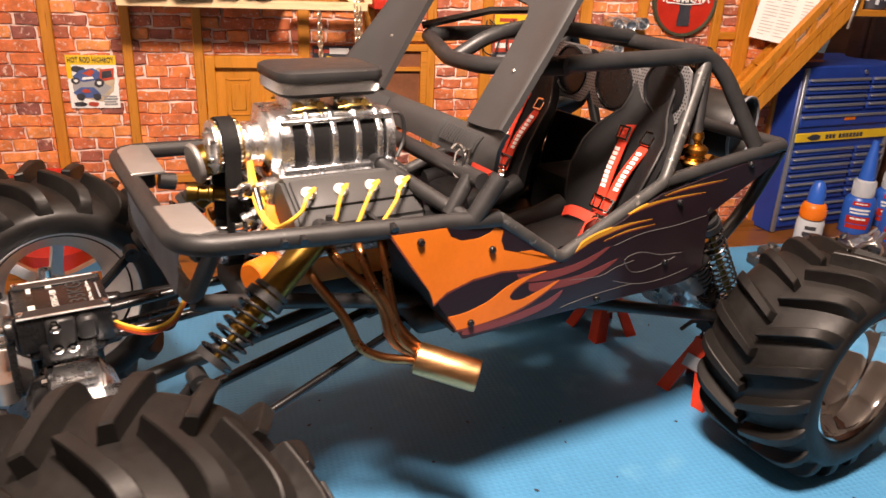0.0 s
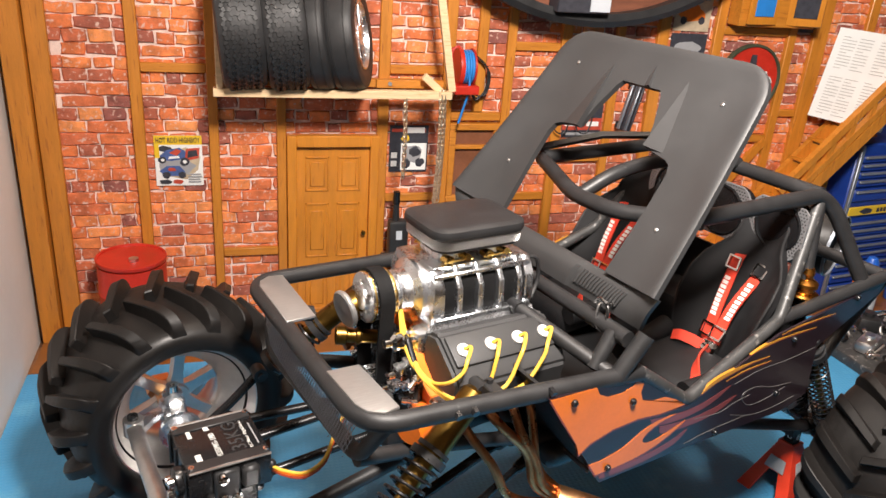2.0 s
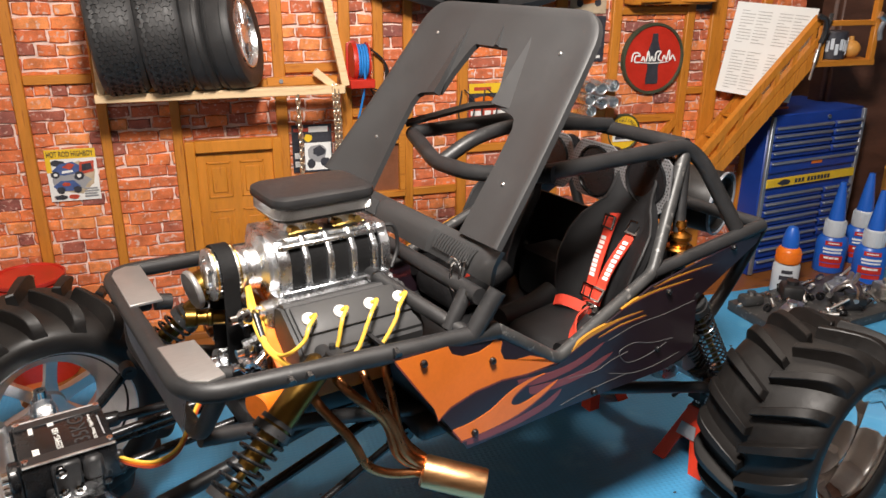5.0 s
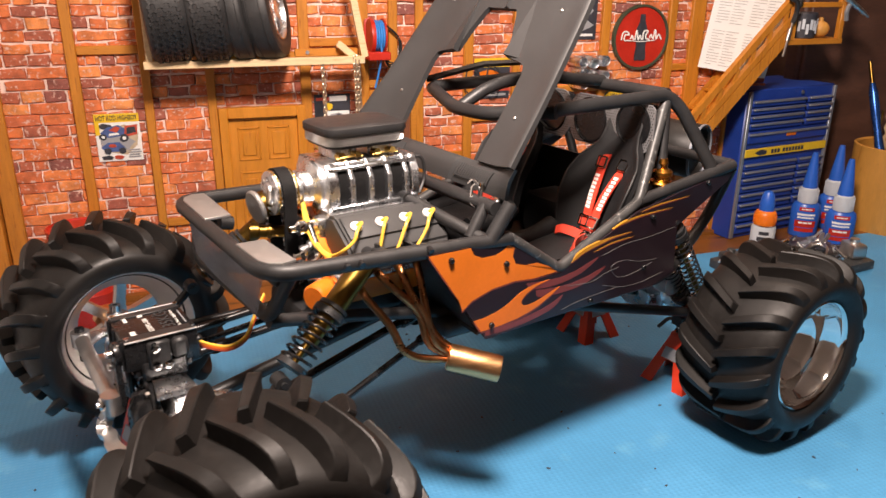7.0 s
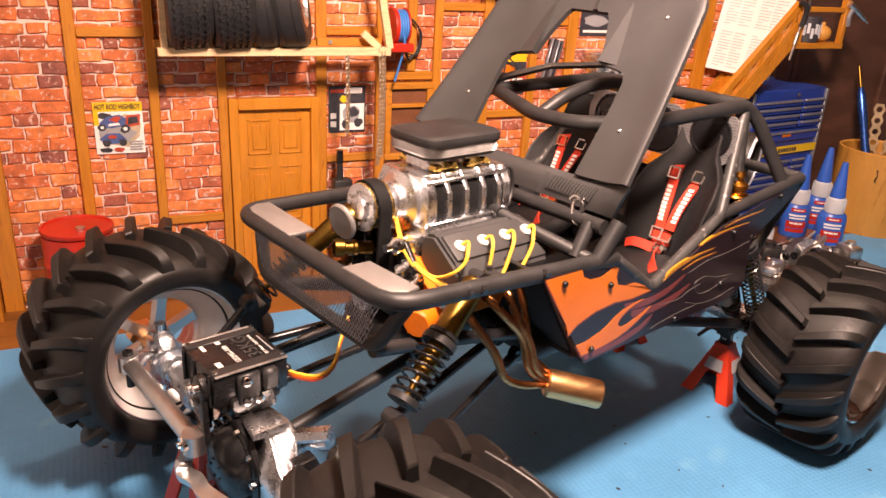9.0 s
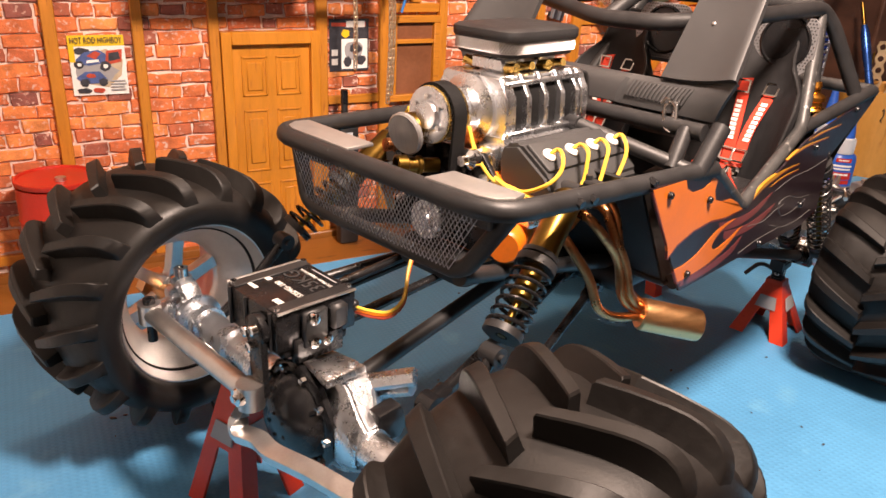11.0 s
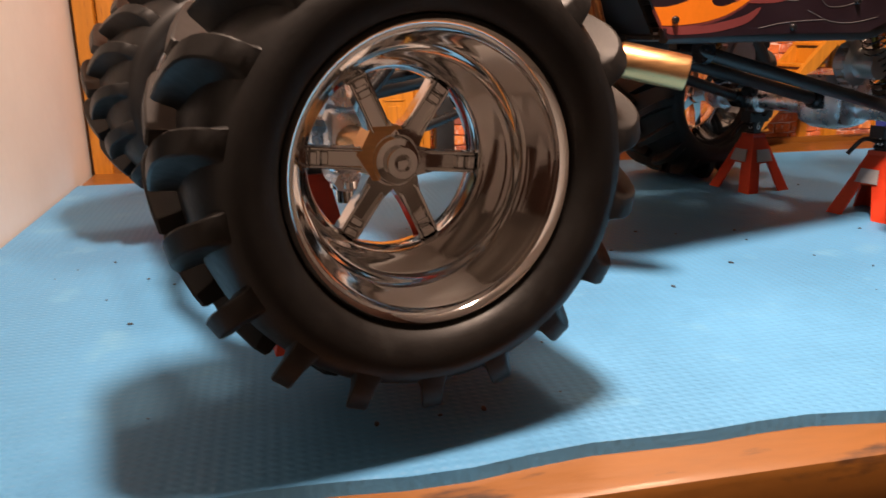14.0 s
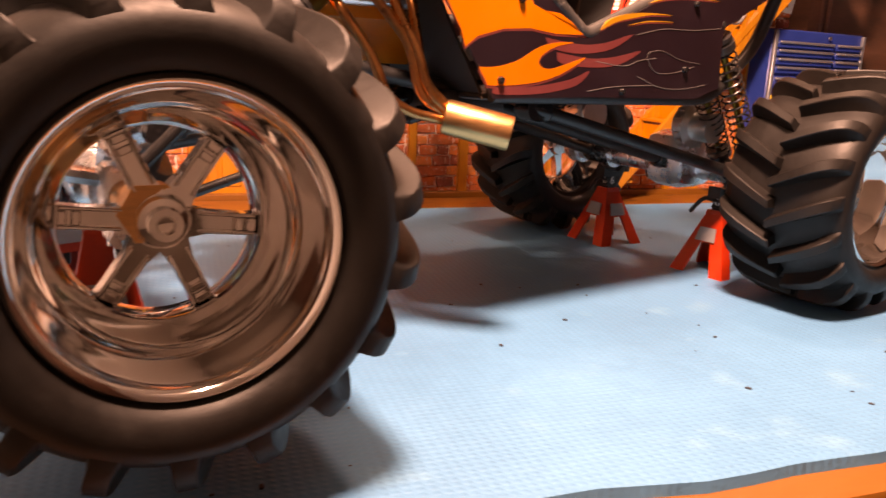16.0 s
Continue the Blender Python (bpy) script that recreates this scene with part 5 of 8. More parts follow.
# distributor, pumps, hoses
a, b = Vector((0.1215, 0.0130, 0.2420)), Vector((0.100, 0.0105, 0.2380))
bm = bmesh.new()
bm_lathe(bm, [(0.0, 0), (0.0095, 0), (0.0100, 0.002), (0.0100, 0.014), (0.0090, 0.016), (0.0090, 0.017)], along(a, b), 28)
part("pump_body", bm, M_GOLD, engine, "gold pump body")
bm = bmesh.new()
bm_lathe(bm, [(0.0, 0.0168), (0.0118, 0.0168), (0.0125, 0.0178), (0.0125, 0.0195), (0.0115, 0.0205), (0.0105, 0.0200), (0.003, 0.0200), (0.0, 0.0208)], along(a, b), 32)
part("pump_face", bm, M_BRUSHED, engine, "silver pump disc")
# the shade over this copper neck is put into a darker metal
a, b = Vector((0.122, 0.003, 0.2190)), Vector((0.097, 0.012, 0.2210))
bm = bmesh.new()
bm_lathe(bm, [(0.0, 0), (0.0045, 0), (0.0045, 0.010), (0.0056, 0.011), (0.0056, 0.013), (0.0046, 0.014), (0.0046, 0.019), (0.0060, 0.020), (0.0060, 0.026), (0.0045, 0.0265), (0.0045, 0.022), (0, 0.022)], along(a, b), 22)
part("water_neck", bm, M_GOLD, engine, "water neck, dark metal in place of shade")
for c, s in (((0.1385, -0.023, 0.2245), (0.011, 0.014, 0.020)), ((0.1330, 0.026, 0.212), (0.014, 0.022, 0.026)), ((0.1330, -0.034, 0.197), (0.012, 0.020, 0.020))):
    bm = bmesh.new()
    bm_box(bm, c, s, bevel=0.003, seg=2)
    for dy in (-1, 1):
        for dz in (-1, 1):
            p = Vector(c) + Vector((-s[0] / 2, dy * s[1] * 0.3, dz * s[2] * 0.3))
            bm_cyl(bm, p, p + Vector((-0.003, 0, 0)), 0.0018, seg=6)
    part("front_casting", bm, M_CAST, engine)
for x, y, z in ((0.1255, -0.024, 0.229), (0.1255, -0.030, 0.210), (0.1235, -0.026, 0.200), (0.122, 0.024, 0.222)):
    bm = bmesh.new()
    bm_lathe(bm, [(0, 0), (0.005, 0), (0.006, 0.002), (0.006, 0.006), (0.003, 0.008), (0.003, 0.012), (0, 0.012)], face_forward(x, y, z), 16)
    part("fitting", bm, M_CHROME, engine)
bm = bmesh.new()
bm_tube(bm, spline([(0.219, -0.018, 0.268), (0.2265, -0.020, 0.266), (0.2285, -0.021, 0.252), (0.222, -0.024, 0.240)], 6), 0.0014, 7)
part("rear_hose", bm, M_BLACK, engine)

# carburettors
for x in (0.165, 0.194):
    bm = bmesh.new()
    bm_box(bm, (x, 0, 0.2755), (0.020, 0.026, 0.009), bevel=0.0018)
    part("carburettor", bm, M_CAST, engine, "polished carburettor body")
    for sy in (-1, 1):
        bm = bmesh.new()
        bm_cyl(bm, (x - 0.006, sy * 0.012, 0.274), (x - 0.006, sy * 0.020, 0.275), 0.0030, seg=12)
        bm_cyl(bm, (x + 0.006, sy * 0.012, 0.2745), (x + 0.006, sy * 0.0215, 0.276), 0.0024, seg=12)
        bm_tube(bm, spline([(x - 0.010, sy * 0.019, 0.2735), (x, sy * 0.021, 0.275), (x + 0.011, sy * 0.019, 0.274)], 4), 0.0008, 6)
        part("float_bowl", bm, M_GOLD_BRIGHT, engine, "brass float bowl")


# air cleaner
def rounded_plan(grow=0.0, n=6):
    """A long oval-cornered outline, counted round from the near rear corner."""
    x0, x1, y, c = 0.1470 - grow, 0.2125 + grow, 0.0245 + grow, 0.0100 + grow
    out = []
    for cx, cy, a0 in ((x1 - c, y - c, 0), (x0 + c, y - c, 90), (x0 + c, -y + c, 180), (x1 - c, -y + c, 270)):
        for i in range(n + 1):
            a = radians(a0 + 90 * i / n)
            out.append((cx + c * math.cos(a), cy + c * math.sin(a)))
    return out


bm = bmesh.new()
bm_prism(bm, rounded_plan(-0.002), 0.0026, pose(0, 0, 0.2808), 0.0008)
cleaner = part("air_cleaner", bm, M_BLACK, buggy, "matt black air cleaner with chrome mesh band")
bm = bmesh.new()
layers = [[bm.verts.new((0.1798 + (x - 0.1798) * k, y * k, z)) for x, y in rounded_plan(g)] for g, k, z in ((0.0004, 1.0, 0.2898), (0.0014, 1.0, 0.2912), (0.0014, 1.0, 0.2938), (0.0010, 1.0, 0.2956), (-0.0010, 0.985, 0.2968), (-0.0040, 0.97, 0.2972))]
bm.faces.new(layers[0][::-1]), bm.faces.new(layers[-1])
for p, q in zip(layers, layers[1:]):
    for i in range(len(p)):
        bm.faces.new((p[i], p[(i + 1) % len(p)], q[(i + 1) % len(p)], q[i]))
part("lid", bm, M_BLACK, cleaner)
bm = bmesh.new()
bm_prism(bm, rounded_plan(-0.0022), 0.0106, pose(0, 0, 0.2826))
part("filter", bm, M_BLACK_MATT, cleaner)
ring = [Vector((x, y, 0)) for x, y in rounded_plan(-0.0004, 8)]
lengths = [0.0]
for p, q in zip(ring, ring[1:] + ring[:1]):
    lengths.append(lengths[-1] + (q - p).length)


def at_length(d):
    d %= lengths[-1]
    i = max(k for k in range(len(ring)) if lengths[k] <= d)
    return ring[i].lerp(ring[(i + 1) % len(ring)], (d - lengths[i]) / (lengths[i + 1] - lengths[i]))


bm = bmesh.new()
count = 118
for k in range(count):
    for turn_way in (-1, 1):
        pts = [at_length(lengths[-1] * k / count + turn_way * 0.0072 * f) + Vector((0, 0, 0.2832 + 0.0098 * f + 0)) for f in (0, 0.34, 0.67, 1)]
        bm_tube(bm, pts, 0.00034, 3)
tagged(part("wire_mesh", bm, M_ALU, cleaner), "chrome mesh band", kind="stuff")


# seats ---------------------------------------------------------------
def seat(cy):
    s = bmesh.new()
    bm_box(s, (0.345, cy, 0.170), (0.062, 0.062, 0.026), Matrix.Rotation(-0.12, 4, "Y"), bevel=0.010, seg=3)
    s = part("seat", s, M_FABRIC, buggy, "black fabric bucket seat with red harness")
    # moulded shell: hips, shoulders and a narrow rounded head, wings bent forward
    up, fwd, foot = Vector((0.352, 0, 0.936)), Vector((-0.936, 0, 0.352)), Vector((0.386, cy, 0.180))
    stations = ((-0.004, 0.0300, 0.010), (0.012, 0.0330, 0.016), (0.032, 0.0355, 0.019), (0.052, 0.0355, 0.016), (0.066, 0.0325, 0.011), (0.076, 0.0260, 0.007),
                (0.083, 0.0205, 0.005), (0.092, 0.0182, 0.005), (0.101, 0.0176, 0.005), (0.108, 0.0155, 0.004), (0.1128, 0.0115, 0.002), (0.1150, 0.0050, 0.0))
    bm = bmesh.new()
    n = 12
    rows = []
    for h, w, wing in stations:
        front = [foot + up * h + Vector((0, w * (2 * i / n - 1), 0)) + fwd * (0.0075 + wing * abs(2 * i / n - 1) ** 2.6) for i in range(n + 1)]
        rear = [foot + up * h + Vector((0, (w + 0.002) * (1 - 2 * i / n), 0)) + fwd * (-0.006 + (wing + 0.006) * abs(1 - 2 * i / n) ** 2.6) for i in range(n + 1)]
        rows.append([bm.verts.new(p) for p in front + rear])
    for u, v in zip(rows, rows[1:]):
        for i in range(len(u)):
            bm.faces.new((u[i], u[(i + 1) % len(u)], v[(i + 1) % len(u)], v[i]))
    bm.faces.new(rows[0]), bm.faces.new(rows[-1][::-1])
    bmesh.ops.recalc_face_normals(bm, faces=bm.faces)
    for f in bm.faces:
        f.smooth = True
    part("backrest", bm, M_FABRIC, s)
    bm = bmesh.new()
    bm_tube(bm, [foot + up * h + Vector((0, side * (w + 0.001), 0)) + fwd * (0.0075 + wing) for side, seq in ((-1, stations), (1, stations[::-1])) for h, w, wing in seq], 0.0011, 7)
    part("piping", bm, M_BLACK, s)
    for sy in (-1, 1):
        bm = bmesh.new()
        bm_tube(bm, spline([(0.315, cy + sy * 0.033, 0.178), (0.345, cy + sy * 0.035, 0.181), (0.366, cy + sy * 0.035, 0.188)], 6), 0.0085, 12)
        part("bolster", bm, M_FABRIC, s)
    buckle = Vector((0.3690, cy - 0.003, 0.1855))
    nrm = Vector((-0.75, 0, 0.66))
    tops = (Vector((0.4010, cy + 0.0105, 0.2480)), Vector((0.4070, cy - 0.0100, 0.2475)))
    for i, top in enumerate(tops):
        bm = bmesh.new()
        midp = buckle.lerp(top, 0.5) + Vector((-0.004, 0, 0.002))
        start = buckle + Vector((0.002, 0.004 if i == 0 else -0.004, 0.006))
        path = spline([start, midp, top, top + Vector((0.010, 0, 0.006))], 5)
        bm_band(bm, path, (0, 1, 0), 0.0086, 0.0012, nrm)
        strap = part("shoulder_strap", bm, M_STRAP, s, "red webbing strap with white print")
        for k in range(9):
            f = 0.30 + 0.055 * k
            bm = bmesh.new()
            p = start.lerp(top, f) + Vector((-0.0042 * (1 - abs(f - 0.5) * 1.4), 0, 0.0022))
            d = (top - start).normalized()
            w = Vector((0, 1, 0))
            q = Matrix(((d.x, w.x, nrm.x, p.x), (d.y, w.y, nrm.y, p.y), (d.z, w.z, nrm.z, p.z), (0, 0, 0, 1)))
            bm_box(bm, q @ Vector((0, 0, 0.0004)), (0.0026, 0.0046, 0.0006), q.to_3x3().to_4x4())
            part("print_bar", bm, M_WHITE, s)
        for f in (0.10, 0.93):
            bm = bmesh.new()
            p = start.lerp(top, f) + Vector((-0.003, 0, 0.0024))
            d = (top - start).normalized()
            q = Matrix(((d.x, 0, nrm.x, p.x), (d.y, 1, nrm.y, p.y), (d.z, 0, nrm.z, p.z), (0, 0, 0, 1)))
            for c, sz in (((0, 0.0048, 0), (0.010, 0.0013, 0.0015)), ((0, -0.0048, 0), (0.010, 0.0013, 0.0015)), ((0.0046, 0, 0), (0.0013, 0.0095, 0.0015)), ((-0.0046, 0, 0), (0.0013, 0.0095, 0.0015))):
                bm_box(bm, q @ Vector(c), sz, q.to_3x3().to_4x4())
            part("slide_buckle", bm, M_CHROME, s)
    for path in ([buckle, buckle + Vector((-0.010, -0.005, 0.002)), Vector((0.3440, cy - 0.015, 0.1870)), Vector((0.3320, cy - 0.026, 0.1830)), Vector((0.3280, cy - 0.033, 0.1740))],
                 [buckle, buckle + Vector((-0.006, 0.008, 0.004)), Vector((0.358, cy + 0.014, 0.1910)), Vector((0.357, cy + 0.021, 0.1880))]):
        bm = bmesh.new()
        bm_band(bm, spline(path, 5), (0.6, 0.1, 0.8), 0.0082, 0.0012, nrm)
        part("lap_strap", bm, M_STRAP, s, "red lap strap")
    bm = bmesh.new()
    bm_lathe(bm, [(0.0085, 0), (0.0088, 0.0025), (0.0070, 0.0042), (0.0064, 0.0030), (0.0034, 0.0034), (0.0026, 0.0054), (0, 0.0056)], along(buckle, buckle + nrm), 24)
    part("cam_buckle", bm, M_CHROME, s, "round chrome buckle")


seat(-0.056)
seat(0.071)

# perforated shroud plate with round duct openings behind the seats
HOLES = ((-0.0645, 0.2810, 0.0175, -0.0870, -0.0400), (-0.0140, 0.2765, 0.0185, -0.0400, 0.0120), (0.0370, 0.2780, 0.0180, 0.0120, 0.0640))
PLATE = Matrix(((0, 0, -1, 0.4120), (1, 0, 0, 0), (0, 1, 0, 0), (0, 0, 0, 1)))
shroud = None
for cy, cz, r, y0, y1 in HOLES:
    bm = bmesh.new()
    ring_o, ring_i = [], []
    for i in range(32):
        a = TAU * i / 32
        dy, dz = math.cos(a), math.sin(a)
        reach = min((y1 - cy) / dy if dy > 1e-6 else (y0 - cy) / dy if dy < -1e-6 else 9, (0.2990 - cz) / dz if dz > 1e-6 else (0.2550 - cz) / dz if dz < -1e-6 else 9)
        reach = min(reach, r * 1.52)
        ring_o.append(bm.verts.new(PLATE @ Vector((cy + dy * reach, cz + dz * reach, 0.0014))))
        ring_i.append(bm.verts.new(PLATE @ Vector((cy + dy * r, cz + dz * r, 0.0014))))
    for i in range(32):
        bm.faces.new((ring_o[i], ring_o[(i + 1) % 32], ring_i[(i + 1) % 32], ring_i[i]))
    made = bmesh.ops.extrude_face_region(bm, geom=list(bm.faces))
    bmesh.ops.translate(bm, vec=(0.0014, 0, 0), verts=[g for g in made["geom"] if isinstance(g, bmesh.types.BMVert)])
    shroud = part("duct_shroud", bm, M_SILVER, buggy, "perforated silver duct shroud")
bm = bmesh.new()
for row in range(19):
    for col in range(64):
        y, z = -0.0855 + 0.0024 * col + 0.0012 * (row % 2), 0.2562 + 0.0023 * row
        if y < 0.063 and any(math.hypot(y - cy, z - cz) < r * 1.52 - 0.0012 for cy, cz, r, _, _ in HOLES) and all(math.hypot(y - cy, z - cz) > r + 0.0013 for cy, cz, r, _, _ in HOLES):
            bm_cyl(bm, PLATE @ Vector((y, z, 0.0010)), PLATE @ Vector((y, z, 0.0017)), 0.00062, seg=5)
tagged(part("perforation", bm, M_BLACK, shroud), kind="stuff")
for cy, cz, r, _, _ in HOLES:
    bm = bmesh.new()
    bm_lathe(bm, [(r * 1.08, 0.0012), (r * 1.10, 0.0022), (r * 1.02, 0.0028), (r * 0.97, 0.0015), (r * 0.94, -0.012), (r * 0.90, -0.020), (0, -0.021)], PLATE @ pose(cy, cz, 0), 36)
    part("duct", bm, M_BLACK_GLOSS, shroud, "ribbed black duct mouth")

# rear deck: tank, filter, shocks
bm = bmesh.new()
bm_lathe(bm, [(0, 0), (0.0245, 0), (0.0268, 0.003), (0.0268, 0.050), (0.0255, 0.053), (0.0232, 0.053), (0.0225, 0.048), (0.0, 0.047)], along((0.520, 0.010, 0.240), (0.538, -0.055, 0.2365)), 32)
part("rear_tank", bm, M_RUBBER, buggy, "black round tank")
bm = bmesh.new()
bm_lathe(bm, [(0.0262, 0.0), (0.0274, 0.0), (0.0274, 0.0024), (0.0262, 0.0024)], along((0.5338, -0.0405, 0.2373), (0.538, -0.055, 0.2365)), 32, closed=True)
part("tank_band", bm, M_GREY_STEEL, buggy)
bm = bmesh.new()
bm_lathe(bm, [(0, 0), (0.007, 0), (0.008, 0.003), (0.0055, 0.006), (0.0055, 0.012), (0, 0.013)], pose(0.455, -0.045, 0.283), 20)
part("filler_cap", bm, M_CHROME, buggy)


def shock(low, top, body_r, spring_r, name="shock_absorber", split=0.52, body=None, wire=0.0011, turns=7):
    low, top = Vector(low), Vector(top)
    length = (top - low).length
    m = along(low, top)
    b = bmesh.new()
    bm_lathe(b, [(0, 0.10 * length), (0.0022, 0.10 * length), (0.0022, 0.30 * length), (body_r * 0.72, 0.30 * length), (body_r * 0.72, split * length), (body_r * 0.82, split * length), (body_r * 0.82, (split + 0.03) * length), (body_r, (split + 0.035) * length), (body_r, 0.96 * length), (body_r * 0.7, 0.985 * length), (0, 0.985 * length)], m, 28)
    sh = part(name, b, body or M_GOLD, buggy, "slim gold shock absorber with fine black coils" if body else "bronze-gold shock absorber with black coil spring")
    b = bmesh.new()
    bm_spring(b, m @ Vector((0, 0, 0.12 * length)), m @ Vector((0, 0, (split + 0.02) * length)), spring_r, wire, turns)
    part("coil_spring", b, M_BLACK_GLOSS, sh)
    for f0, f1, r in ((0.10, 0.14, spring_r * 1.05), (split, split + 0.045, spring_r * 1.1), (split + 0.06, split + 0.085, spring_r * 1.0)):
        b = bmesh.new()
        bm_lathe(b, [(body_r * 0.4, f0 * length), (r, f0 * length), (r, f1 * length), (body_r * 0.4, f1 * length)], m, 24, closed=True)
        part("spring_collar", b, M_BLACK, sh)
    for p, d in ((low, 1), (top, 1)):
        b = bmesh.new()
        bm_cyl(b, p + Vector((0, -0.0055, 0)), p + Vector((0, 0.0055, 0)), 0.0052, seg=18)
        bm_cyl(b, p + Vector((0, -0.0075, 0)), p + Vector((0, 0.0075, 0)), 0.0022, seg=10)
        part("rod_end", b, M_BLACK, sh)


for s in (-1, 1):
    shock((0.0725, s * 0.0930, 0.1540), (0.1500, s * 0.074, 0.2180), 0.0082, 0.0102, split=0.50)
    bar([(0.0725, s * 0.0930, 0.1540), (0.050, s * 0.0960, 0.1300), (0.026, s * 0.1000, 0.1090)], 0.0034, 0.01, M_BLACK_GLOSS, "shock_link")
    shock((0.503, s * 0.0950, 0.0960), (0.428, s * 0.1010, 0.2020), 0.0036, 0.0088, split=0.84, body=M_GOLD, wire=0.0008, turns=15)
    shock((0.503, s * 0.0680, 0.0960), (0.430, s * 0.0850, 0.1800), 0.0036, 0.0088, split=0.84, body=M_GOLD, wire=0.0008, turns=14)

# front axle, servo and steering ---------------------------------------
DIFF = Vector((0.014, -0.020, 0.108))
bm = bmesh.new()
bm_cyl(bm, (AXLE_F, 0.006, AXLE_Z), (AXLE_F, 0.118, AXLE_Z), 0.0098, seg=24)
bm_cyl(bm, (AXLE_F, -0.058, AXLE_Z), (AXLE_F, -0.118, AXLE_Z), 0.0098, seg=24)
for y in (0.030, 0.062, 0.096, -0.090):
    bm_cyl(bm, (AXLE_F, y, AXLE_Z), (AXLE_F, y + 0.006, AXLE_Z), 0.0118, seg=24)
axle = part("front_axle", bm, M_CAST, buggy, "bright cast front axle with a black diff cover")
# faceted diff housing: flat planes that taper towards the wheel
bm = bmesh.new()
rings = []
for y, rx, rz, ox in ((0.010, 0.013, 0.018, 0.010), (-0.002, 0.018, 0.028, 0.012), (-0.036, 0.020, 0.033, 0.012), (-0.048, 0.019, 0.028, 0.011), (-0.062, 0.014, 0.017, 0.006), (-0.068, 0.0120, 0.013, 0.005)):
    rings.append([bm.verts.new((DIFF.x + ox + rx * math.cos(radians(22 + 45 * k)), y, DIFF.z + rz * math.sin(radians(22 + 45 * k)))) for k in range(8)])
for p, q in zip(rings, rings[1:]):
    for k in range(8):
        bm.faces.new((p[k], p[(k + 1) % 8], q[(k + 1) % 8], q[k]))
bm.faces.new(rings[0]), bm.faces.new(rings[-1][::-1])
bmesh.ops.bevel(bm, geom=list(bm.edges), offset=0.0012, segments=2, affect="EDGES")
housing = part("diff_housing", bm, M_CAST, axle, "bright faceted cast diff housing")
bm = bmesh.new()
bm_prism(bm, [(-0.012, -0.010), (0.012, -0.010), (0.009, 0.010), (-0.009, 0.010)], 0.005, pose(0.0185, -0.036, 0.1370), 0.0012)
for dx in (-0.007, 0.007):
    bm_cyl(bm, (0.0185 + dx, -0.041, 0.1415), (0.0185 + dx, -0.041, 0.1440), 0.0020, seg=6)
part("mount_pad", bm, M_CAST, housing)
for p, q in (((0.030, -0.040, 0.128), (0.048, -0.064, 0.137)), ((0.036, -0.034, 0.118), (0.050, -0.060, 0.128))):
    bm = bmesh.new()
    bm_tube(bm, (p, q), 0.0062, 6, flat=0.7)
    part("link_lug", bm, M_CAST, housing)
bm = bmesh.new()
bm_prism(bm, [(-0.010, -0.008), (0.006, -0.010), (0.011, -0.002), (0.006, 0.009), (-0.008, 0.008)], 0.010, Matrix(((1, 0, 0, 0.030), (0, 0, -1, -0.058), (0, 1, 0, 0.118), (0, 0, 0, 1))), 0.0015)
part("link_clevis", bm, M_BLACK_GLOSS, housing, "gloss black link bracket")
# black cover with pressed facets and a ring of bolts
bm = bmesh.new()
turn = face_forward(DIFF.x - 0.0040, DIFF.y, DIFF.z)
bm_lathe(bm, [(0.0315, 0.0), (0.0318, 0.0035), (0.0300, 0.0048), (0.0262, 0.0052), (0.0225, 0.0120), (0.0130, 0.0165), (0.0, 0.0170)], turn, 10)
cover = part("diff_cover", bm, M_BLACK_GLOSS, axle, "gloss black faceted diff cover")
for k in range(10):
    a = TAU * (k + 0.5) / 10
    c = turn @ Vector((0.0278 * math.cos(a), 0.0278 * math.sin(a), 0.0045))
    bm = bmesh.new()
    bm_lathe(bm, [(0, 0.0030), (0.0010, 0.0022), (0.0022, 0.0026), (0.0022, 0.0)], Matrix.Translation(c) @ FX, 6)
    part("cover_bolt", bm, M_CHROME, cover)
for k in range(5):
    a = TAU * k / 5 + 0.3
    bm = bmesh.new()
    bm_tube(bm, (turn @ Vector((0.006 * math.cos(a), 0.006 * math.sin(a), 0.0165)), turn @ Vector((0.0255 * math.cos(a), 0.0255 * math.sin(a), 0.0068))), 0.0014, 6)
    part("cover_rib", bm, M_BLACK_GLOSS, cover)
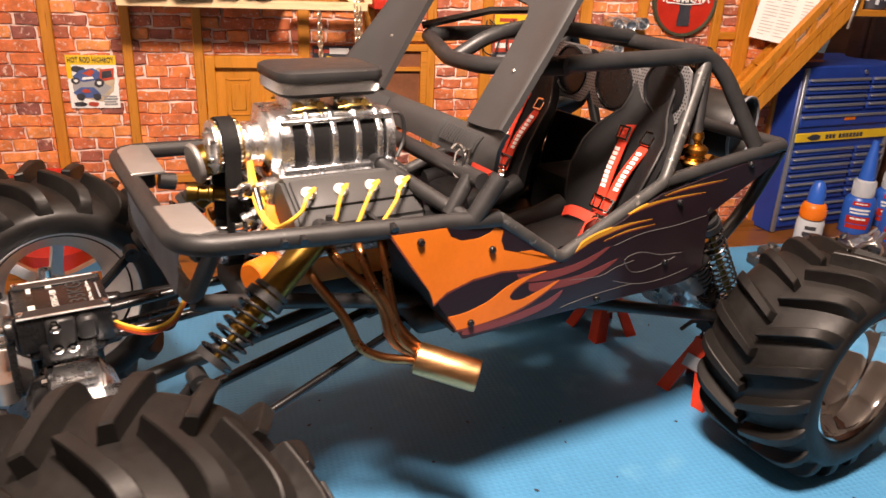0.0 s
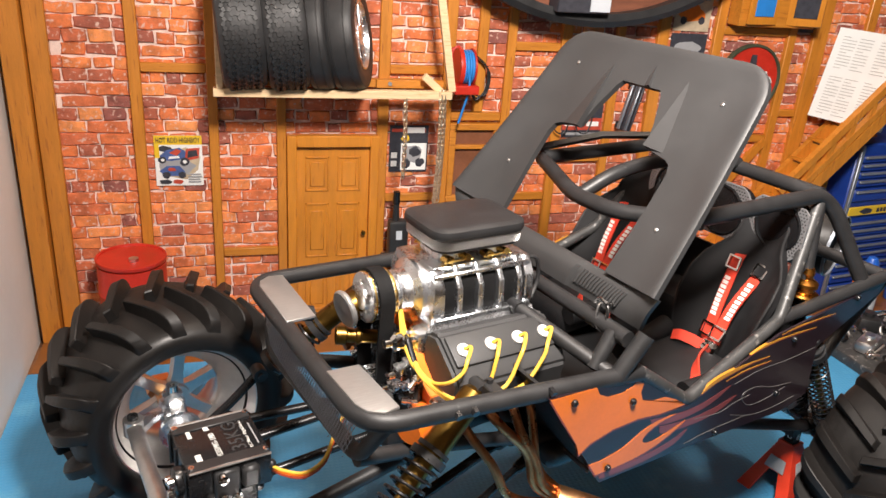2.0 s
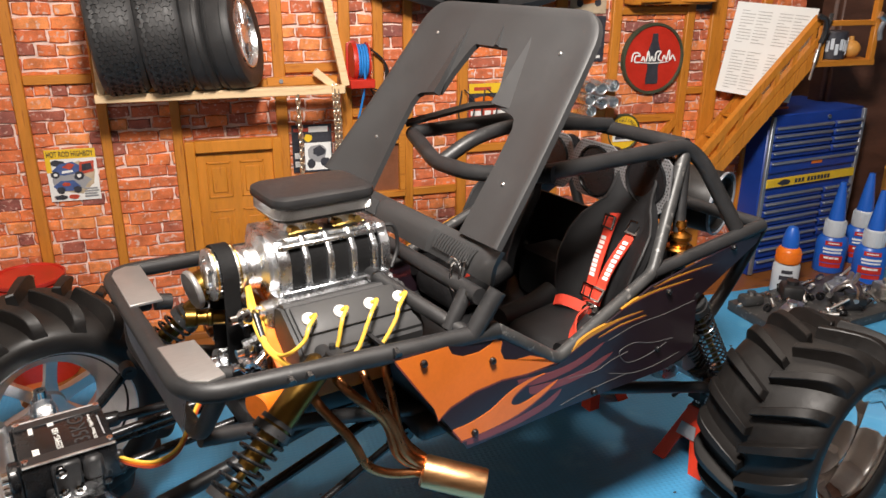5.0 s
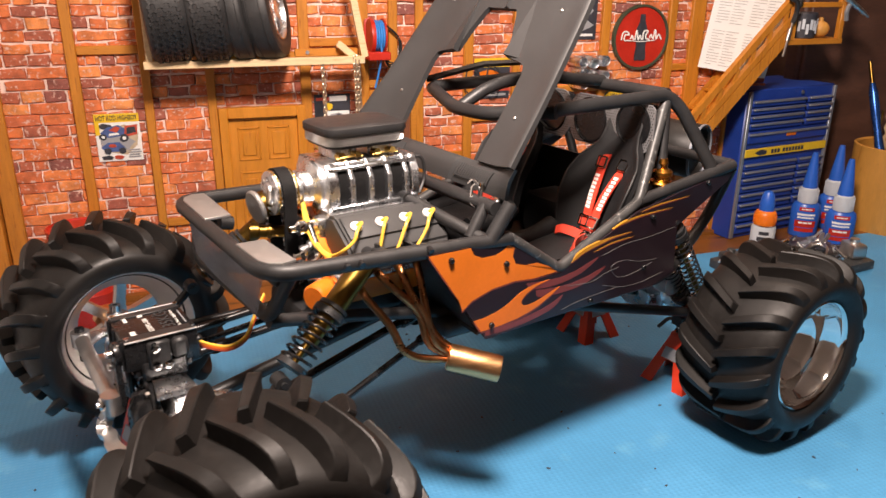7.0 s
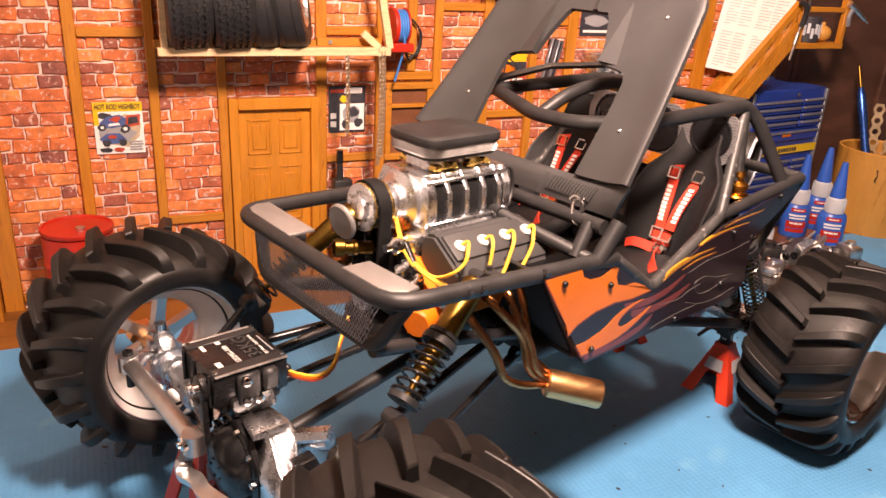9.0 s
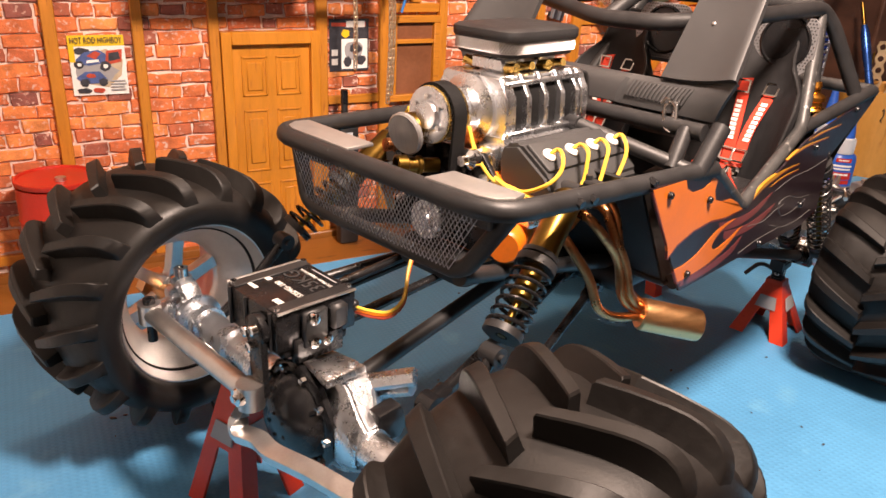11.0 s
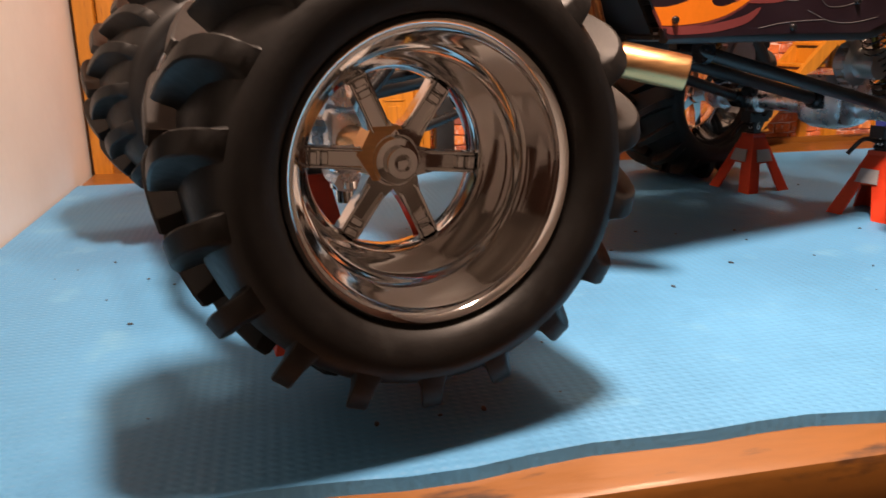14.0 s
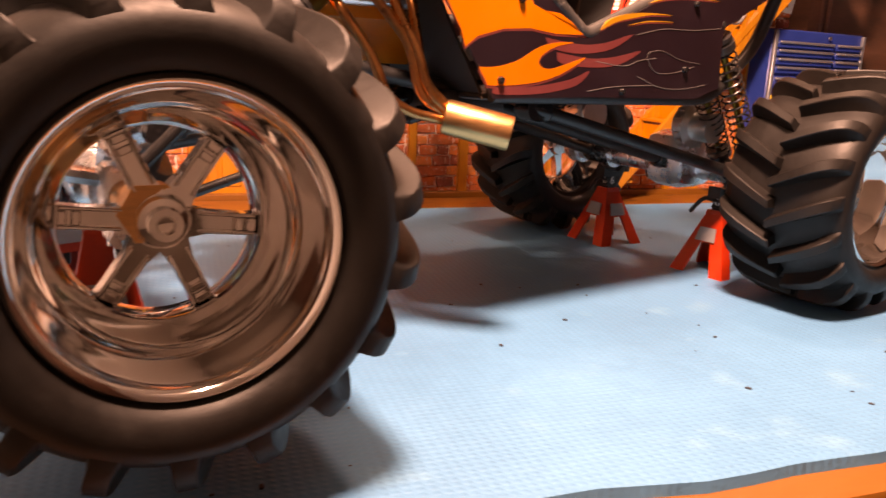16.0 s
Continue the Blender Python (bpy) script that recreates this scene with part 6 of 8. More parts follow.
for s in (-1, 1):
    # C-shaped hub carrier with king pins, then the knuckle and its arm
    bm = bmesh.new()
    bm_lathe(bm, [(0.0, 0.0), (0.0150, 0.0), (0.0155, 0.003), (0.0130, 0.006), (0.0115, 0.013), (0.0, 0.013)], along((AXLE_F, s * 0.108, AXLE_Z), (AXLE_F, s * 0.140, AXLE_Z)), 28)
    for dz in (-1, 1):
        bm_tube(bm, rounded([(AXLE_F, s * 0.116, AXLE_Z + dz * 0.008), (AXLE_F, s * 0.122, AXLE_Z + dz * 0.0185), (AXLE_F, s * 0.136, AXLE_Z + dz * 0.0185)], 0.006), 0.0072, 8, flat=0.65)
    part("hub_carrier", bm, M_CAST, axle, "bright cast hub carrier")
    bm = bmesh.new()
    bm_box(bm, (AXLE_F, s * 0.1340, AXLE_Z), (0.019, 0.014, 0.028), bevel=0.004, seg=2)
    bm_tube(bm, rounded([(AXLE_F - 0.004, s * 0.132, AXLE_Z + 0.006), (AXLE_F - 0.018, s * 0.124, AXLE_Z + 0.008), (-0.014, s * 0.1075, AXLE_Z + 0.009)], 0.01), 0.0062, 8, flat=0.6)
    part("knuckle", bm, M_CAST, axle, "bright machined steering knuckle")
    for dz in (-1, 1):
        bm = bmesh.new()
        z = AXLE_Z + dz * 0.0225
        bm_lathe(bm, [(0, 0.0042), (0.0022, 0.0042), (0.0022, 0.0058), (0.0044, 0.0058), (0.0046, 0.0), (0.0068, -0.001), (0.0068, -0.004), (0, -0.004)], pose(AXLE_F, s * 0.1300, z, 0 if dz > 0 else 180), 18)
        part("king_pin", bm, M_CHROME, axle)
    bm = bmesh.new()
    bm_cyl(bm, (AXLE_F, s * 0.140, AXLE_Z), (AXLE_F, s * 0.168, AXLE_Z), 0.0072, seg=20)
    bm_cyl(bm, (AXLE_F, s * 0.168, AXLE_Z), (AXLE_F, s * 0.178, AXLE_Z), 0.0120, seg=6)
    part("wheel_hex", bm, M_BRASS, axle, "bronze hexagon hub")
    bm = bmesh.new()
    bm_cyl(bm, (-0.014, s * 0.1075, AXLE_Z - 0.004), (-0.014, s * 0.1075, AXLE_Z + 0.020), 0.0030, seg=12)
    bm_lathe(bm, [(0, 0.0030), (0.0016, 0.0030), (0.0016, 0.0045), (0.0036, 0.0045), (0.0038, 0.0)], pose(-0.014, s * 0.1075, AXLE_Z + 0.0200), 14)
    part("link_bolt", bm, M_BLACK_GLOSS, axle)
    bm = bmesh.new()
    bm_lathe(bm, [(0.0, 0.0), (0.0046, 0.0), (0.0052, 0.002), (0.0052, 0.006), (0.0046, 0.008), (0.0, 0.008)], pose(-0.014, s * 0.1075, AXLE_Z + 0.0100), 18)
    part("ball_stud", bm, M_CHROME, axle)
# round drag link, then the kinked flat arm that runs on to the other knuckle
bm = bmesh.new()
bm_tube(bm, [(-0.014, 0.1060, 0.1235), (-0.0150, -0.0095, 0.1265)], 0.0056, 16)
bm_cyl(bm, (-0.014, 0.1075, 0.1175), (-0.014, 0.1075, 0.1300), 0.0070, seg=16)
bm_cyl(bm, (-0.0150, -0.0105, 0.1190), (-0.0150, -0.0105, 0.1325), 0.0072, seg=16)
part("drag_link", bm, M_ALU, axle, "round satin silver drag link")
bm = bmesh.new()
bm_lathe(bm, [(0, 0.0046), (0.0020, 0.0046), (0.0020, 0.0030), (0.0044, 0.0028), (0.0052, 0.0010), (0.0052, -0.003), (0, -0.003)], Matrix.Translation((-0.0205, -0.0100, 0.1265)) @ FX, 18)
part("ball_joint", bm, M_CHROME, axle)
bm = bmesh.new()
arm = rounded([(-0.0150, -0.0100, 0.1240), (-0.0210, -0.0070, 0.1120), (-0.0235, -0.0110, 0.1065), (-0.0205, -0.0270, 0.1100), (-0.0235, -0.0420, 0.1125), (-0.0185, -0.0690, 0.1150), (-0.0145, -0.1000, 0.1165), (-0.0140, -0.1090, 0.1165)], 0.006, 5)
bm_band(bm, arm, (0.95, 0.25, 0.2), 0.0090, 0.0050, (0.2, 0, 1))
bmesh.ops.bevel(bm, geom=[e for e in bm.edges if len(e.link_faces) == 2 and e.calc_face_angle() > 1.2], offset=0.0011, segments=2, affect="EDGES")
part("steering_arm", bm, M_ALU, axle, "kinked flat silver steering arm")

# servo lying on its side over the diff
SX, SY, SZ = 0.0195, 0.0030, 0.1600
bm = bmesh.new()
bm_box(bm, (SX, SY, SZ), (0.0485, 0.0470, 0.0220), bevel=0.0014, seg=2)
servo = part("servo", bm, M_BLACK_GLOSS, buggy, "black metal steering servo with white print")
for dz, h in ((0.0112, 0.0010),):
    for y0, y1 in ((-0.0205, -0.0120), (0.0190, 0.0262)):
        bm = bmesh.new()
        bm_box(bm, (SX, (y0 + y1) / 2, SZ + dz), (0.0470, y1 - y0, h), bevel=0.0004)
        part("case_step", bm, M_BLACK, servo)
for y in (-0.0212, 0.0272):
    bm = bmesh.new()
    bm_tube(bm, [(SX - 0.0235, y, SZ + 0.0112), (SX + 0.0235, y, SZ + 0.0112)], 0.0008, 6)
    part("case_edge", bm, M_ALU, servo, "rubbed bright edge")
for dx in (-0.0215, 0.0215):
    for dy in (-0.0205, 0.0205):
        bm = bmesh.new()
        bm_lathe(bm, [(0, 0.0012), (0.0008, 0.0012), (0.0008, 0.0022), (0.0017, 0.0022), (0.0018, 0.0)], pose(SX + dx, SY + dy, SZ + 0.0110), 12)
        part("case_screw", bm, M_CHROME, servo)
# flange towards the near side, with cap screws into the stand
bm = bmesh.new()
bm_box(bm, (SX - 0.003, SY - 0.0252, SZ - 0.0015), (0.0150, 0.0040, 0.0200), bevel=0.0012)
bm_box(bm, (SX + 0.0105, SY - 0.0262, SZ + 0.0015), (0.0105, 0.0070, 0.0140), bevel=0.0020)
part("servo_flange", bm, M_BLACK, servo)
for dx, dz in ((-0.0060, 0.0055), (-0.0060, -0.0075), (0.0015, -0.0080)):
    bm = bmesh.new()
    p = Vector((SX + dx, SY - 0.0270, SZ + dz))
    bm_lathe(bm, [(0.0030, 0.0), (0.0030, 0.0036), (0.0016, 0.0040), (0.0014, 0.0024), (0, 0.0024)], along(p, p + Vector((0, -1, 0))), 14)
    part("cap_screw", bm, M_CHROME, servo)
bm = bmesh.new()
bm_box(bm, (SX + 0.000, SY - 0.0230, 0.1470), (0.0300, 0.0060, 0.0140), bevel=0.0015)
bm_box(bm, (SX, SY - 0.004, 0.1460), (0.0400, 0.0360, 0.0060), bevel=0.0015)
part("servo_stand", bm, M_BLACK_GLOSS, servo)
bm = bmesh.new()
bm_cyl(bm, (SX - 0.016, SY + 0.010, 0.117), (SX - 0.016, SY + 0.010, 0.146), 0.0042, seg=10)
part("stand_post", bm, M_BLACK_GLOSS, servo)
bm = bmesh.new()
bm_cyl(bm, (SX + 0.016, SY + 0.010, 0.117), (SX + 0.016, SY + 0.010, 0.146), 0.0042, seg=10)
part("stand_post", bm, M_BLACK_GLOSS, servo)
# front face: horn with its clamp screws, arm down to the drag link
bm = bmesh.new()
bm_lathe(bm, [(0, 0.0), (0.0082, 0.0), (0.0088, 0.0015), (0.0088, 0.0050), (0.0070, 0.0062), (0, 0.0062)], face_forward(SX - 0.0243, SY - 0.0115, SZ - 0.0005), 24)
bm_prism(bm, [(-0.0075, 0.004), (0.0075, 0.004), (0.0048, -0.036), (-0.0048, -0.036)], 0.0042, Matrix(((0, 0, -1, SX - 0.0262), (1, 0.08, 0, SY - 0.0115), (0, 1, 0, SZ), (0, 0, 0, 1))), 0.0010)
part("servo_arm", bm, M_BLACK_GLOSS, servo, "gloss black servo arm")
for dy, dz in ((-0.0035, 0.0020), (0.0035, -0.0012), (0.0, -0.0085)):
    bm = bmesh.new()
    bm_lathe(bm, [(0.0028, 0.0), (0.0028, 0.0036), (0.0015, 0.0040), (0.0013, 0.0024), (0, 0.0024)], face_forward(SX - 0.0300, SY - 0.0115 + dy, SZ + dz), 14)
    part("clamp_screw", bm, M_CHROME, servo)
for dy in (-0.0190, 0.0040, 0.0195):
    bm = bmesh.new()
    bm_tube(bm, [(SX - 0.0248, SY + dy, SZ - 0.0105), (SX - 0.0248, SY + dy, SZ + 0.0105)], 0.0010, 6)
    part("case_rib", bm, M_BLACK, servo)
# printing on the upper face, read from the rear end
top = Matrix(((0, -1, 0, SX), (1, 0, 0, SY), (0, 0, 1, SZ + 0.0112), (0, 0, 0, 1)))
part("print_line", bm_letters("DC Motor  Digital Servo", 0.0028, top @ pose(0.0, -0.0155, 0.0), 0.0001), M_WHITE, servo)
part("print_line", bm_letters("DS35MG-180", 0.0048, top @ pose(-0.0045, 0.0030, 0.0), 0.0001), M_WHITE, servo)
part("print_line", bm_letters("35KG", 0.0125, top @ pose(0.001, -0.0090, 0.0), 0.0001), M_DARKPRINT, servo)
for x0, y0, x1, y1, ma in ((0.0125, 0.0030, 0.0190, 0.0062, M_WHITE), (-0.0195, 0.0135, -0.0080, 0.0170, M_WHITE), (0.0085, 0.0140, 0.0160, 0.0165, M_WHITE), (-0.012, -0.0205, 0.010, -0.0197, M_GREYPRINT)):
    bm = bmesh.new()
    n = 1 if y1 - y0 < 0.001 else 5
    for k in range(n):
        w = (x1 - x0) / n
        bm_prism(bm, rect(x0 + k * w, y0, x0 + (k + (1 if n == 1 else 0.72)) * w, y1), 0.0002, top)
    tagged(part("print_bar", bm, ma, servo), kind="stuff")
for k, (dz, ma) in enumerate(((0.0016, M_YELLOW), (0, M_ORANGE), (-0.0016, M_INK_RED))):
    bm = bmesh.new()
    bm_tube(bm, spline([(0.0420, -0.019 + 0.0012 * k, 0.1600 + dz), (0.050, -0.023, 0.1555 + dz), (0.062, -0.026, 0.1520 + dz), (0.076, -0.022, 0.1540 + dz), (0.087, -0.013, 0.1640 + dz), (0.098, -0.006, 0.1760 + dz)], 6), 0.0010, 7)
    part("servo_wire", bm, ma, servo, "coloured servo wire")
bm = bmesh.new()
bm_box(bm, (0.0440, -0.0185, 0.1605), (0.005, 0.0050, 0.0060), bevel=0.0012)
part("wire_grommet", bm, M_BLACK, servo)

# links under the chassis
for pts, r, ma in (([(0.030, 0.032, 0.142), (0.195, 0.030, 0.158)], 0.0030, M_BLACK_GLOSS), ([(0.034, -0.004, 0.142), (0.195, -0.004, 0.157)], 0.0030, M_BLACK_GLOSS),
                   ([(0.046, -0.078, 0.128), (0.205, -0.040, 0.146)], 0.0034, M_BLACK_GLOSS), ([(0.046, 0.078, 0.128), (0.205, 0.040, 0.146)], 0.0034, M_BLACK_GLOSS),
                   ([(0.030, -0.100, 0.094), (0.212, -0.056, 0.136)], 0.0026, M_BLACK_GLOSS), ([(0.030, 0.100, 0.094), (0.212, 0.056, 0.136)], 0.0026, M_BLACK_GLOSS),
                   ([(0.030, -0.02, 0.112), (0.230, 0.0, 0.140)], 0.0052, M_BLACK), ([(0.500, -0.012, 0.092), (0.300, 0.0, 0.140)], 0.0052, M_BLACK),
                   ([(0.508, -0.082, 0.088), (0.300, -0.056, 0.140)], 0.0048, M_BLACK), ([(0.508, 0.082, 0.088), (0.300, 0.056, 0.140)], 0.0048, M_BLACK)):
    bm = bmesh.new()
    bm_tube(bm, pts, r, 12)
    link = part("suspension_link", bm, ma, buggy, "gloss black suspension link")
    for p, q in (pts, pts[::-1]):
        p, q = Vector(p), Vector(q)
        d = (q - p).normalized()
        bm = bmesh.new()
        bm_lathe(bm, [(0, 0), (r * 1.55, 0.0005), (r * 1.65, 0.004), (r * 1.55, 0.016), (r * 1.25, 0.0175), (0, 0.0175)], along(p - d * 0.003, q), 12)
        bm_cyl(bm, p - Vector((0, r * 1.5, 0)), p + Vector((0, r * 1.5, 0)), r * 1.9, seg=16)
        part("rod_end", bm, M_BLACK_GLOSS, link)
# orange motor can low beside the engine
bm = bmesh.new()
bm_lathe(bm, [(0, 0), (0.0085, 0), (0.0098, 0.0015), (0.0098, 0.0125), (0.0085, 0.014), (0.0085, 0.017), (0.0095, 0.018), (0.0095, 0.032), (0, 0.033)], along((0.1130, -0.0600, 0.1895), (0.140, -0.046, 0.1905)), 24)
part("ignition_coil", bm, M_ORANGE, buggy, "orange ignition canister")
bm = bmesh.new()
bm_box(bm, (0.160, 0, 0.160), (0.09, 0.06, 0.02), bevel=0.006, seg=2)
part("oil_pan", bm, M_BLACK, buggy)

# rear axle
bm = bmesh.new()
bm_cyl(bm, (AXLE_R, -0.130, AXLE_ZR), (AXLE_R, 0.130, AXLE_ZR), 0.0098, seg=20)
for y in (-0.122, -0.078, 0.066, 0.110):
    bm_cyl(bm, (AXLE_R, y, AXLE_ZR), (AXLE_R, y + 0.012, AXLE_ZR), 0.0132, seg=20)
rear_axle = part("rear_axle", bm, M_CAST, buggy, "silver cast rear axle")
bm = bmesh.new()
bm_box(bm, (AXLE_R - 0.002, -0.012, AXLE_ZR + 0.006), (0.050, 0.050, 0.050), bevel=0.014, seg=2)
part("diff_housing", bm, M_CAST, rear_axle)
for s in (-1, 1):
    bm = bmesh.new()
    bm_lathe(bm, [(0, 0), (0.015, 0), (0.015, 0.004), (0.0185, 0.005), (0.0185, 0.012), (0.012, 0.014), (0.012, 0.030), (0, 0.031)], along((0.470, s * 0.050, 0.128), (0.470, s * 0.090, 0.126)), 22)
    gear = part("gear_case", bm, M_ALU, buggy, "silver gear case")
    for k in range(18):
        a = TAU * k / 18
        bm = bmesh.new()
        bm_box(bm, (0.470 + 0.0192 * math.cos(a), s * 0.0585, 0.1275 + 0.0192 * math.sin(a)), (0.0026, 0.0062, 0.0026), Matrix.Rotation(-a, 4, "Y"))
        part("gear_tooth", bm, M_ALU, gear)
bm = bmesh.new()
bm_box(bm, (0.44, 0, 0.175), (0.09, 0.12, 0.045), bevel=0.01, seg=2)
part("gearbox", bm, M_BLACK, buggy)

# wire clip on the hoop, cylinders on the rear deck
bm = bmesh.new()
bm_box(bm, (0.1500, -0.0905, 0.2230), (0.0085, 0.016, 0.0090), bevel=0.0012)
bm_cyl(bm, (0.1500, -0.0840, 0.2250), (0.1500, -0.0840, 0.2300), 0.0020, seg=8)
part("wire_clip", bm, M_BLACK, buggy)
for s in (-1, 1):
    bm = bmesh.new()
    bm_lathe(bm, [(0, 0), (0.0055, 0), (0.0055, 0.006), (0.0100, 0.007), (0.0108, 0.0085), (0.0100, 0.010), (0.0070, 0.011), (0.0070, 0.014), (0.0086, 0.015), (0.0086, 0.018), (0.0060, 0.020), (0.0040, 0.021), (0.0040, 0.024), (0.0046, 0.025), (0.0036, 0.029), (0, 0.0295)], pose(0.4260, s * 0.0880, 0.2250), 24)
    part("reservoir_cap", bm, M_AMBER, buggy, "gold shock reservoir cap")

# engine front: timing cover, bolts and hose stubs
bm = bmesh.new()
bm_prism(bm, [(-0.046, 0.172), (0.046, 0.172), (0.046, 0.212), (0.028, 0.232), (-0.028, 0.232), (-0.046, 0.212)], 0.0035, Matrix(((0, 0, 1, 0.1262), (1, 0, 0, 0), (0, 1, 0, 0), (0, 0, 0, 1))), 0.001)
part("timing_cover", bm, M_BLACK_GLOSS, engine, "dark timing cover")
rnd = random.Random(4)
for k in range(16):
    y, z = -0.044 + 0.0125 * (k % 8), (0.218, 0.196)[k // 8] + rnd.uniform(-0.008, 0.008)
    if abs(y) < 0.019:
        continue
    bm = bmesh.new()
    r, n = rnd.uniform(0.0025, 0.0055), rnd.choice((6, 14, 18))
    p = Vector((0.1268, y, z))
    q = p + Vector((-rnd.uniform(0.005, 0.013), rnd.uniform(-0.004, 0.004), rnd.uniform(-0.005, 0.003)))
    bm_lathe(bm, [(0, 0), (r, 0), (r, 0.003), (r * 0.6, 0.0035), (r * 0.6, 0.006), (r * 0.85, 0.0065), (r * 0.85, 0.0095), (0, 0.010)], along(p, q), n)
    part("fitting", bm, (M_CHROME, M_CAST, M_CAST, M_COPPER)[k % 4], engine)

# ---- jack stands ----
def jack_stand(m, top, label="bright red steel axle stand with splayed legs under the axle", high=None):
    j = group_of("jack_stand", label, "jack stand", m, "axle stands")
    tall, high = bool(high), high or top * 0.68
    # four pressed sides with an arch between the feet, leaning in to the collar
    side = [(-0.0262, 0.0), (-0.0135, 0.0), (-0.0048, 0.52), (0.0048, 0.52), (0.0135, 0.0), (0.0262, 0.0), (0.0078, 1.0), (-0.0078, 1.0)]
    for k in range(4):
        bm = bmesh.new()
        out, inn = [], []
        for u, f in side:
            reach = 0.0262 + (0.0078 - 0.0262) * f
            out.append(bm.verts.new((u, -reach, high * f)))
            inn.append(bm.verts.new((u * 0.95, -reach + 0.0016, high * f)))
        bm.faces.new(out), bm.faces.new(inn[::-1])
        for i in range(len(side)):
            bm.faces.new((out[i], out[(i + 1) % len(side)], inn[(i + 1) % len(side)], inn[i]))
        part("side_plate", bm, M_STAND, j, m=pose(0, 0, 0, 0, 0, 90 * k))
    bm = bmesh.new()
    bm_lathe(bm, [(0.0108, high - 0.004), (0.0114, high), (0.0106, high + 0.003), (0.0076, high + 0.003), (0.0076, high - 0.004)], pose(0, 0, 0, 0, 0, 45), 4, closed=True)
    part("collar", bm, M_STAND, j)
    bm = bmesh.new()
    bm_box(bm, (0, 0, (top + 0.030) / 2), (0.0100, 0.0100, top - 0.034), bevel=0.001)
    for k in range(0 if tall else 4):
        bm_box(bm, (-0.0054, 0, high + 0.006 + 0.005 * k), (0.0022, 0.009, 0.0022), Matrix.Rotation(0.6, 4, "Y"))
    bm_prism(bm, [(-0.012, -0.006), (0.012, -0.006), (0.012, 0.004), (0.007, -0.001), (-0.007, -0.001), (-0.012, 0.004)], 0.012, Matrix(((1, 0, 0, 0), (0, 0, 1, -0.006), (0, 1, 0, top - 0.004), (0, 0, 0, 1))))
    part("saddle_post", bm, M_BLACK, j)
    for turn in (0, 270):
        spin = pose(0, 0, 0, 0, 0, turn)
        if not tall:
            part("number", bm_letters("6", 0.0110, spin @ pose(0, -0.0051, high + 0.010, 90), 0.0003), M_WHITE, j)
        bm = bmesh.new()
        bm_prism(bm, [(-0.0095, -0.006), (0.0095, -0.006), (0.0075, 0.006), (-0.0075, 0.006)], 0.0010, spin @ pose(0, -0.0152, high * 0.66, 90 - 18))
        part("label_plate", bm, M_GREYPRINT, j, "dark grey printed label")
    bm = bmesh.new()
    bm_tube(bm, rounded([(0.004, 0.004, high + 0.008), (0.005, 0.020, high + 0.012), (0.004, 0.032, high - 0.004)], 0.008), 0.0020, 8)
    part("ratchet_lever", bm, M_BLACK, j)
    return j


first = jack_stand(BUGGY @ pose(AXLE_F, 0.062, 0, 0, 0, 12), 0.0980, high=0.0830)
copy_thing(first, BUGGY @ pose(AXLE_F, -0.082, 0, 0, 0, -10))
for x, y, turn in ((AXLE_R, -0.0600, 3), (AXLE_R, 0.0720, -4)):
    jack_stand(BUGGY @ pose(x, y, 0, 0, 0, turn), 0.0755)

# ---- shelf with four tyres ----
shelf = group_of("wall_shelf", "raw pine shelf with square posts and struts on the brick wall", "shelf", pose(0, 0, 0))
for nm, c, s, ma in (("plank", (0.0235, 0.8335, 0.3005), (0.247, 0.011, 0.0085), M_PALE), ("plank", (0.0235, 0.896, 0.3012), (0.245, 0.014, 0.0085), M_TIMBER_H),
                     ("post", (-0.0935, 0.8315, 0.378), (0.0070, 0.0070, 0.147), M_PALE), ("cleat", (0.105, 0.851, 0.3085), (0.075, 0.006, 0.009), M_TIMBER_H)):
    bm = bmesh.new()
    bm_box(bm, c, s, bevel=0.0007)
    part(nm, bm, ma, shelf)
bm = bmesh.new()
bm_band(bm, [(0.1500, 0.8430, 0.3030), (0.1215, 0.8430, 0.4550)], (1, 0, 0), 0.0080, 0.0070, (0, -1, 0))
part("brace", bm, M_PALE, shelf)
bm = bmesh.new()
bm_box(bm, (0.1265, 0.838, 0.3115), (0.026, 0.007, 0.008), Matrix.Rotation(0.7, 4, "Y"), bevel=0.0008)
part("strut", bm, M_PALE, shelf)
bm = bmesh.new()
bm_cyl(bm, (0.082, 0.8482, 0.3090), (0.082, 0.8465, 0.3090), 0.0022, seg=12)
part("screw", bm, M_GREY_STEEL, shelf)


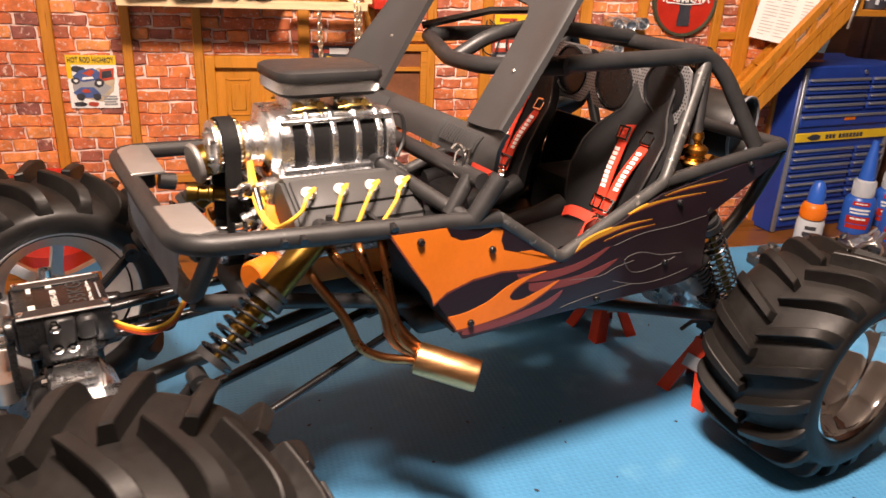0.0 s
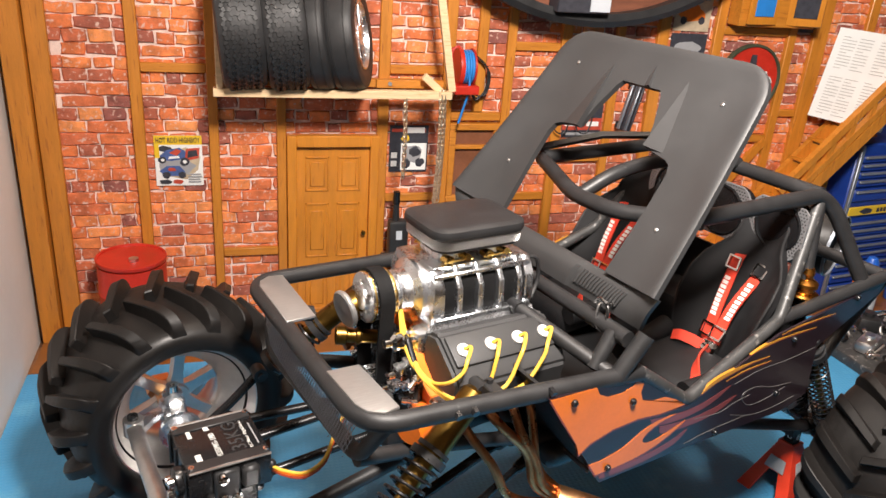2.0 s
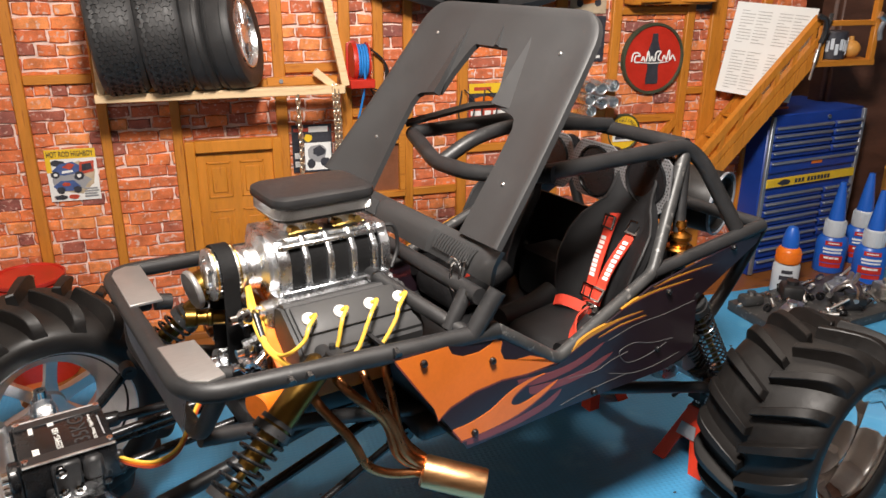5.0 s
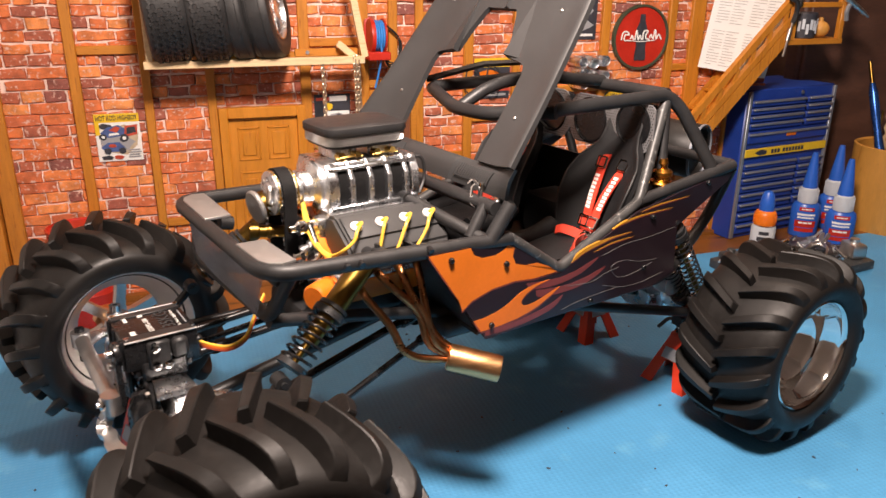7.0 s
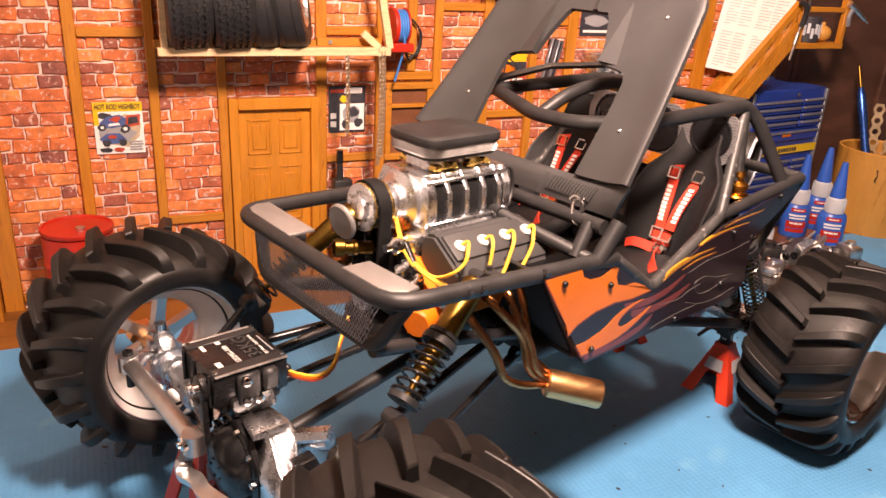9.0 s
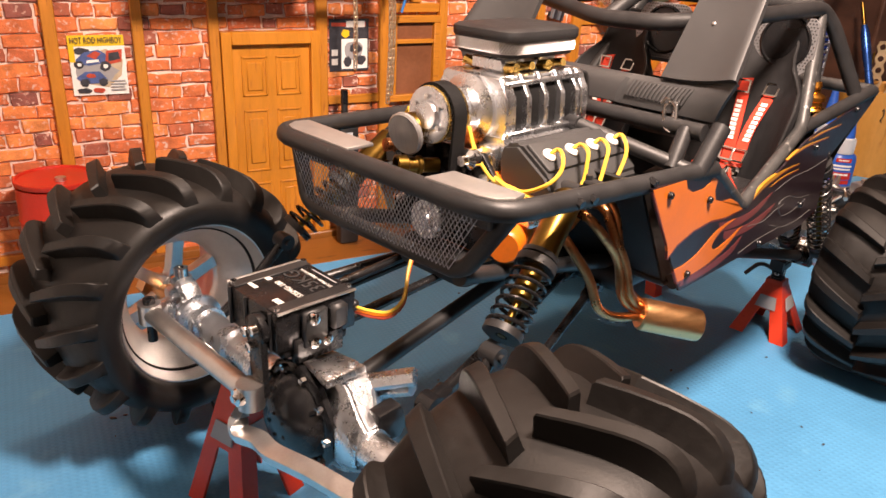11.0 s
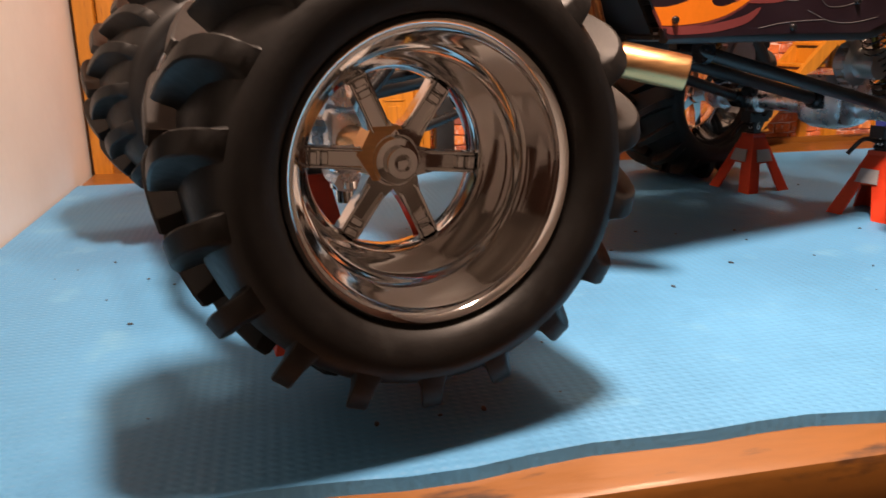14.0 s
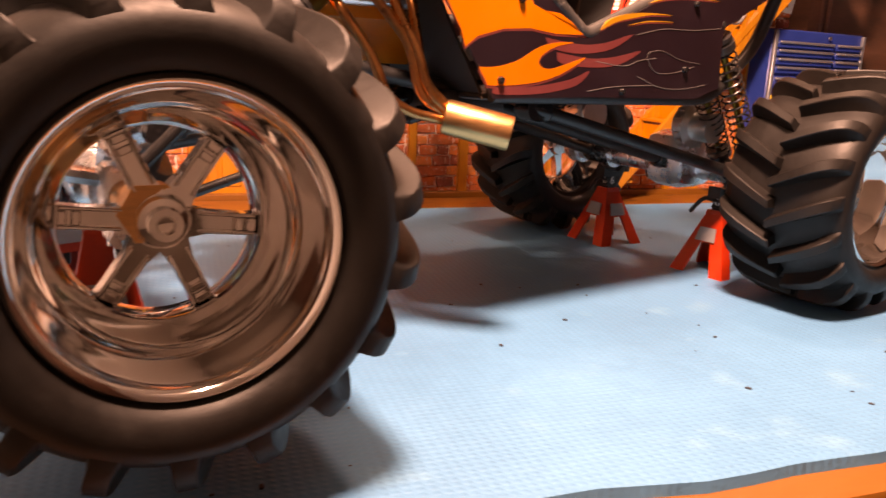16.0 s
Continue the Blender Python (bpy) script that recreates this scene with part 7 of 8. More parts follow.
def shelf_tyre(x0, x1, r, treaded, chrome, turn=0.0, lean=0.0):
    """A car tyre standing on the shelf, its axle along x."""
    y = 0.8435
    w = x1 - x0
    label = "black road tyre with zigzag tread on the pine shelf" if treaded else "smooth black tyre on the pine shelf"
    if chrome:
        label = "smooth black tyre with a chrome wire wheel on the shelf"
    bm = bmesh.new()
    m = pose((x0 + x1) / 2, y, 0.3030, 0, lean, -turn) @ Matrix(((0, 0, 1, 0), (1, 0, 0, 0), (0, 1, 0, r), (0, 0, 0, 1)))
    h = w / 2
    prof = [(r * 0.60, -h * 0.80), (r * 0.72, -h * 0.98), (r * 0.86, -h), (r * 0.95, -h * 0.92), (r * 0.985, -h * 0.74), (r, -h * 0.3), (r, h * 0.3), (r * 0.985, h * 0.74), (r * 0.95, h * 0.92), (r * 0.86, h), (r * 0.72, h * 0.98), (r * 0.60, h * 0.80)]
    bm_lathe(bm, prof, m, 64, closed=True)
    t = group_of("tyre", label, "tyre", None, "tyres on the shelf")
    part("carcass", bm, M_TYRE_SHELF, t)
    if treaded:
        bm = bmesh.new()
        for row in range(5):
            yy = (row - 2) * w * 0.155
            for k in range(46):
                a = TAU * (k + 0.5 * (row % 2)) / 46
                for d, off in ((-1, -0.25), (1, 0.25)):
                    aa = a + off * TAU / 46
                    bm_box(bm, m @ Vector(((r + 0.0004) * math.cos(aa), (r + 0.0004) * math.sin(aa), yy + d * w * 0.016)), (0.0016, r * 0.066, w * 0.075), m.to_3x3().to_4x4() @ Matrix.Rotation(aa, 4, "Z") @ Matrix.Rotation(d * 0.5, 4, "X"))
        tagged(part("tread_block", bm, M_TYRE_SHELF, t), kind="stuff")
    else:
        bm = bmesh.new()
        for f in (-0.45, 0.45):
            bm_lathe(bm, [(r * 1.001, h * f - 0.0006), (r * 1.012, h * f - 0.0004), (r * 1.012, h * f + 0.0004), (r * 1.001, h * f + 0.0006)], m, 48, closed=True)
        part("rib", bm, M_TYRE_SHELF, t)
    if chrome:
        bm = bmesh.new()
        bm_lathe(bm, [(r * 0.62, h * 0.6), (r * 0.63, h * 0.93), (r * 0.60, h * 0.95), (r * 0.57, h * 0.7), (r * 0.52, h * 0.2), (r * 0.2, h * 0.3), (r * 0.18, h * 0.8), (0, h * 0.85)], m, 40)
        part("wheel", bm, M_CAST, t)
        for k in range(24):
            bm = bmesh.new()
            a = TAU * k / 24
            bm_cyl(bm, m @ Vector((r * 0.17 * math.cos(a), r * 0.17 * math.sin(a), h * 0.75)), m @ Vector((r * 0.58 * math.cos(a + 0.2), r * 0.58 * math.sin(a + 0.2), h * 0.72)), 0.0007, seg=5)
            part("wire_spoke", bm, M_CAST, t)
    return t


shelf_tyre(-0.0895, -0.0450, 0.0600, True, False, 0, -5)
shelf_tyre(-0.0440, -0.0015, 0.0600, True, False, 3, -6)
shelf_tyre(0.0020, 0.0265, 0.0550, False, False, 14, -8)
shelf_tyre(0.0285, 0.0600, 0.0550, False, True, 20, -9)


# ---- chains, hose reel, cables, hanging things ----
def chain(x, z0, z1, y, pitch=0.0046):
    c = group_of("chain", "bright steel link chain hanging from the shelf", "chain", pose(0, 0, 0), "chains under the shelf")
    n = int((z1 - z0) / pitch)
    meshes = []
    for flat in (0, 1):
        bm = bmesh.new()
        pts = []
        for i in range(17):
            a = TAU * i / 16
            pts.append((0.0021 * math.cos(a), 0, (0.0021 * math.sin(a)) + (0.0015 if math.sin(a) > 0.01 else -0.0015 if math.sin(a) < -0.01 else 0)))
        bm_tube(bm, pts, 0.00082, 6)
        meshes.append(mesh_of("link", bm, M_CHAIN))
    for k in range(n):
        ob = new("link", meshes[k % 2])
        ob.parent = c
        ob.matrix_basis = pose(x + 0.0015 * math.sin(k * 0.13), y, z1 - k * pitch, 0, 0, 20 + 90 * (k % 2))


chain(0.0958, 0.206, 0.299, 0.8295)
chain(0.1345, 0.166, 0.303, 0.8290)
chain(0.1385, 0.176, 0.303, 0.8300)

reel = group_of("hose_reel", "red hose reel with a blue air hose on the wall", "hose reel", pose(0, 0, 0))
bm = bmesh.new()
bm_prism(bm, [(0.161, 0.299), (0.186, 0.299), (0.186, 0.307), (0.180, 0.338), (0.170, 0.346), (0.162, 0.342)], 0.003, Matrix(((1, 0, 0, 0), (0, 0, 1, 0.894), (0, 1, 0, 0), (0, 0, 0, 1))), 0.0006)
bm_box(bm, (0.173, 0.876, 0.301), (0.028, 0.036, 0.010), bevel=0.001)
part("bracket", bm, M_RED, reel)
RX = Matrix(((0, 0, 1, 0), (1, 0, 0, 0), (0, 1, 0, 0), (0, 0, 0, 1)))
for x, r, w, ma, nm in ((0.1640, 0.0205, 0.005, M_RED, "flange"), (0.1810, 0.0205, 0.002, M_RED, "flange")):
    bm = bmesh.new()
    bm_lathe(bm, [(0, 0), (r, 0), (r * 1.02, w * 0.5), (r, w), (0, w)], Matrix.Translation((x, 0.878, 0.324)) @ RX, 36)
    part(nm, bm, ma, reel)
bm = bmesh.new()
for k in range(4):
    bm_lathe(bm, [(0.0150, 0.0005 + 0.003 * k), (0.0185, 0.0002 + 0.003 * k), (0.0192, 0.0015 + 0.003 * k), (0.0185, 0.0028 + 0.003 * k), (0.0150, 0.0025 + 0.003 * k)], Matrix.Translation((0.1690, 0.878, 0.324)) @ RX, 36, closed=True)
bm_tube(bm, spline([(0.1755, 0.862, 0.318), (0.1765, 0.864, 0.300), (0.1740, 0.872, 0.278), (0.1705, 0.876, 0.2600)], 6), 0.0014, 7)
part("blue_hose", bm, M_CYAN, reel, "coiled blue hose")
cab = group_of("hanging_cable", "black cable coiled on a hook by the reel", "cable", pose(0, 0, 0))
for k in range(3):
    bm = bmesh.new()
    bm_tube(bm, spline([(0.190, 0.893, 0.336), (0.205 + 0.002 * k, 0.892, 0.322 - 0.003 * k), (0.206, 0.890, 0.300 - 0.004 * k), (0.194, 0.890, 0.284 + 0.003 * k), (0.187, 0.891, 0.300), (0.190, 0.893, 0.334)], 6), 0.0010, 6)
    part("loop", bm, M_BLACK, cab)

# the big round wooden sign whose foot shows above
disc = group_of("round_wall_board", "large round dark-rimmed wooden board on the wall", "wall board", pose(0.318, 0.868, 0.66, 90))
bm = bmesh.new()
bm_lathe(bm, [(0.285, -0.012), (0.285, 0.010), (0.278, 0.014), (0.270, 0.012), (0.270, -0.012)], None, 96, closed=True)
part("rim", bm, M_BLACK, disc)
bm = bmesh.new()
bm_lathe(bm, [(0.270, -0.010), (0.270, -0.004), (0, -0.004)], None, 96)
part("board", bm, paint("reddish_brown_board", (0.16, 0.055, 0.028), rough=0.6, scale=20, vary=0.4, stretch=(1, 6, 1)), disc)
bm = bmesh.new()
bm_box(bm, (-0.0235, -0.243, 0.012), (0.062, 0.052, 0.026), bevel=0.001)
part("pendant_box", bm, M_INK_DARK, disc)
bm = bmesh.new()
bm_box(bm, (-0.0045, -0.243, 0.0262), (0.024, 0.048, 0.002), bevel=0.0004)
part("label_plate", bm, M_COLLAR, disc)

# wooden cabinet high on the right, with a blue picture
cabinet = group_of("wall_cabinet", "small orange wooden wall cabinet with its doors ajar", "cabinet", pose(0.575, 0.895, 0.425))
bm = bmesh.new()
bm_box(bm, (0, -0.006, 0), (0.112, 0.024, 0.086), bevel=0.001)
part("body", bm, M_TIMBER_H, cabinet)
for x, turn in ((-0.027, 8), (0.034, -14)):
    bm = bmesh.new()
    bm_box(bm, (0, 0, 0), (0.046, 0.004, 0.076), bevel=0.001)
    d = part("door", bm, M_DOOR, cabinet, m=pose(x, -0.022, -0.002, 0, 0, turn))
    bm = bmesh.new()
    bm_box(bm, (0, -0.0026, 0), (0.030, 0.0016, 0.056), bevel=0.0004)
    part("panel", bm, M_CYAN if x < 0 else M_INK_DARK, d)

# bundle of chrome pipes and a hanging grille
pipes = group_of("chrome_pipes", "bundle of short chrome pipes fixed to the wall", "pipes", pose(0.476, 0.895, 0.272))
for i, (x, z) in enumerate(((-0.016, 0.013), (0.001, 0.014), (0.018, 0.012), (-0.014, -0.003), (0.004, -0.004), (0.019, -0.008), (-0.012, -0.018))):
    bm = bmesh.new()
    bm_lathe(bm, [(0.0075, -0.006), (0.0075, 0.030), (0.0068, 0.031), (0.0058, 0.030), (0.0058, 0.010), (0, 0.010)], pose(x, 0, z, 90 + 6 * math.sin(i * 2), 8 * math.cos(i * 3), 0), 20)
    part("pipe", bm, M_CAST, pipes)
rad = group_of("black_grille_bar", "black ribbed bar hanging on the bricks", "grille", pose(0.401, 0.894, 0.278, 0, 12, 0))
for k in range(4):
    bm = bmesh.new()
    bm_box(bm, ((k - 1.5) * 0.0052, 0, 0), (0.0030, 0.006, 0.062), bevel=0.001)
    part("rib", bm, M_INK_DARK if k % 2 else M_GREY_STEEL, rad)
bm = bmesh.new()
bm_box(bm, (0, 0.003, 0.026), (0.022, 0.003, 0.006)), bm_box(bm, (0, 0.003, -0.026), (0.022, 0.003, 0.006))
part("back_strip", bm, M_BLACK, rad)
cab2 = group_of("wire_coil", "black wire coil hanging on the brick wall", "cable", pose(0, 0, 0))
for k in range(2):
    bm = bmesh.new()
    bm_tube(bm, spline([(0.305 + 0.03 * k, 0.893, 0.285), (0.318 + 0.03 * k, 0.891, 0.270), (0.312 + 0.03 * k, 0.890, 0.245), (0.298 + 0.03 * k, 0.891, 0.252), (0.302 + 0.03 * k, 0.893, 0.284)], 6), 0.0009, 6)
    part("loop", bm, M_BLACK, cab2)


# ---- things on the table by the wall ----
def drum(x, y, r, h):
    d = group_of("red_drum", "red round drum with a rolled rim standing by the wall", "drum", pose(x, y, 0))
    bm = bmesh.new()
    bm_lathe(bm, [(0, 0), (r * 0.97, 0), (r, 0.002), (r, h * 0.32), (r * 1.025, h * 0.335), (r, h * 0.35), (r, h * 0.65), (r * 1.025, h * 0.665), (r, h * 0.68), (r, h - 0.007)], None, 48)
    part("body", bm, M_RED, d)
    bm = bmesh.new()
    bm_lathe(bm, [(r * 1.005, h - 0.005), (r * 1.03, h - 0.003), (r * 1.03, h - 0.0005), (r, h), (r * 0.96, h - 0.0005), (r * 0.95, h - 0.002), (0, h - 0.002)], None, 48)
    lid = part("lid", bm, M_RED, d)
    bm = bmesh.new()
    bm_lathe(bm, [(0.005, -0.004), (0.005, 0.0015), (0.003, 0.002), (0, 0.002)], pose(r * 0.1, -r * 0.3, h), 14)
    part("bung", bm, M_ALU, lid)


drum(-0.1935, 0.8590, 0.0355, 0.1165)


def oil_bottle(x, y):
    b = group_of("oil_bottle", "tall black bottle with a small pale label", "bottle", pose(x, y, 0))
    bm = bmesh.new()
    bm_box(bm, (0, 0, 0.0725), (0.024, 0.016, 0.145), bevel=0.004, seg=2)
    bm_cyl(bm, (-0.003, 0, 0.144), (-0.003, 0, 0.166), 0.0045, 0.0035, 16)
    part("body", bm, M_BLACK, b)
    bm = bmesh.new()
    bm_cyl(bm, (-0.003, 0, 0.165), (-0.003, 0, 0.180), 0.0044, 0.004, 16)
    part("cap", bm, M_BLACK_GLOSS, b)
    bm = bmesh.new()
    bm_box(bm, (0, -0.0083, 0.128), (0.007, 0.0008, 0.011))
    part("label", bm, M_COLLAR, b)


oil_bottle(0.1035, 0.870)


def tool_chest():
    """Rolling chest: front face towards -y."""
    W, D, H = 0.200, 0.115, 0.243
    c = group_of("tool_chest", "blue steel tool chest with grey-trimmed drawers and a yellow strip", "tool chest", pose(0.742, 0.864, 0, 0, 0, 8) @ Matrix.Diagonal((0.97, 1, 0.972, 1)))
    bm = bmesh.new()
    bm_box(bm, (W / 2, D / 2, H / 2), (W, D, H), bevel=0.002)
    part("body", bm, M_BLUE, c)
    for x in (0.004, W - 0.004):
        bm = bmesh.new()
        bm_box(bm, (x, -0.002, H / 2), (0.006, 0.005, H * 0.985), bevel=0.0008)
        part("corner_trim", bm, M_GREY_STEEL, c)
    rows = [(0.222, 0.0095), (0.210, 0.0095), (0.198, 0.0095), (0.186, 0.0095), (0.168, 0.018), (0.121, 0.010), (0.109, 0.010), (0.097, 0.010), (0.084, 0.010), (0.070, 0.012), (0.054, 0.012), (0.036, 0.014), (0.017, 0.016)]
    for z, h in rows:
        spans = ((0.009, 0.128), (0.134, 0.191)) if h < 0.0125 else ((0.009, 0.191),)
        for x0, x1 in spans:
            bm = bmesh.new()
            bm_box(bm, ((x0 + x1) / 2, -0.0022, z), (x1 - x0, 0.005, h), bevel=0.0008)
            d = part("drawer", bm, M_BLUE, c)
            bm = bmesh.new()
            bm_box(bm, ((x0 + x1) / 2, -0.0062, z + h * 0.30), (x1 - x0 - 0.002, 0.0040, 0.0030), Matrix.Rotation(0.5, 4, "X"), bevel=0.0006)
            part("pull", bm, M_GREY_STEEL, d)
    bm = bmesh.new()
    bm_box(bm, (0.1, -0.0035, 0.1435), (0.188, 0.0040, 0.0125), bevel=0.0005)
    strip = part("yellow_strip", bm, M_YELLOW_SIGN, c, "yellow name strip")
    bm = bmesh.new()
    for k in range(10):
        bm_box(bm, (0.066 + 0.0072 * k + (0.005 if k > 2 else 0), -0.0058, 0.1435), (0.0048, 0.0008, 0.0062))
    bm_prism(bm, blob(0.041, 0.1435, 0.013, 0.0042, seed=3), 0.0008, Matrix(((1, 0, 0, 0), (0, 0, -1, -0.0054), (0, 1, 0, 0), (0, 0, 0, 1))))
    tagged(part("print_bar", bm, M_INK_DARK, strip), kind="stuff")
    bm = bmesh.new()
    bm_box(bm, (0.105, -0.0052, 0.1685), (0.022, 0.001, 0.005), bevel=0.0002)
    part("badge", bm, M_ORANGE, c)
    bm = bmesh.new()
    bm_lathe(bm, [(0.003, 0), (0.003, 0.002), (0, 0.0025)], pose(0.118, -0.0025, 0.2345, 90), 14)
    part("lock", bm, M_ALU, c)


tool_chest()


def bottle_print(b, r, rows):
    """Printed bands that follow the flattened front of a bottle."""
    for z, w, hh, ma in rows:
        bm = bmesh.new()
        n = 8
        pts = []
        for i in range(n + 1):
            u = (i / n - 0.5) * w
            pts.append(Vector((u, -0.74 * math.sqrt(max(0, r * r - u * u)) - 0.0003, z)))
        bm_band(bm, pts, (0, 0, 1), hh, 0.0006, (0, -1, 0))
        part("label", bm, ma, b)


def glue_bottle(x, y, turn, h=0.138):
    b = group_of("glue_bottle", "blue glue bottle with pale collar and long blue nozzle", "bottle", pose(x, y, 0, 0, 0, turn) @ Matrix.Scale(h / 0.138, 4), "glue bottles")
    bm = bmesh.new()
    bm_lathe(bm, [(0, 0), (0.0195, 0), (0.0218, 0.003), (0.0218, 0.046), (0.0200, 0.053), (0.0150, 0.0575), (0.0, 0.058)], Matrix.Diagonal((1, 0.74, 1, 1)), 36)
    part("body", bm, M_BOTTLE, b)
    bm = bmesh.new()
    bm_lathe(bm, [(0.0146, 0.0565), (0.0152, 0.058), (0.0140, 0.0795), (0.0126, 0.081), (0, 0.081)], None, 28)
    for i in range(24):
        a = TAU * i / 24
        bm_box(bm, (0.0147 * math.cos(a), 0.0147 * math.sin(a), 0.068), (0.0008, 0.0014, 0.019), Matrix.Rotation(a, 4, "Z"))
    part("collar", bm, M_COLLAR, b)
    bm = bmesh.new()
    bm_lathe(bm, [(0.0116, 0.080), (0.0114, 0.084), (0.0096, 0.098), (0.0050, 0.131), (0.0040, 0.137), (0, 0.138)], None, 26)
    part("nozzle", bm, M_BOTTLE, b)
    bottle_print(b, 0.0218, ((0.0475, 0.022, 0.0060, M_RED), (0.0475, 0.0150, 0.0020, M_WHITE), (0.0385, 0.026, 0.0030, M_WHITE), (0.0335, 0.024, 0.0024, M_WHITE),
                             (0.0230, 0.030, 0.0110, M_RED), (0.0250, 0.020, 0.0030, M_WHITE), (0.0130, 0.028, 0.0060, M_RED)))
    return b


glue_bottle(0.874, 0.847, -38)
glue_bottle(0.946, 0.866, -34, 0.141)
glue_bottle(0.893, 0.794, -40)


def small_bottle(x, y, turn):
    b = group_of("glue_bottle", "small white bottle with orange collar and rounded blue cap", "bottle", pose(x, y, 0, 0, 0, turn), "glue bottles")
    bm = bmesh.new()
    bm_lathe(bm, [(0, 0), (0.0160, 0), (0.0178, 0.003), (0.0178, 0.040), (0.0160, 0.046), (0, 0.047)], Matrix.Diagonal((1, 0.74, 1, 1)), 32)
    part("body", bm, M_COLLAR, b)
    bm = bmesh.new()
    bm_lathe(bm, [(0.0160, 0.046), (0.0166, 0.0475), (0.0160, 0.062), (0.0140, 0.066), (0.0110, 0.068), (0, 0.068)], None, 28)
    for i in range(26):
        a = TAU * i / 26
        bm_box(bm, (0.0162 * math.cos(a), 0.0162 * math.sin(a), 0.0545), (0.0008, 0.0012, 0.011), Matrix.Rotation(a, 4, "Z"))
    part("collar", bm, M_ORANGE, b)
    bm = bmesh.new()
    bm_lathe(bm, [(0.0112, 0.066), (0.0110, 0.078), (0.0088, 0.090), (0.0058, 0.096), (0, 0.098)], None, 24)
    part("cap", bm, M_BOTTLE, b)
    bottle_print(b, 0.0178, ((0.034, 0.014, 0.0050, M_INK_DARK), (0.025, 0.018, 0.0060, M_INK_DARK), (0.014, 0.012, 0.0050, M_ORANGE)))


small_bottle(0.751, 0.800, -36)


def tub(x, y):
    t = group_of("round_tub", "round orange-tan wooden tub holding tools and metal strips", "tub", pose(x, y, 0))
    r, h = 0.070, 0.138
    bm = bmesh.new()
    bm_lathe(bm, [(0, 0), (r * 0.95, 0), (r, h), (r * 0.96, h + 0.001), (r * 0.92, h - 0.002), (r * 0.88, 0.006), (0, 0.006)], None, 56)
    part("wall", bm, M_TIN, t)
    bm = bmesh.new()
    bm_tube(bm, spline([(-0.060, -0.038, 0.112), (-0.066, -0.044, 0.116), (-0.067, -0.046, 0.106), (-0.063, -0.040, 0.098), (-0.058, -0.040, 0.094)], 5), 0.0007, 6)
    part("wire_hook", bm, M_BLACK, t)
    # screwdriver: fluted blue grip, copper blade upward
    o = group_of("screwdriver_in_tub", "blue metallic screwdriver with a copper blade standing in the tub", "screwdriver", pose(x, y, 0))
    a, b = Vector((-0.050, -0.018, 0.095)), Vector((-0.052, 0.034, 0.236))
    n = (b - a).length
    bm = bmesh.new()
    bm_lathe(bm, [(0, 0), (0.0050, 0), (0.0070, 0.004), (0.0074, n * 0.3), (0.0056, n * 0.5), (0.0074, n * 0.66), (0.0070, n * 0.9), (0.0042, n), (0, n)], along(a, b), 10)
    part("grip", bm, M_BLUE_METAL, o, "blue anodised grip")
    bm = bmesh.new()
    tip = b + (b - a).normalized() * 0.037
    bm_lathe(bm, [(0, 0), (0.0030, 0), (0.0030, 0.022), (0.0026, 0.035), (0, 0.037)], along(b, tip), 12)
    part("blade", bm, M_GOLD, o)
    for a, b, rr, ma, lab in (((-0.050, 0.004, 0.01), (-0.044, 0.010, 0.196), 0.0026, M_GOLD, "thin gold brush handle standing in the tub"),
                              ((0.045, 0.0, 0.01), (0.056, -0.01, 0.20), 0.003, M_BLACK, "dark brush handle standing in the tub")):
        o = group_of("brush_in_tub", lab, "brush", pose(x, y, 0))
        bm = bmesh.new()
        bm_tube(bm, [a, Vector(a).lerp(Vector(b), 0.5), b], rr, 10, 1.0, rr * 0.7)
        part("handle", bm, ma, o)
    turned = pose(x, y, 0, 0, 0, -38)
    for dx, dy, tilt, count in ((-0.020, -0.006, -3, 11), (0.000, -0.010, 2, 11), (0.019, 0.0, 7, 10)):
        f = group_of("perforated_strip", "tan metal strip with round holes standing in the tub", "metal strip", turned, "perforated strips")
        bm = bmesh.new()
        w, cell = 0.0185, 0.0185
        for k in range(count):
            z = 0.018 + k * cell
            ring_o = [(w / 2 * a, z + cell / 2 * b) for a, b in ((1, 0), (0.62, 1), (0, 1), (-0.62, 1), (-1, 0), (-0.62, -1), (0, -1), (0.62, -1))]
            ring_i = [(0.0050 * math.cos(TAU * i / 8), z + 0.0050 * math.sin(TAU * i / 8)) for i in range(8)]
            vo = [bm.verts.new((dx + px + (pz - 0.1) * math.tan(radians(tilt)), dy, pz)) for px, pz in ring_o]
            vi = [bm.verts.new((dx + px + (pz - 0.1) * math.tan(radians(tilt)), dy, pz)) for px, pz in ring_i]
            for i in range(8):
                bm.faces.new((vo[i], vo[(i + 1) % 8], vi[(i + 1) % 8], vi[i]))
        bmesh.ops.remove_doubles(bm, verts=bm.verts, dist=1e-5)
        made = bmesh.ops.extrude_face_region(bm, geom=list(bm.faces))
        bmesh.ops.translate(bm, vec=(0, 0.0026, 0), verts=[g for g in made["geom"] if isinstance(g, bmesh.types.BMVert)])
        part("strip", bm, M_STRIP, f)


tub(1.050, 0.846)


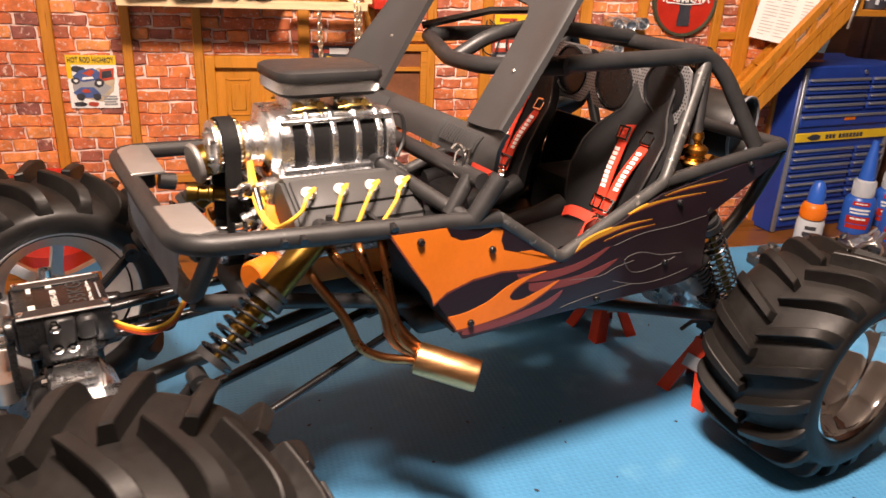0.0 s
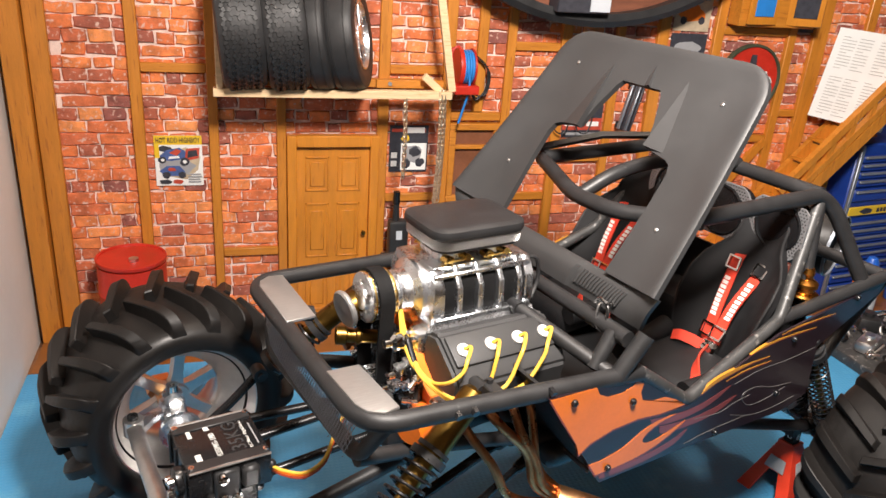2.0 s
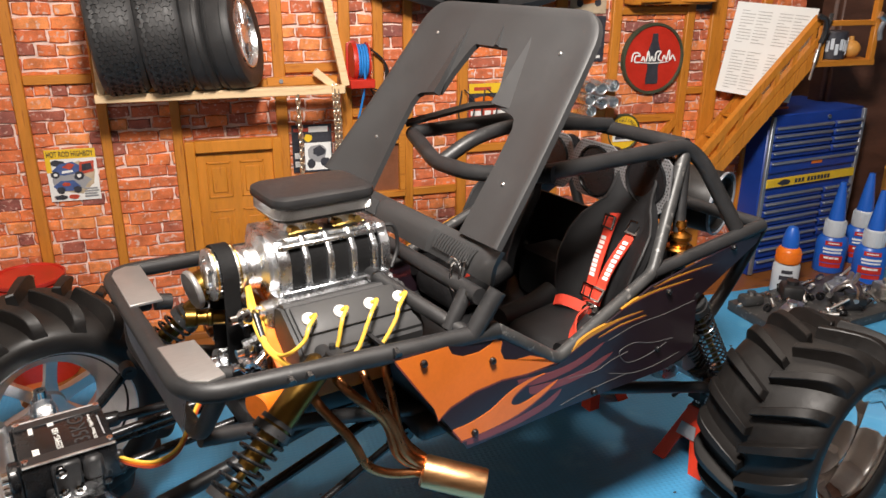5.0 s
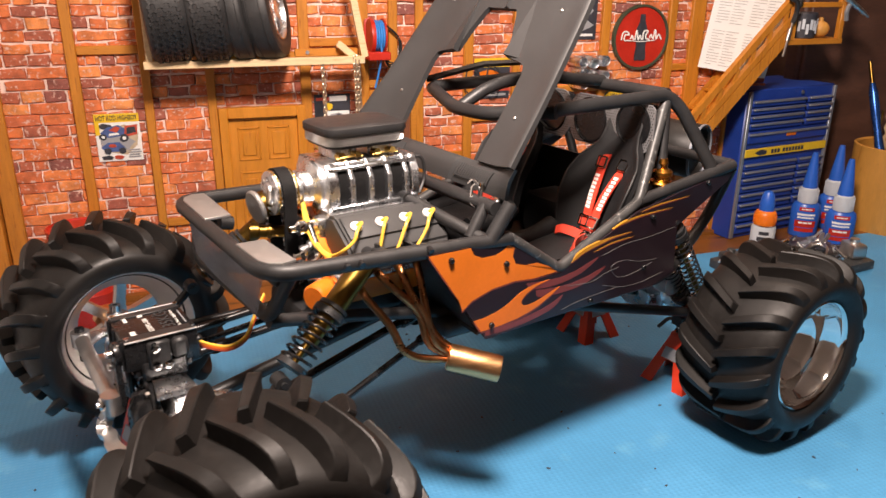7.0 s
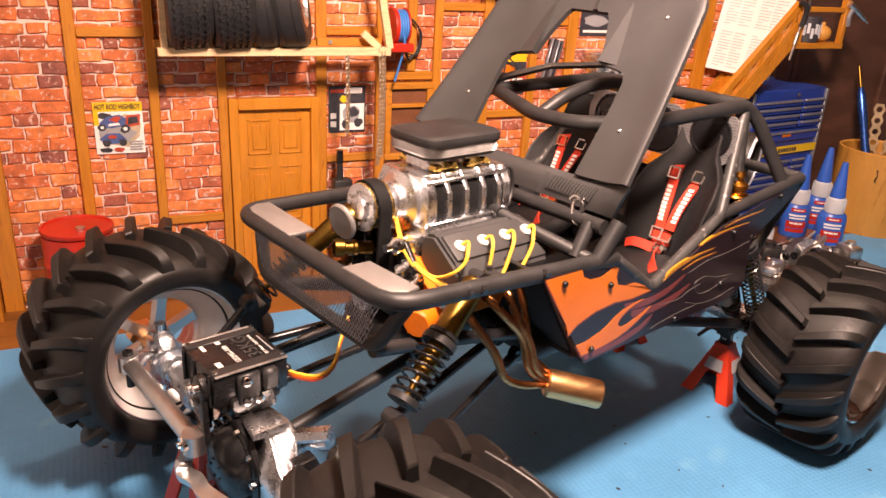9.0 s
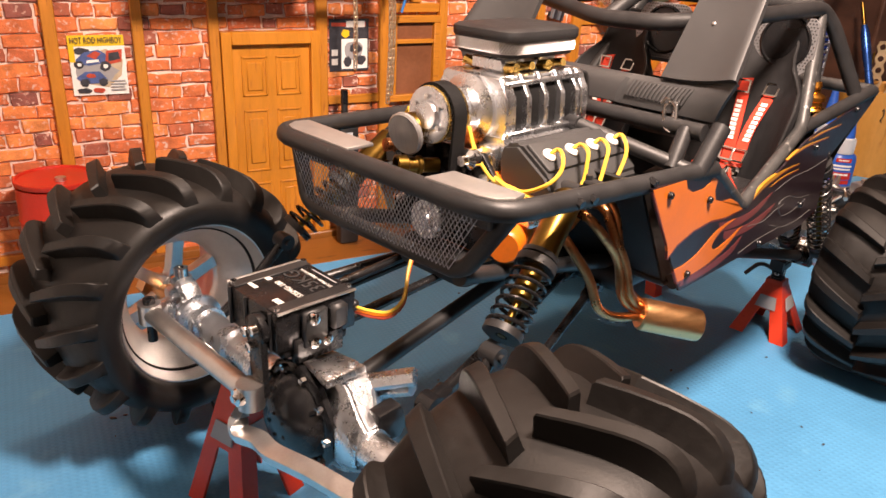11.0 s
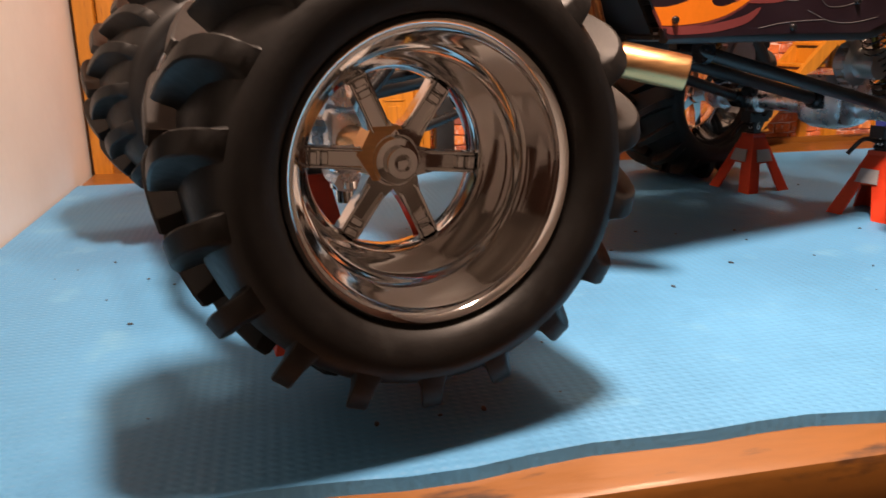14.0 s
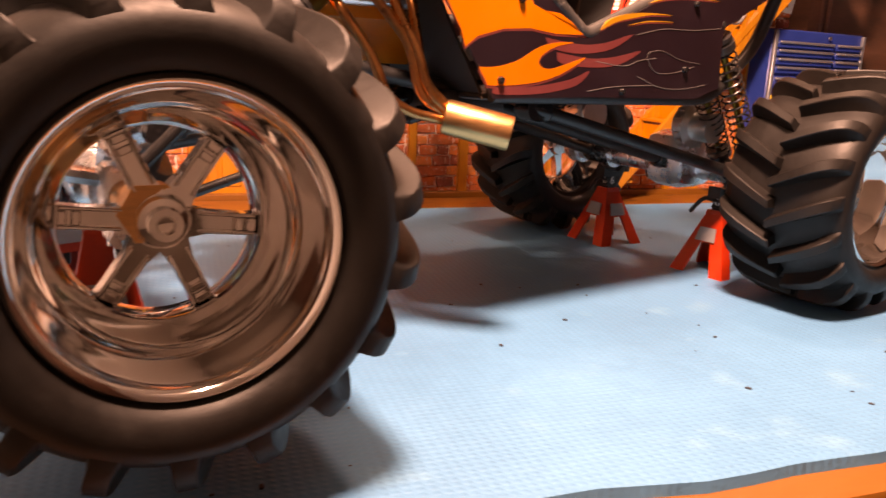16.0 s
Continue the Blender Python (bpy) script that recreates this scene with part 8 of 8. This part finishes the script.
# tray of small hardware near the wall
def hardware():
    rnd = random.Random(11)
    t = group_of("parts_tray", "grey metal tray heaped with screws and small metal parts", "tray", pose(0.745, 0.738, 0, 0, 0, 10))
    bm = bmesh.new()
    bm_prism(bm, [(-0.115, -0.062), (0.105, -0.066), (0.125, 0.050), (-0.10, 0.052)], 0.014, None, 0.002)
    part("tray", bm, M_TUBE_WORN, t)
    for x, y, a, b, c, turn, ma in ((-0.07, -0.02, 0.045, 0.022, 0.016, 20, M_ALU), (0.02, -0.035, 0.038, 0.026, 0.018, -30, M_BLACK), (0.06, 0.01, 0.05, 0.018, 0.014, 10, M_GREY_STEEL),
                                   (-0.02, 0.02, 0.032, 0.028, 0.020, 50, M_BLACK), (0.09, -0.04, 0.034, 0.024, 0.022, 70, M_ALU), (-0.085, 0.03, 0.03, 0.02, 0.014, -15, M_TUBE_WORN)):
        bm = bmesh.new()
        bm_box(bm, (x, y, 0.014 + c / 2), (a, b, c), Matrix.Rotation(radians(turn), 4, "Z"), bevel=0.005, seg=2)
        bm_cyl(bm, (x, y, 0.014 + c * 0.6), (x, y, 0.016 + c * 1.15), b * 0.28, seg=16)
        part("metal_part", bm, ma, t)
    for k in range(46):
        x, y = rnd.uniform(-0.10, 0.105), rnd.uniform(-0.055, 0.046)
        d = Vector((rnd.uniform(-1, 1), rnd.uniform(-1, 1), rnd.uniform(0.1, 0.7))).normalized()
        p = Vector((x, y, 0.015 + rnd.random() * 0.006))
        length = rnd.uniform(0.008, 0.026)
        bm = bmesh.new()
        if k % 3 == 0:
            bm_lathe(bm, [(0.002, 0), (0.0055, 0), (0.0058, 0.002), (0.0055, 0.004), (0.002, 0.004)], along(p, p + d), 14, closed=True)
        else:
            bm_cyl(bm, p, p + d * length, 0.0019, seg=8)
            bm_cyl(bm, p, p - d * 0.003, 0.0036, seg=6)
        part("screw", bm, rnd.choice((M_ALU, M_CHROME, M_GOLD, M_BLACK_GLOSS)), t)


hardware()

# pliers lying on the hardware
pl = group_of("pliers", "small grey pliers with open jaws beside the bottles", "pliers", pose(0.80, 0.735, 0.016, 0, 0, 35))
for s in (-1, 1):
    bm = bmesh.new()
    bm_tube(bm, spline([(-0.05, s * 0.016, 0.012), (-0.02, s * 0.010, 0.016), (0, -s * 0.002, 0.018), (0.025, -s * 0.004, 0.022)], 5), 0.0035, 8)
    part("jaw_half", bm, M_ALU, pl)


# ---- stairs, rail and loft at the right ----
def stairs():
    s = group_of("staircase", "orange wooden staircase with a slatted hand rail up the brick wall", "stairs", pose(0, 0, 0))
    p0, p1 = Vector((0.600, 0.834, 0.140)), Vector((0.768, 0.834, 0.3250))
    d = p1 - p0
    for dz, r, nm in ((0.042, 0.0045, "hand_rail"), (0.014, 0.0040, "lower_rail"), (-0.006, 0.0075, "stringer")):
        bm = bmesh.new()
        a, b = p0 + Vector((0, 0, dz)), p1 + Vector((0, 0, dz))
        bm_band(bm, [a, b], (0, 1, 0), 0.009, r * 2, (0, 0, 1))
        part(nm, bm, M_TIMBER, s)
    for k in range(7):
        f = (k + 0.5) / 7
        a = p0 + d * f
        bm = bmesh.new()
        bm_band(bm, [a + Vector((0, -0.001, 0.0)), a + Vector((0.006, -0.001, 0.041))], (1, 0, 0), 0.006, 0.004, (0, -1, 0))
        part("baluster", bm, M_TIMBER, s)
    bm = bmesh.new()
    bm_band(bm, [p0 + Vector((-0.14, 0.06, -0.16)), p1 + Vector((0, 0.06, -0.006))], (0, 1, 0), 0.008, 0.015, (0, 0, 1))
    part("stringer", bm, M_TIMBER, s)
    bm = bmesh.new()
    bm_band(bm, [p0, p0 + Vector((-0.13, 0, -0.143))], (0, 1, 0), 0.008, 0.015, (0, 0, 1))
    part("stringer", bm, M_TIMBER, s)
    for k in range(13):
        f = -0.75 + 1.7 * k / 12
        a = p0 + d * f
        if a.z < 0.012:
            continue
        bm = bmesh.new()
        bm_box(bm, (a.x + 0.008, 0.866, a.z), (0.030, 0.062, 0.004), bevel=0.0006)
        part("tread", bm, M_DOOR, s)
        bm = bmesh.new()
        bm_box(bm, (a.x + 0.021, 0.866, a.z + 0.011), (0.0025, 0.060, 0.020), bevel=0.0004)
        part("riser", bm, M_DOOR, s)


stairs()

loft = group_of("loft_platform", "orange wooden loft with a low rail at the stair head", "platform", pose(0, 0, 0))
for c, s in (((0.815, 0.852, 0.309), (0.100, 0.05, 0.008)), ((0.815, 0.830, 0.360), (0.094, 0.006, 0.007)), ((0.858, 0.830, 0.336), (0.008, 0.008, 0.050)), ((0.772, 0.830, 0.336), (0.008, 0.008, 0.050)), ((0.855, 0.83, 0.40), (0.008, 0.008, 0.08))):
    bm = bmesh.new()
    bm_box(bm, c, s, bevel=0.0008)
    part("beam", bm, M_TIMBER_H if s[0] > s[2] else M_TIMBER, loft)
bm = bmesh.new()
bm_lathe(bm, [(0, 0), (0.0165, 0), (0.0175, 0.001), (0.0185, 0.034), (0.017, 0.036), (0, 0.036)], None, 32)
tin = thing("printed_tin", bm, M_INK_DARK, "dark printed tin standing on the loft", "tin", m=pose(0.808, 0.848, 0.3132))
for k in range(7):
    bm = bmesh.new()
    a = radians(-150 + 18 * k)
    bm_box(bm, (0.0184 * math.cos(a), 0.0184 * math.sin(a), 0.017 + 0.004 * math.sin(k * 2.3)), (0.0008, 0.0040, 0.014), Matrix.Rotation(a, 4, "Z"))
    part("print_bar", bm, M_COLLAR, tin)
bm = bmesh.new()
bmesh.ops.create_uvsphere(bm, u_segments=18, v_segments=12, radius=0.013, matrix=pose(0, 0, 0.012) @ Matrix.Diagonal((1, 1, 0.9, 1)))
bm_lathe(bm, [(0.004, 0.02), (0.003, 0.028), (0, 0.029)], None, 12)
thing("brown_pot", bm, M_TIN, "small brown glazed pot on the loft", "pot", m=pose(0.838, 0.846, 0.3132))
# spray gun hung at the rail end and a tool on the stair head
gun = group_of("spray_gun", "silver toy spray gun hooked over the loft rail", "spray gun", pose(0.862, 0.824, 0.366, 0, 30, 0))
bm = bmesh.new()
bm_cyl(bm, (-0.008, 0, 0), (0.036, 0, 0), 0.0048, 0.0036, 14)
bm_cyl(bm, (0.036, 0, 0), (0.046, 0, 0), 0.002, seg=8)
part("barrel", bm, M_ALU, gun)
bm = bmesh.new()
bm_tube(bm, spline([(0.004, 0, -0.002), (0.006, 0, -0.014), (0.014, 0, -0.024)], 5), 0.0034, 8)
part("grip", bm, M_GREY_STEEL, gun)
hang = group_of("hanging_tool", "dark clamp with a steel shaft hanging at the stair head", "tool", pose(0.762, 0.822, 0.352))
bm = bmesh.new()
bm_tube(bm, spline([(-0.008, 0, 0.018), (0.002, -0.003, 0.012), (0.006, 0, -0.004), (0.002, 0, -0.016)], 5), 0.0036, 8)
bm_tube(bm, spline([(0.012, 0, 0.020), (0.008, -0.002, 0.008), (0.004, 0, -0.006)], 5), 0.0026, 8)
part("clamp", bm, M_BLACK, hang)
bm = bmesh.new()
bm_cyl(bm, (0.002, 0, -0.016), (-0.006, 0, -0.062), 0.0016, seg=8)
bm_cyl(bm, (0.000, 0, -0.024), (-0.003, 0, -0.040), 0.0030, seg=10)
part("shaft", bm, M_ALU, hang)

# folded paper on the stairs
sheet = group_of("instruction_sheet", "white instruction sheet with grey lines leaning on the stairs", "paper", None)
bm = bmesh.new()
P = [Vector((0.663, 0.888, 0.271)), Vector((0.757, 0.853, 0.255)), Vector((0.790, 0.861, 0.376)), Vector((0.687, 0.895, 0.385))]
e1, e2 = (P[1] - P[0]).normalized(), (P[3] - P[0]).normalized()
n0 = e1.cross(e2).normalized()
n0 = n0 if n0.y < 0 else -n0
low = [bm.verts.new(p) for p in P]
high = [bm.verts.new(p + n0 * 0.0008) for p in P]
bm.faces.new(low), bm.faces.new(high)
for i in range(4):
    bm.faces.new((low[i], low[(i + 1) % 4], high[(i + 1) % 4], high[i]))
part("sheet", bm, M_PAPER, sheet)
for col in (0, 1):
    bm = bmesh.new()
    for k in range(26):
        f = 0.06 + 0.034 * k
        if 0.48 < f < 0.54:
            continue
        for seg in range(2):
            u0 = 0.08 + 0.46 * col + 0.2 * seg
            u1 = u0 + (0.17 if (k * 7 + seg * 3 + col) % 5 else 0.09)
            a, b = P[0].lerp(P[1], u0).lerp(P[3].lerp(P[2], u0), f), P[0].lerp(P[1], u1).lerp(P[3].lerp(P[2], u1), f)
            bm_band(bm, [a + n0 * 0.001, b + n0 * 0.001], e2, 0.0008, 0.0002, n0)
    tagged(part("print_line", bm, M_PALEPRINT, sheet), kind="stuff")

# dark cabinet edge by the left wall
bm = bmesh.new()
bm_box(bm, (-0.297, 0.300, 0.105), (0.012, 0.23, 0.62), Matrix.Rotation(-0.16, 4, "X"), bevel=0.003, seg=2)
thing("black_board", bm, M_BLACK, "black board leaning on the white room wall", "board")
# dark clutter behind the chest
bm = bmesh.new()
bm_box(bm, (1.12, 0.96, 0.29), (0.44, 0.03, 0.60), bevel=0.004)
dark = thing("dark_cabinet", bm, M_DARKROOM, "dark brown wooden cabinet behind the tool chest", "cabinet")
for x in (1.01, 1.23):
    bm = bmesh.new()
    bm_box(bm, (x, 0.942, 0.29), (0.205, 0.008, 0.57), bevel=0.002)
    part("door", bm, M_DARKROOM, dark)

# crumbs and specks on the mat
rnd = random.Random(21)
bm = bmesh.new()
for k in range(90):
    x, y = rnd.uniform(-0.25, 0.75), rnd.uniform(0.23, 0.70)
    r = rnd.uniform(0.0005, 0.0014)
    bmesh.ops.create_icosphere(bm, subdivisions=1, radius=r, matrix=pose(x, y, r * 0.35, 0, 0, rnd.uniform(0, 360)) @ Matrix.Diagonal((1.6, 0.9, 0.6, 1)))
thing("mat_crumbs", bm, M_INK_DARK, "tiny dark crumbs scattered on the blue mat", "crumbs", kind="stuff")

# ---- bricks ----
def brick_verts(w, h, rnd):
    """One worn brick: back rectangle and a smaller, uneven face, its front towards -y."""
    j = lambda k: (rnd.random() - 0.5) * k
    hw, hh = w / 2, h / 2
    n = max(2, round(w / 0.010))
    rim = [(-hw + w * i / n, -hh) for i in range(n)] + [(hw, -hh), (hw, 0)] + [(hw - w * i / n, hh) for i in range(n)] + [(-hw, hh), (-hw, 0)]
    rim = [(x + j(0.0018), z + j(0.0019)) for x, z in rim]
    c = len(rim)
    back = [(x, 0.004, z) for x, z in rim]
    mid = [(x, 0.0002, z) for x, z in rim]
    face = [(x * (1 - 0.0011 / hw) + j(0.0006), -0.0012 + j(0.0007), z * 0.84 + j(0.0007)) for x, z in rim]
    tip = [(0, -0.0013 + j(0.0006), 0)]
    faces = [(i, (i + 1) % c, c + (i + 1) % c, c + i) for i in range(c)] + [(c + i, c + (i + 1) % c, 2 * c + (i + 1) % c, 2 * c + i) for i in range(c)]
    faces += [(2 * c + i, 2 * c + (i + 1) % c, 3 * c) for i in range(c)]
    return back + mid + face + tip, faces


def lay_bricks():
    rnd = random.Random(5)
    widths = (0.0140, 0.0180, 0.0225, 0.0275, 0.0335, 0.0400)
    kinds = []
    for k in range(30):
        v, f = brick_verts(widths[k % 6], 0.0116 + 0.0010 * ((k // 6) % 3 - 1), rnd)
        me = bpy.data.meshes.new("brick")
        me.from_pydata(v, [], f)
        me.materials.append(M_BRICK)
        kinds.append((widths[k % 6], me, v, f))
    spots = []
    for row in range(47):
        z = 0.006 + row * 0.0134
        x = -0.285 - rnd.random() * 0.03
        long_row = row % 3 != 1
        while x < 0.795:
            k = rnd.choice((3, 4, 5, 5)) if (long_row and rnd.random() < 0.8) else rnd.choice((0, 1, 2, 2))
            k += 6 * rnd.randrange(5)
            w = kinds[k][0]
            at = (x + w / 2, WALL_Y + rnd.uniform(-0.0004, 0.0006), z + rnd.uniform(-0.0008, 0.0008))
            if x + w > -0.262 and x > -0.279 and x < 0.79 and not (-0.018 < at[0] < 0.078 and z < 0.23):
                spots.append((at, k, rnd.uniform(-1.6, 1.6)))
            x += w + rnd.uniform(0.0012, 0.0026)
    near = [s for s in spots if -0.26 < s[0][0] < 0.16 and 0.125 < s[0][2] < 0.34][:300]
    chosen = set(id(s) for s in near)
    for at, k, turn in near:
        ob = new("brick", kinds[k][1])
        ob.parent = wall_back
        ob.matrix_basis = pose(*at, 0, turn, 0)
    verts, faces = [], []
    for s in spots:
        if id(s) in chosen:
            continue
        at, k, turn = s
        m = pose(*at, 0, turn, 0)
        base = len(verts)
        verts += [m @ Vector(v) for v in kinds[k][2]]
        faces += [tuple(base + i for i in f) for f in kinds[k][3]]
    me = bpy.data.meshes.new("bricks")
    me.from_pydata(verts, [], faces)
    me.materials.append(M_BRICK_FAR)
    ob = new("bricks", me)
    ob.parent = wall_back
    tagged(ob, kind="stuff")


lay_bricks()
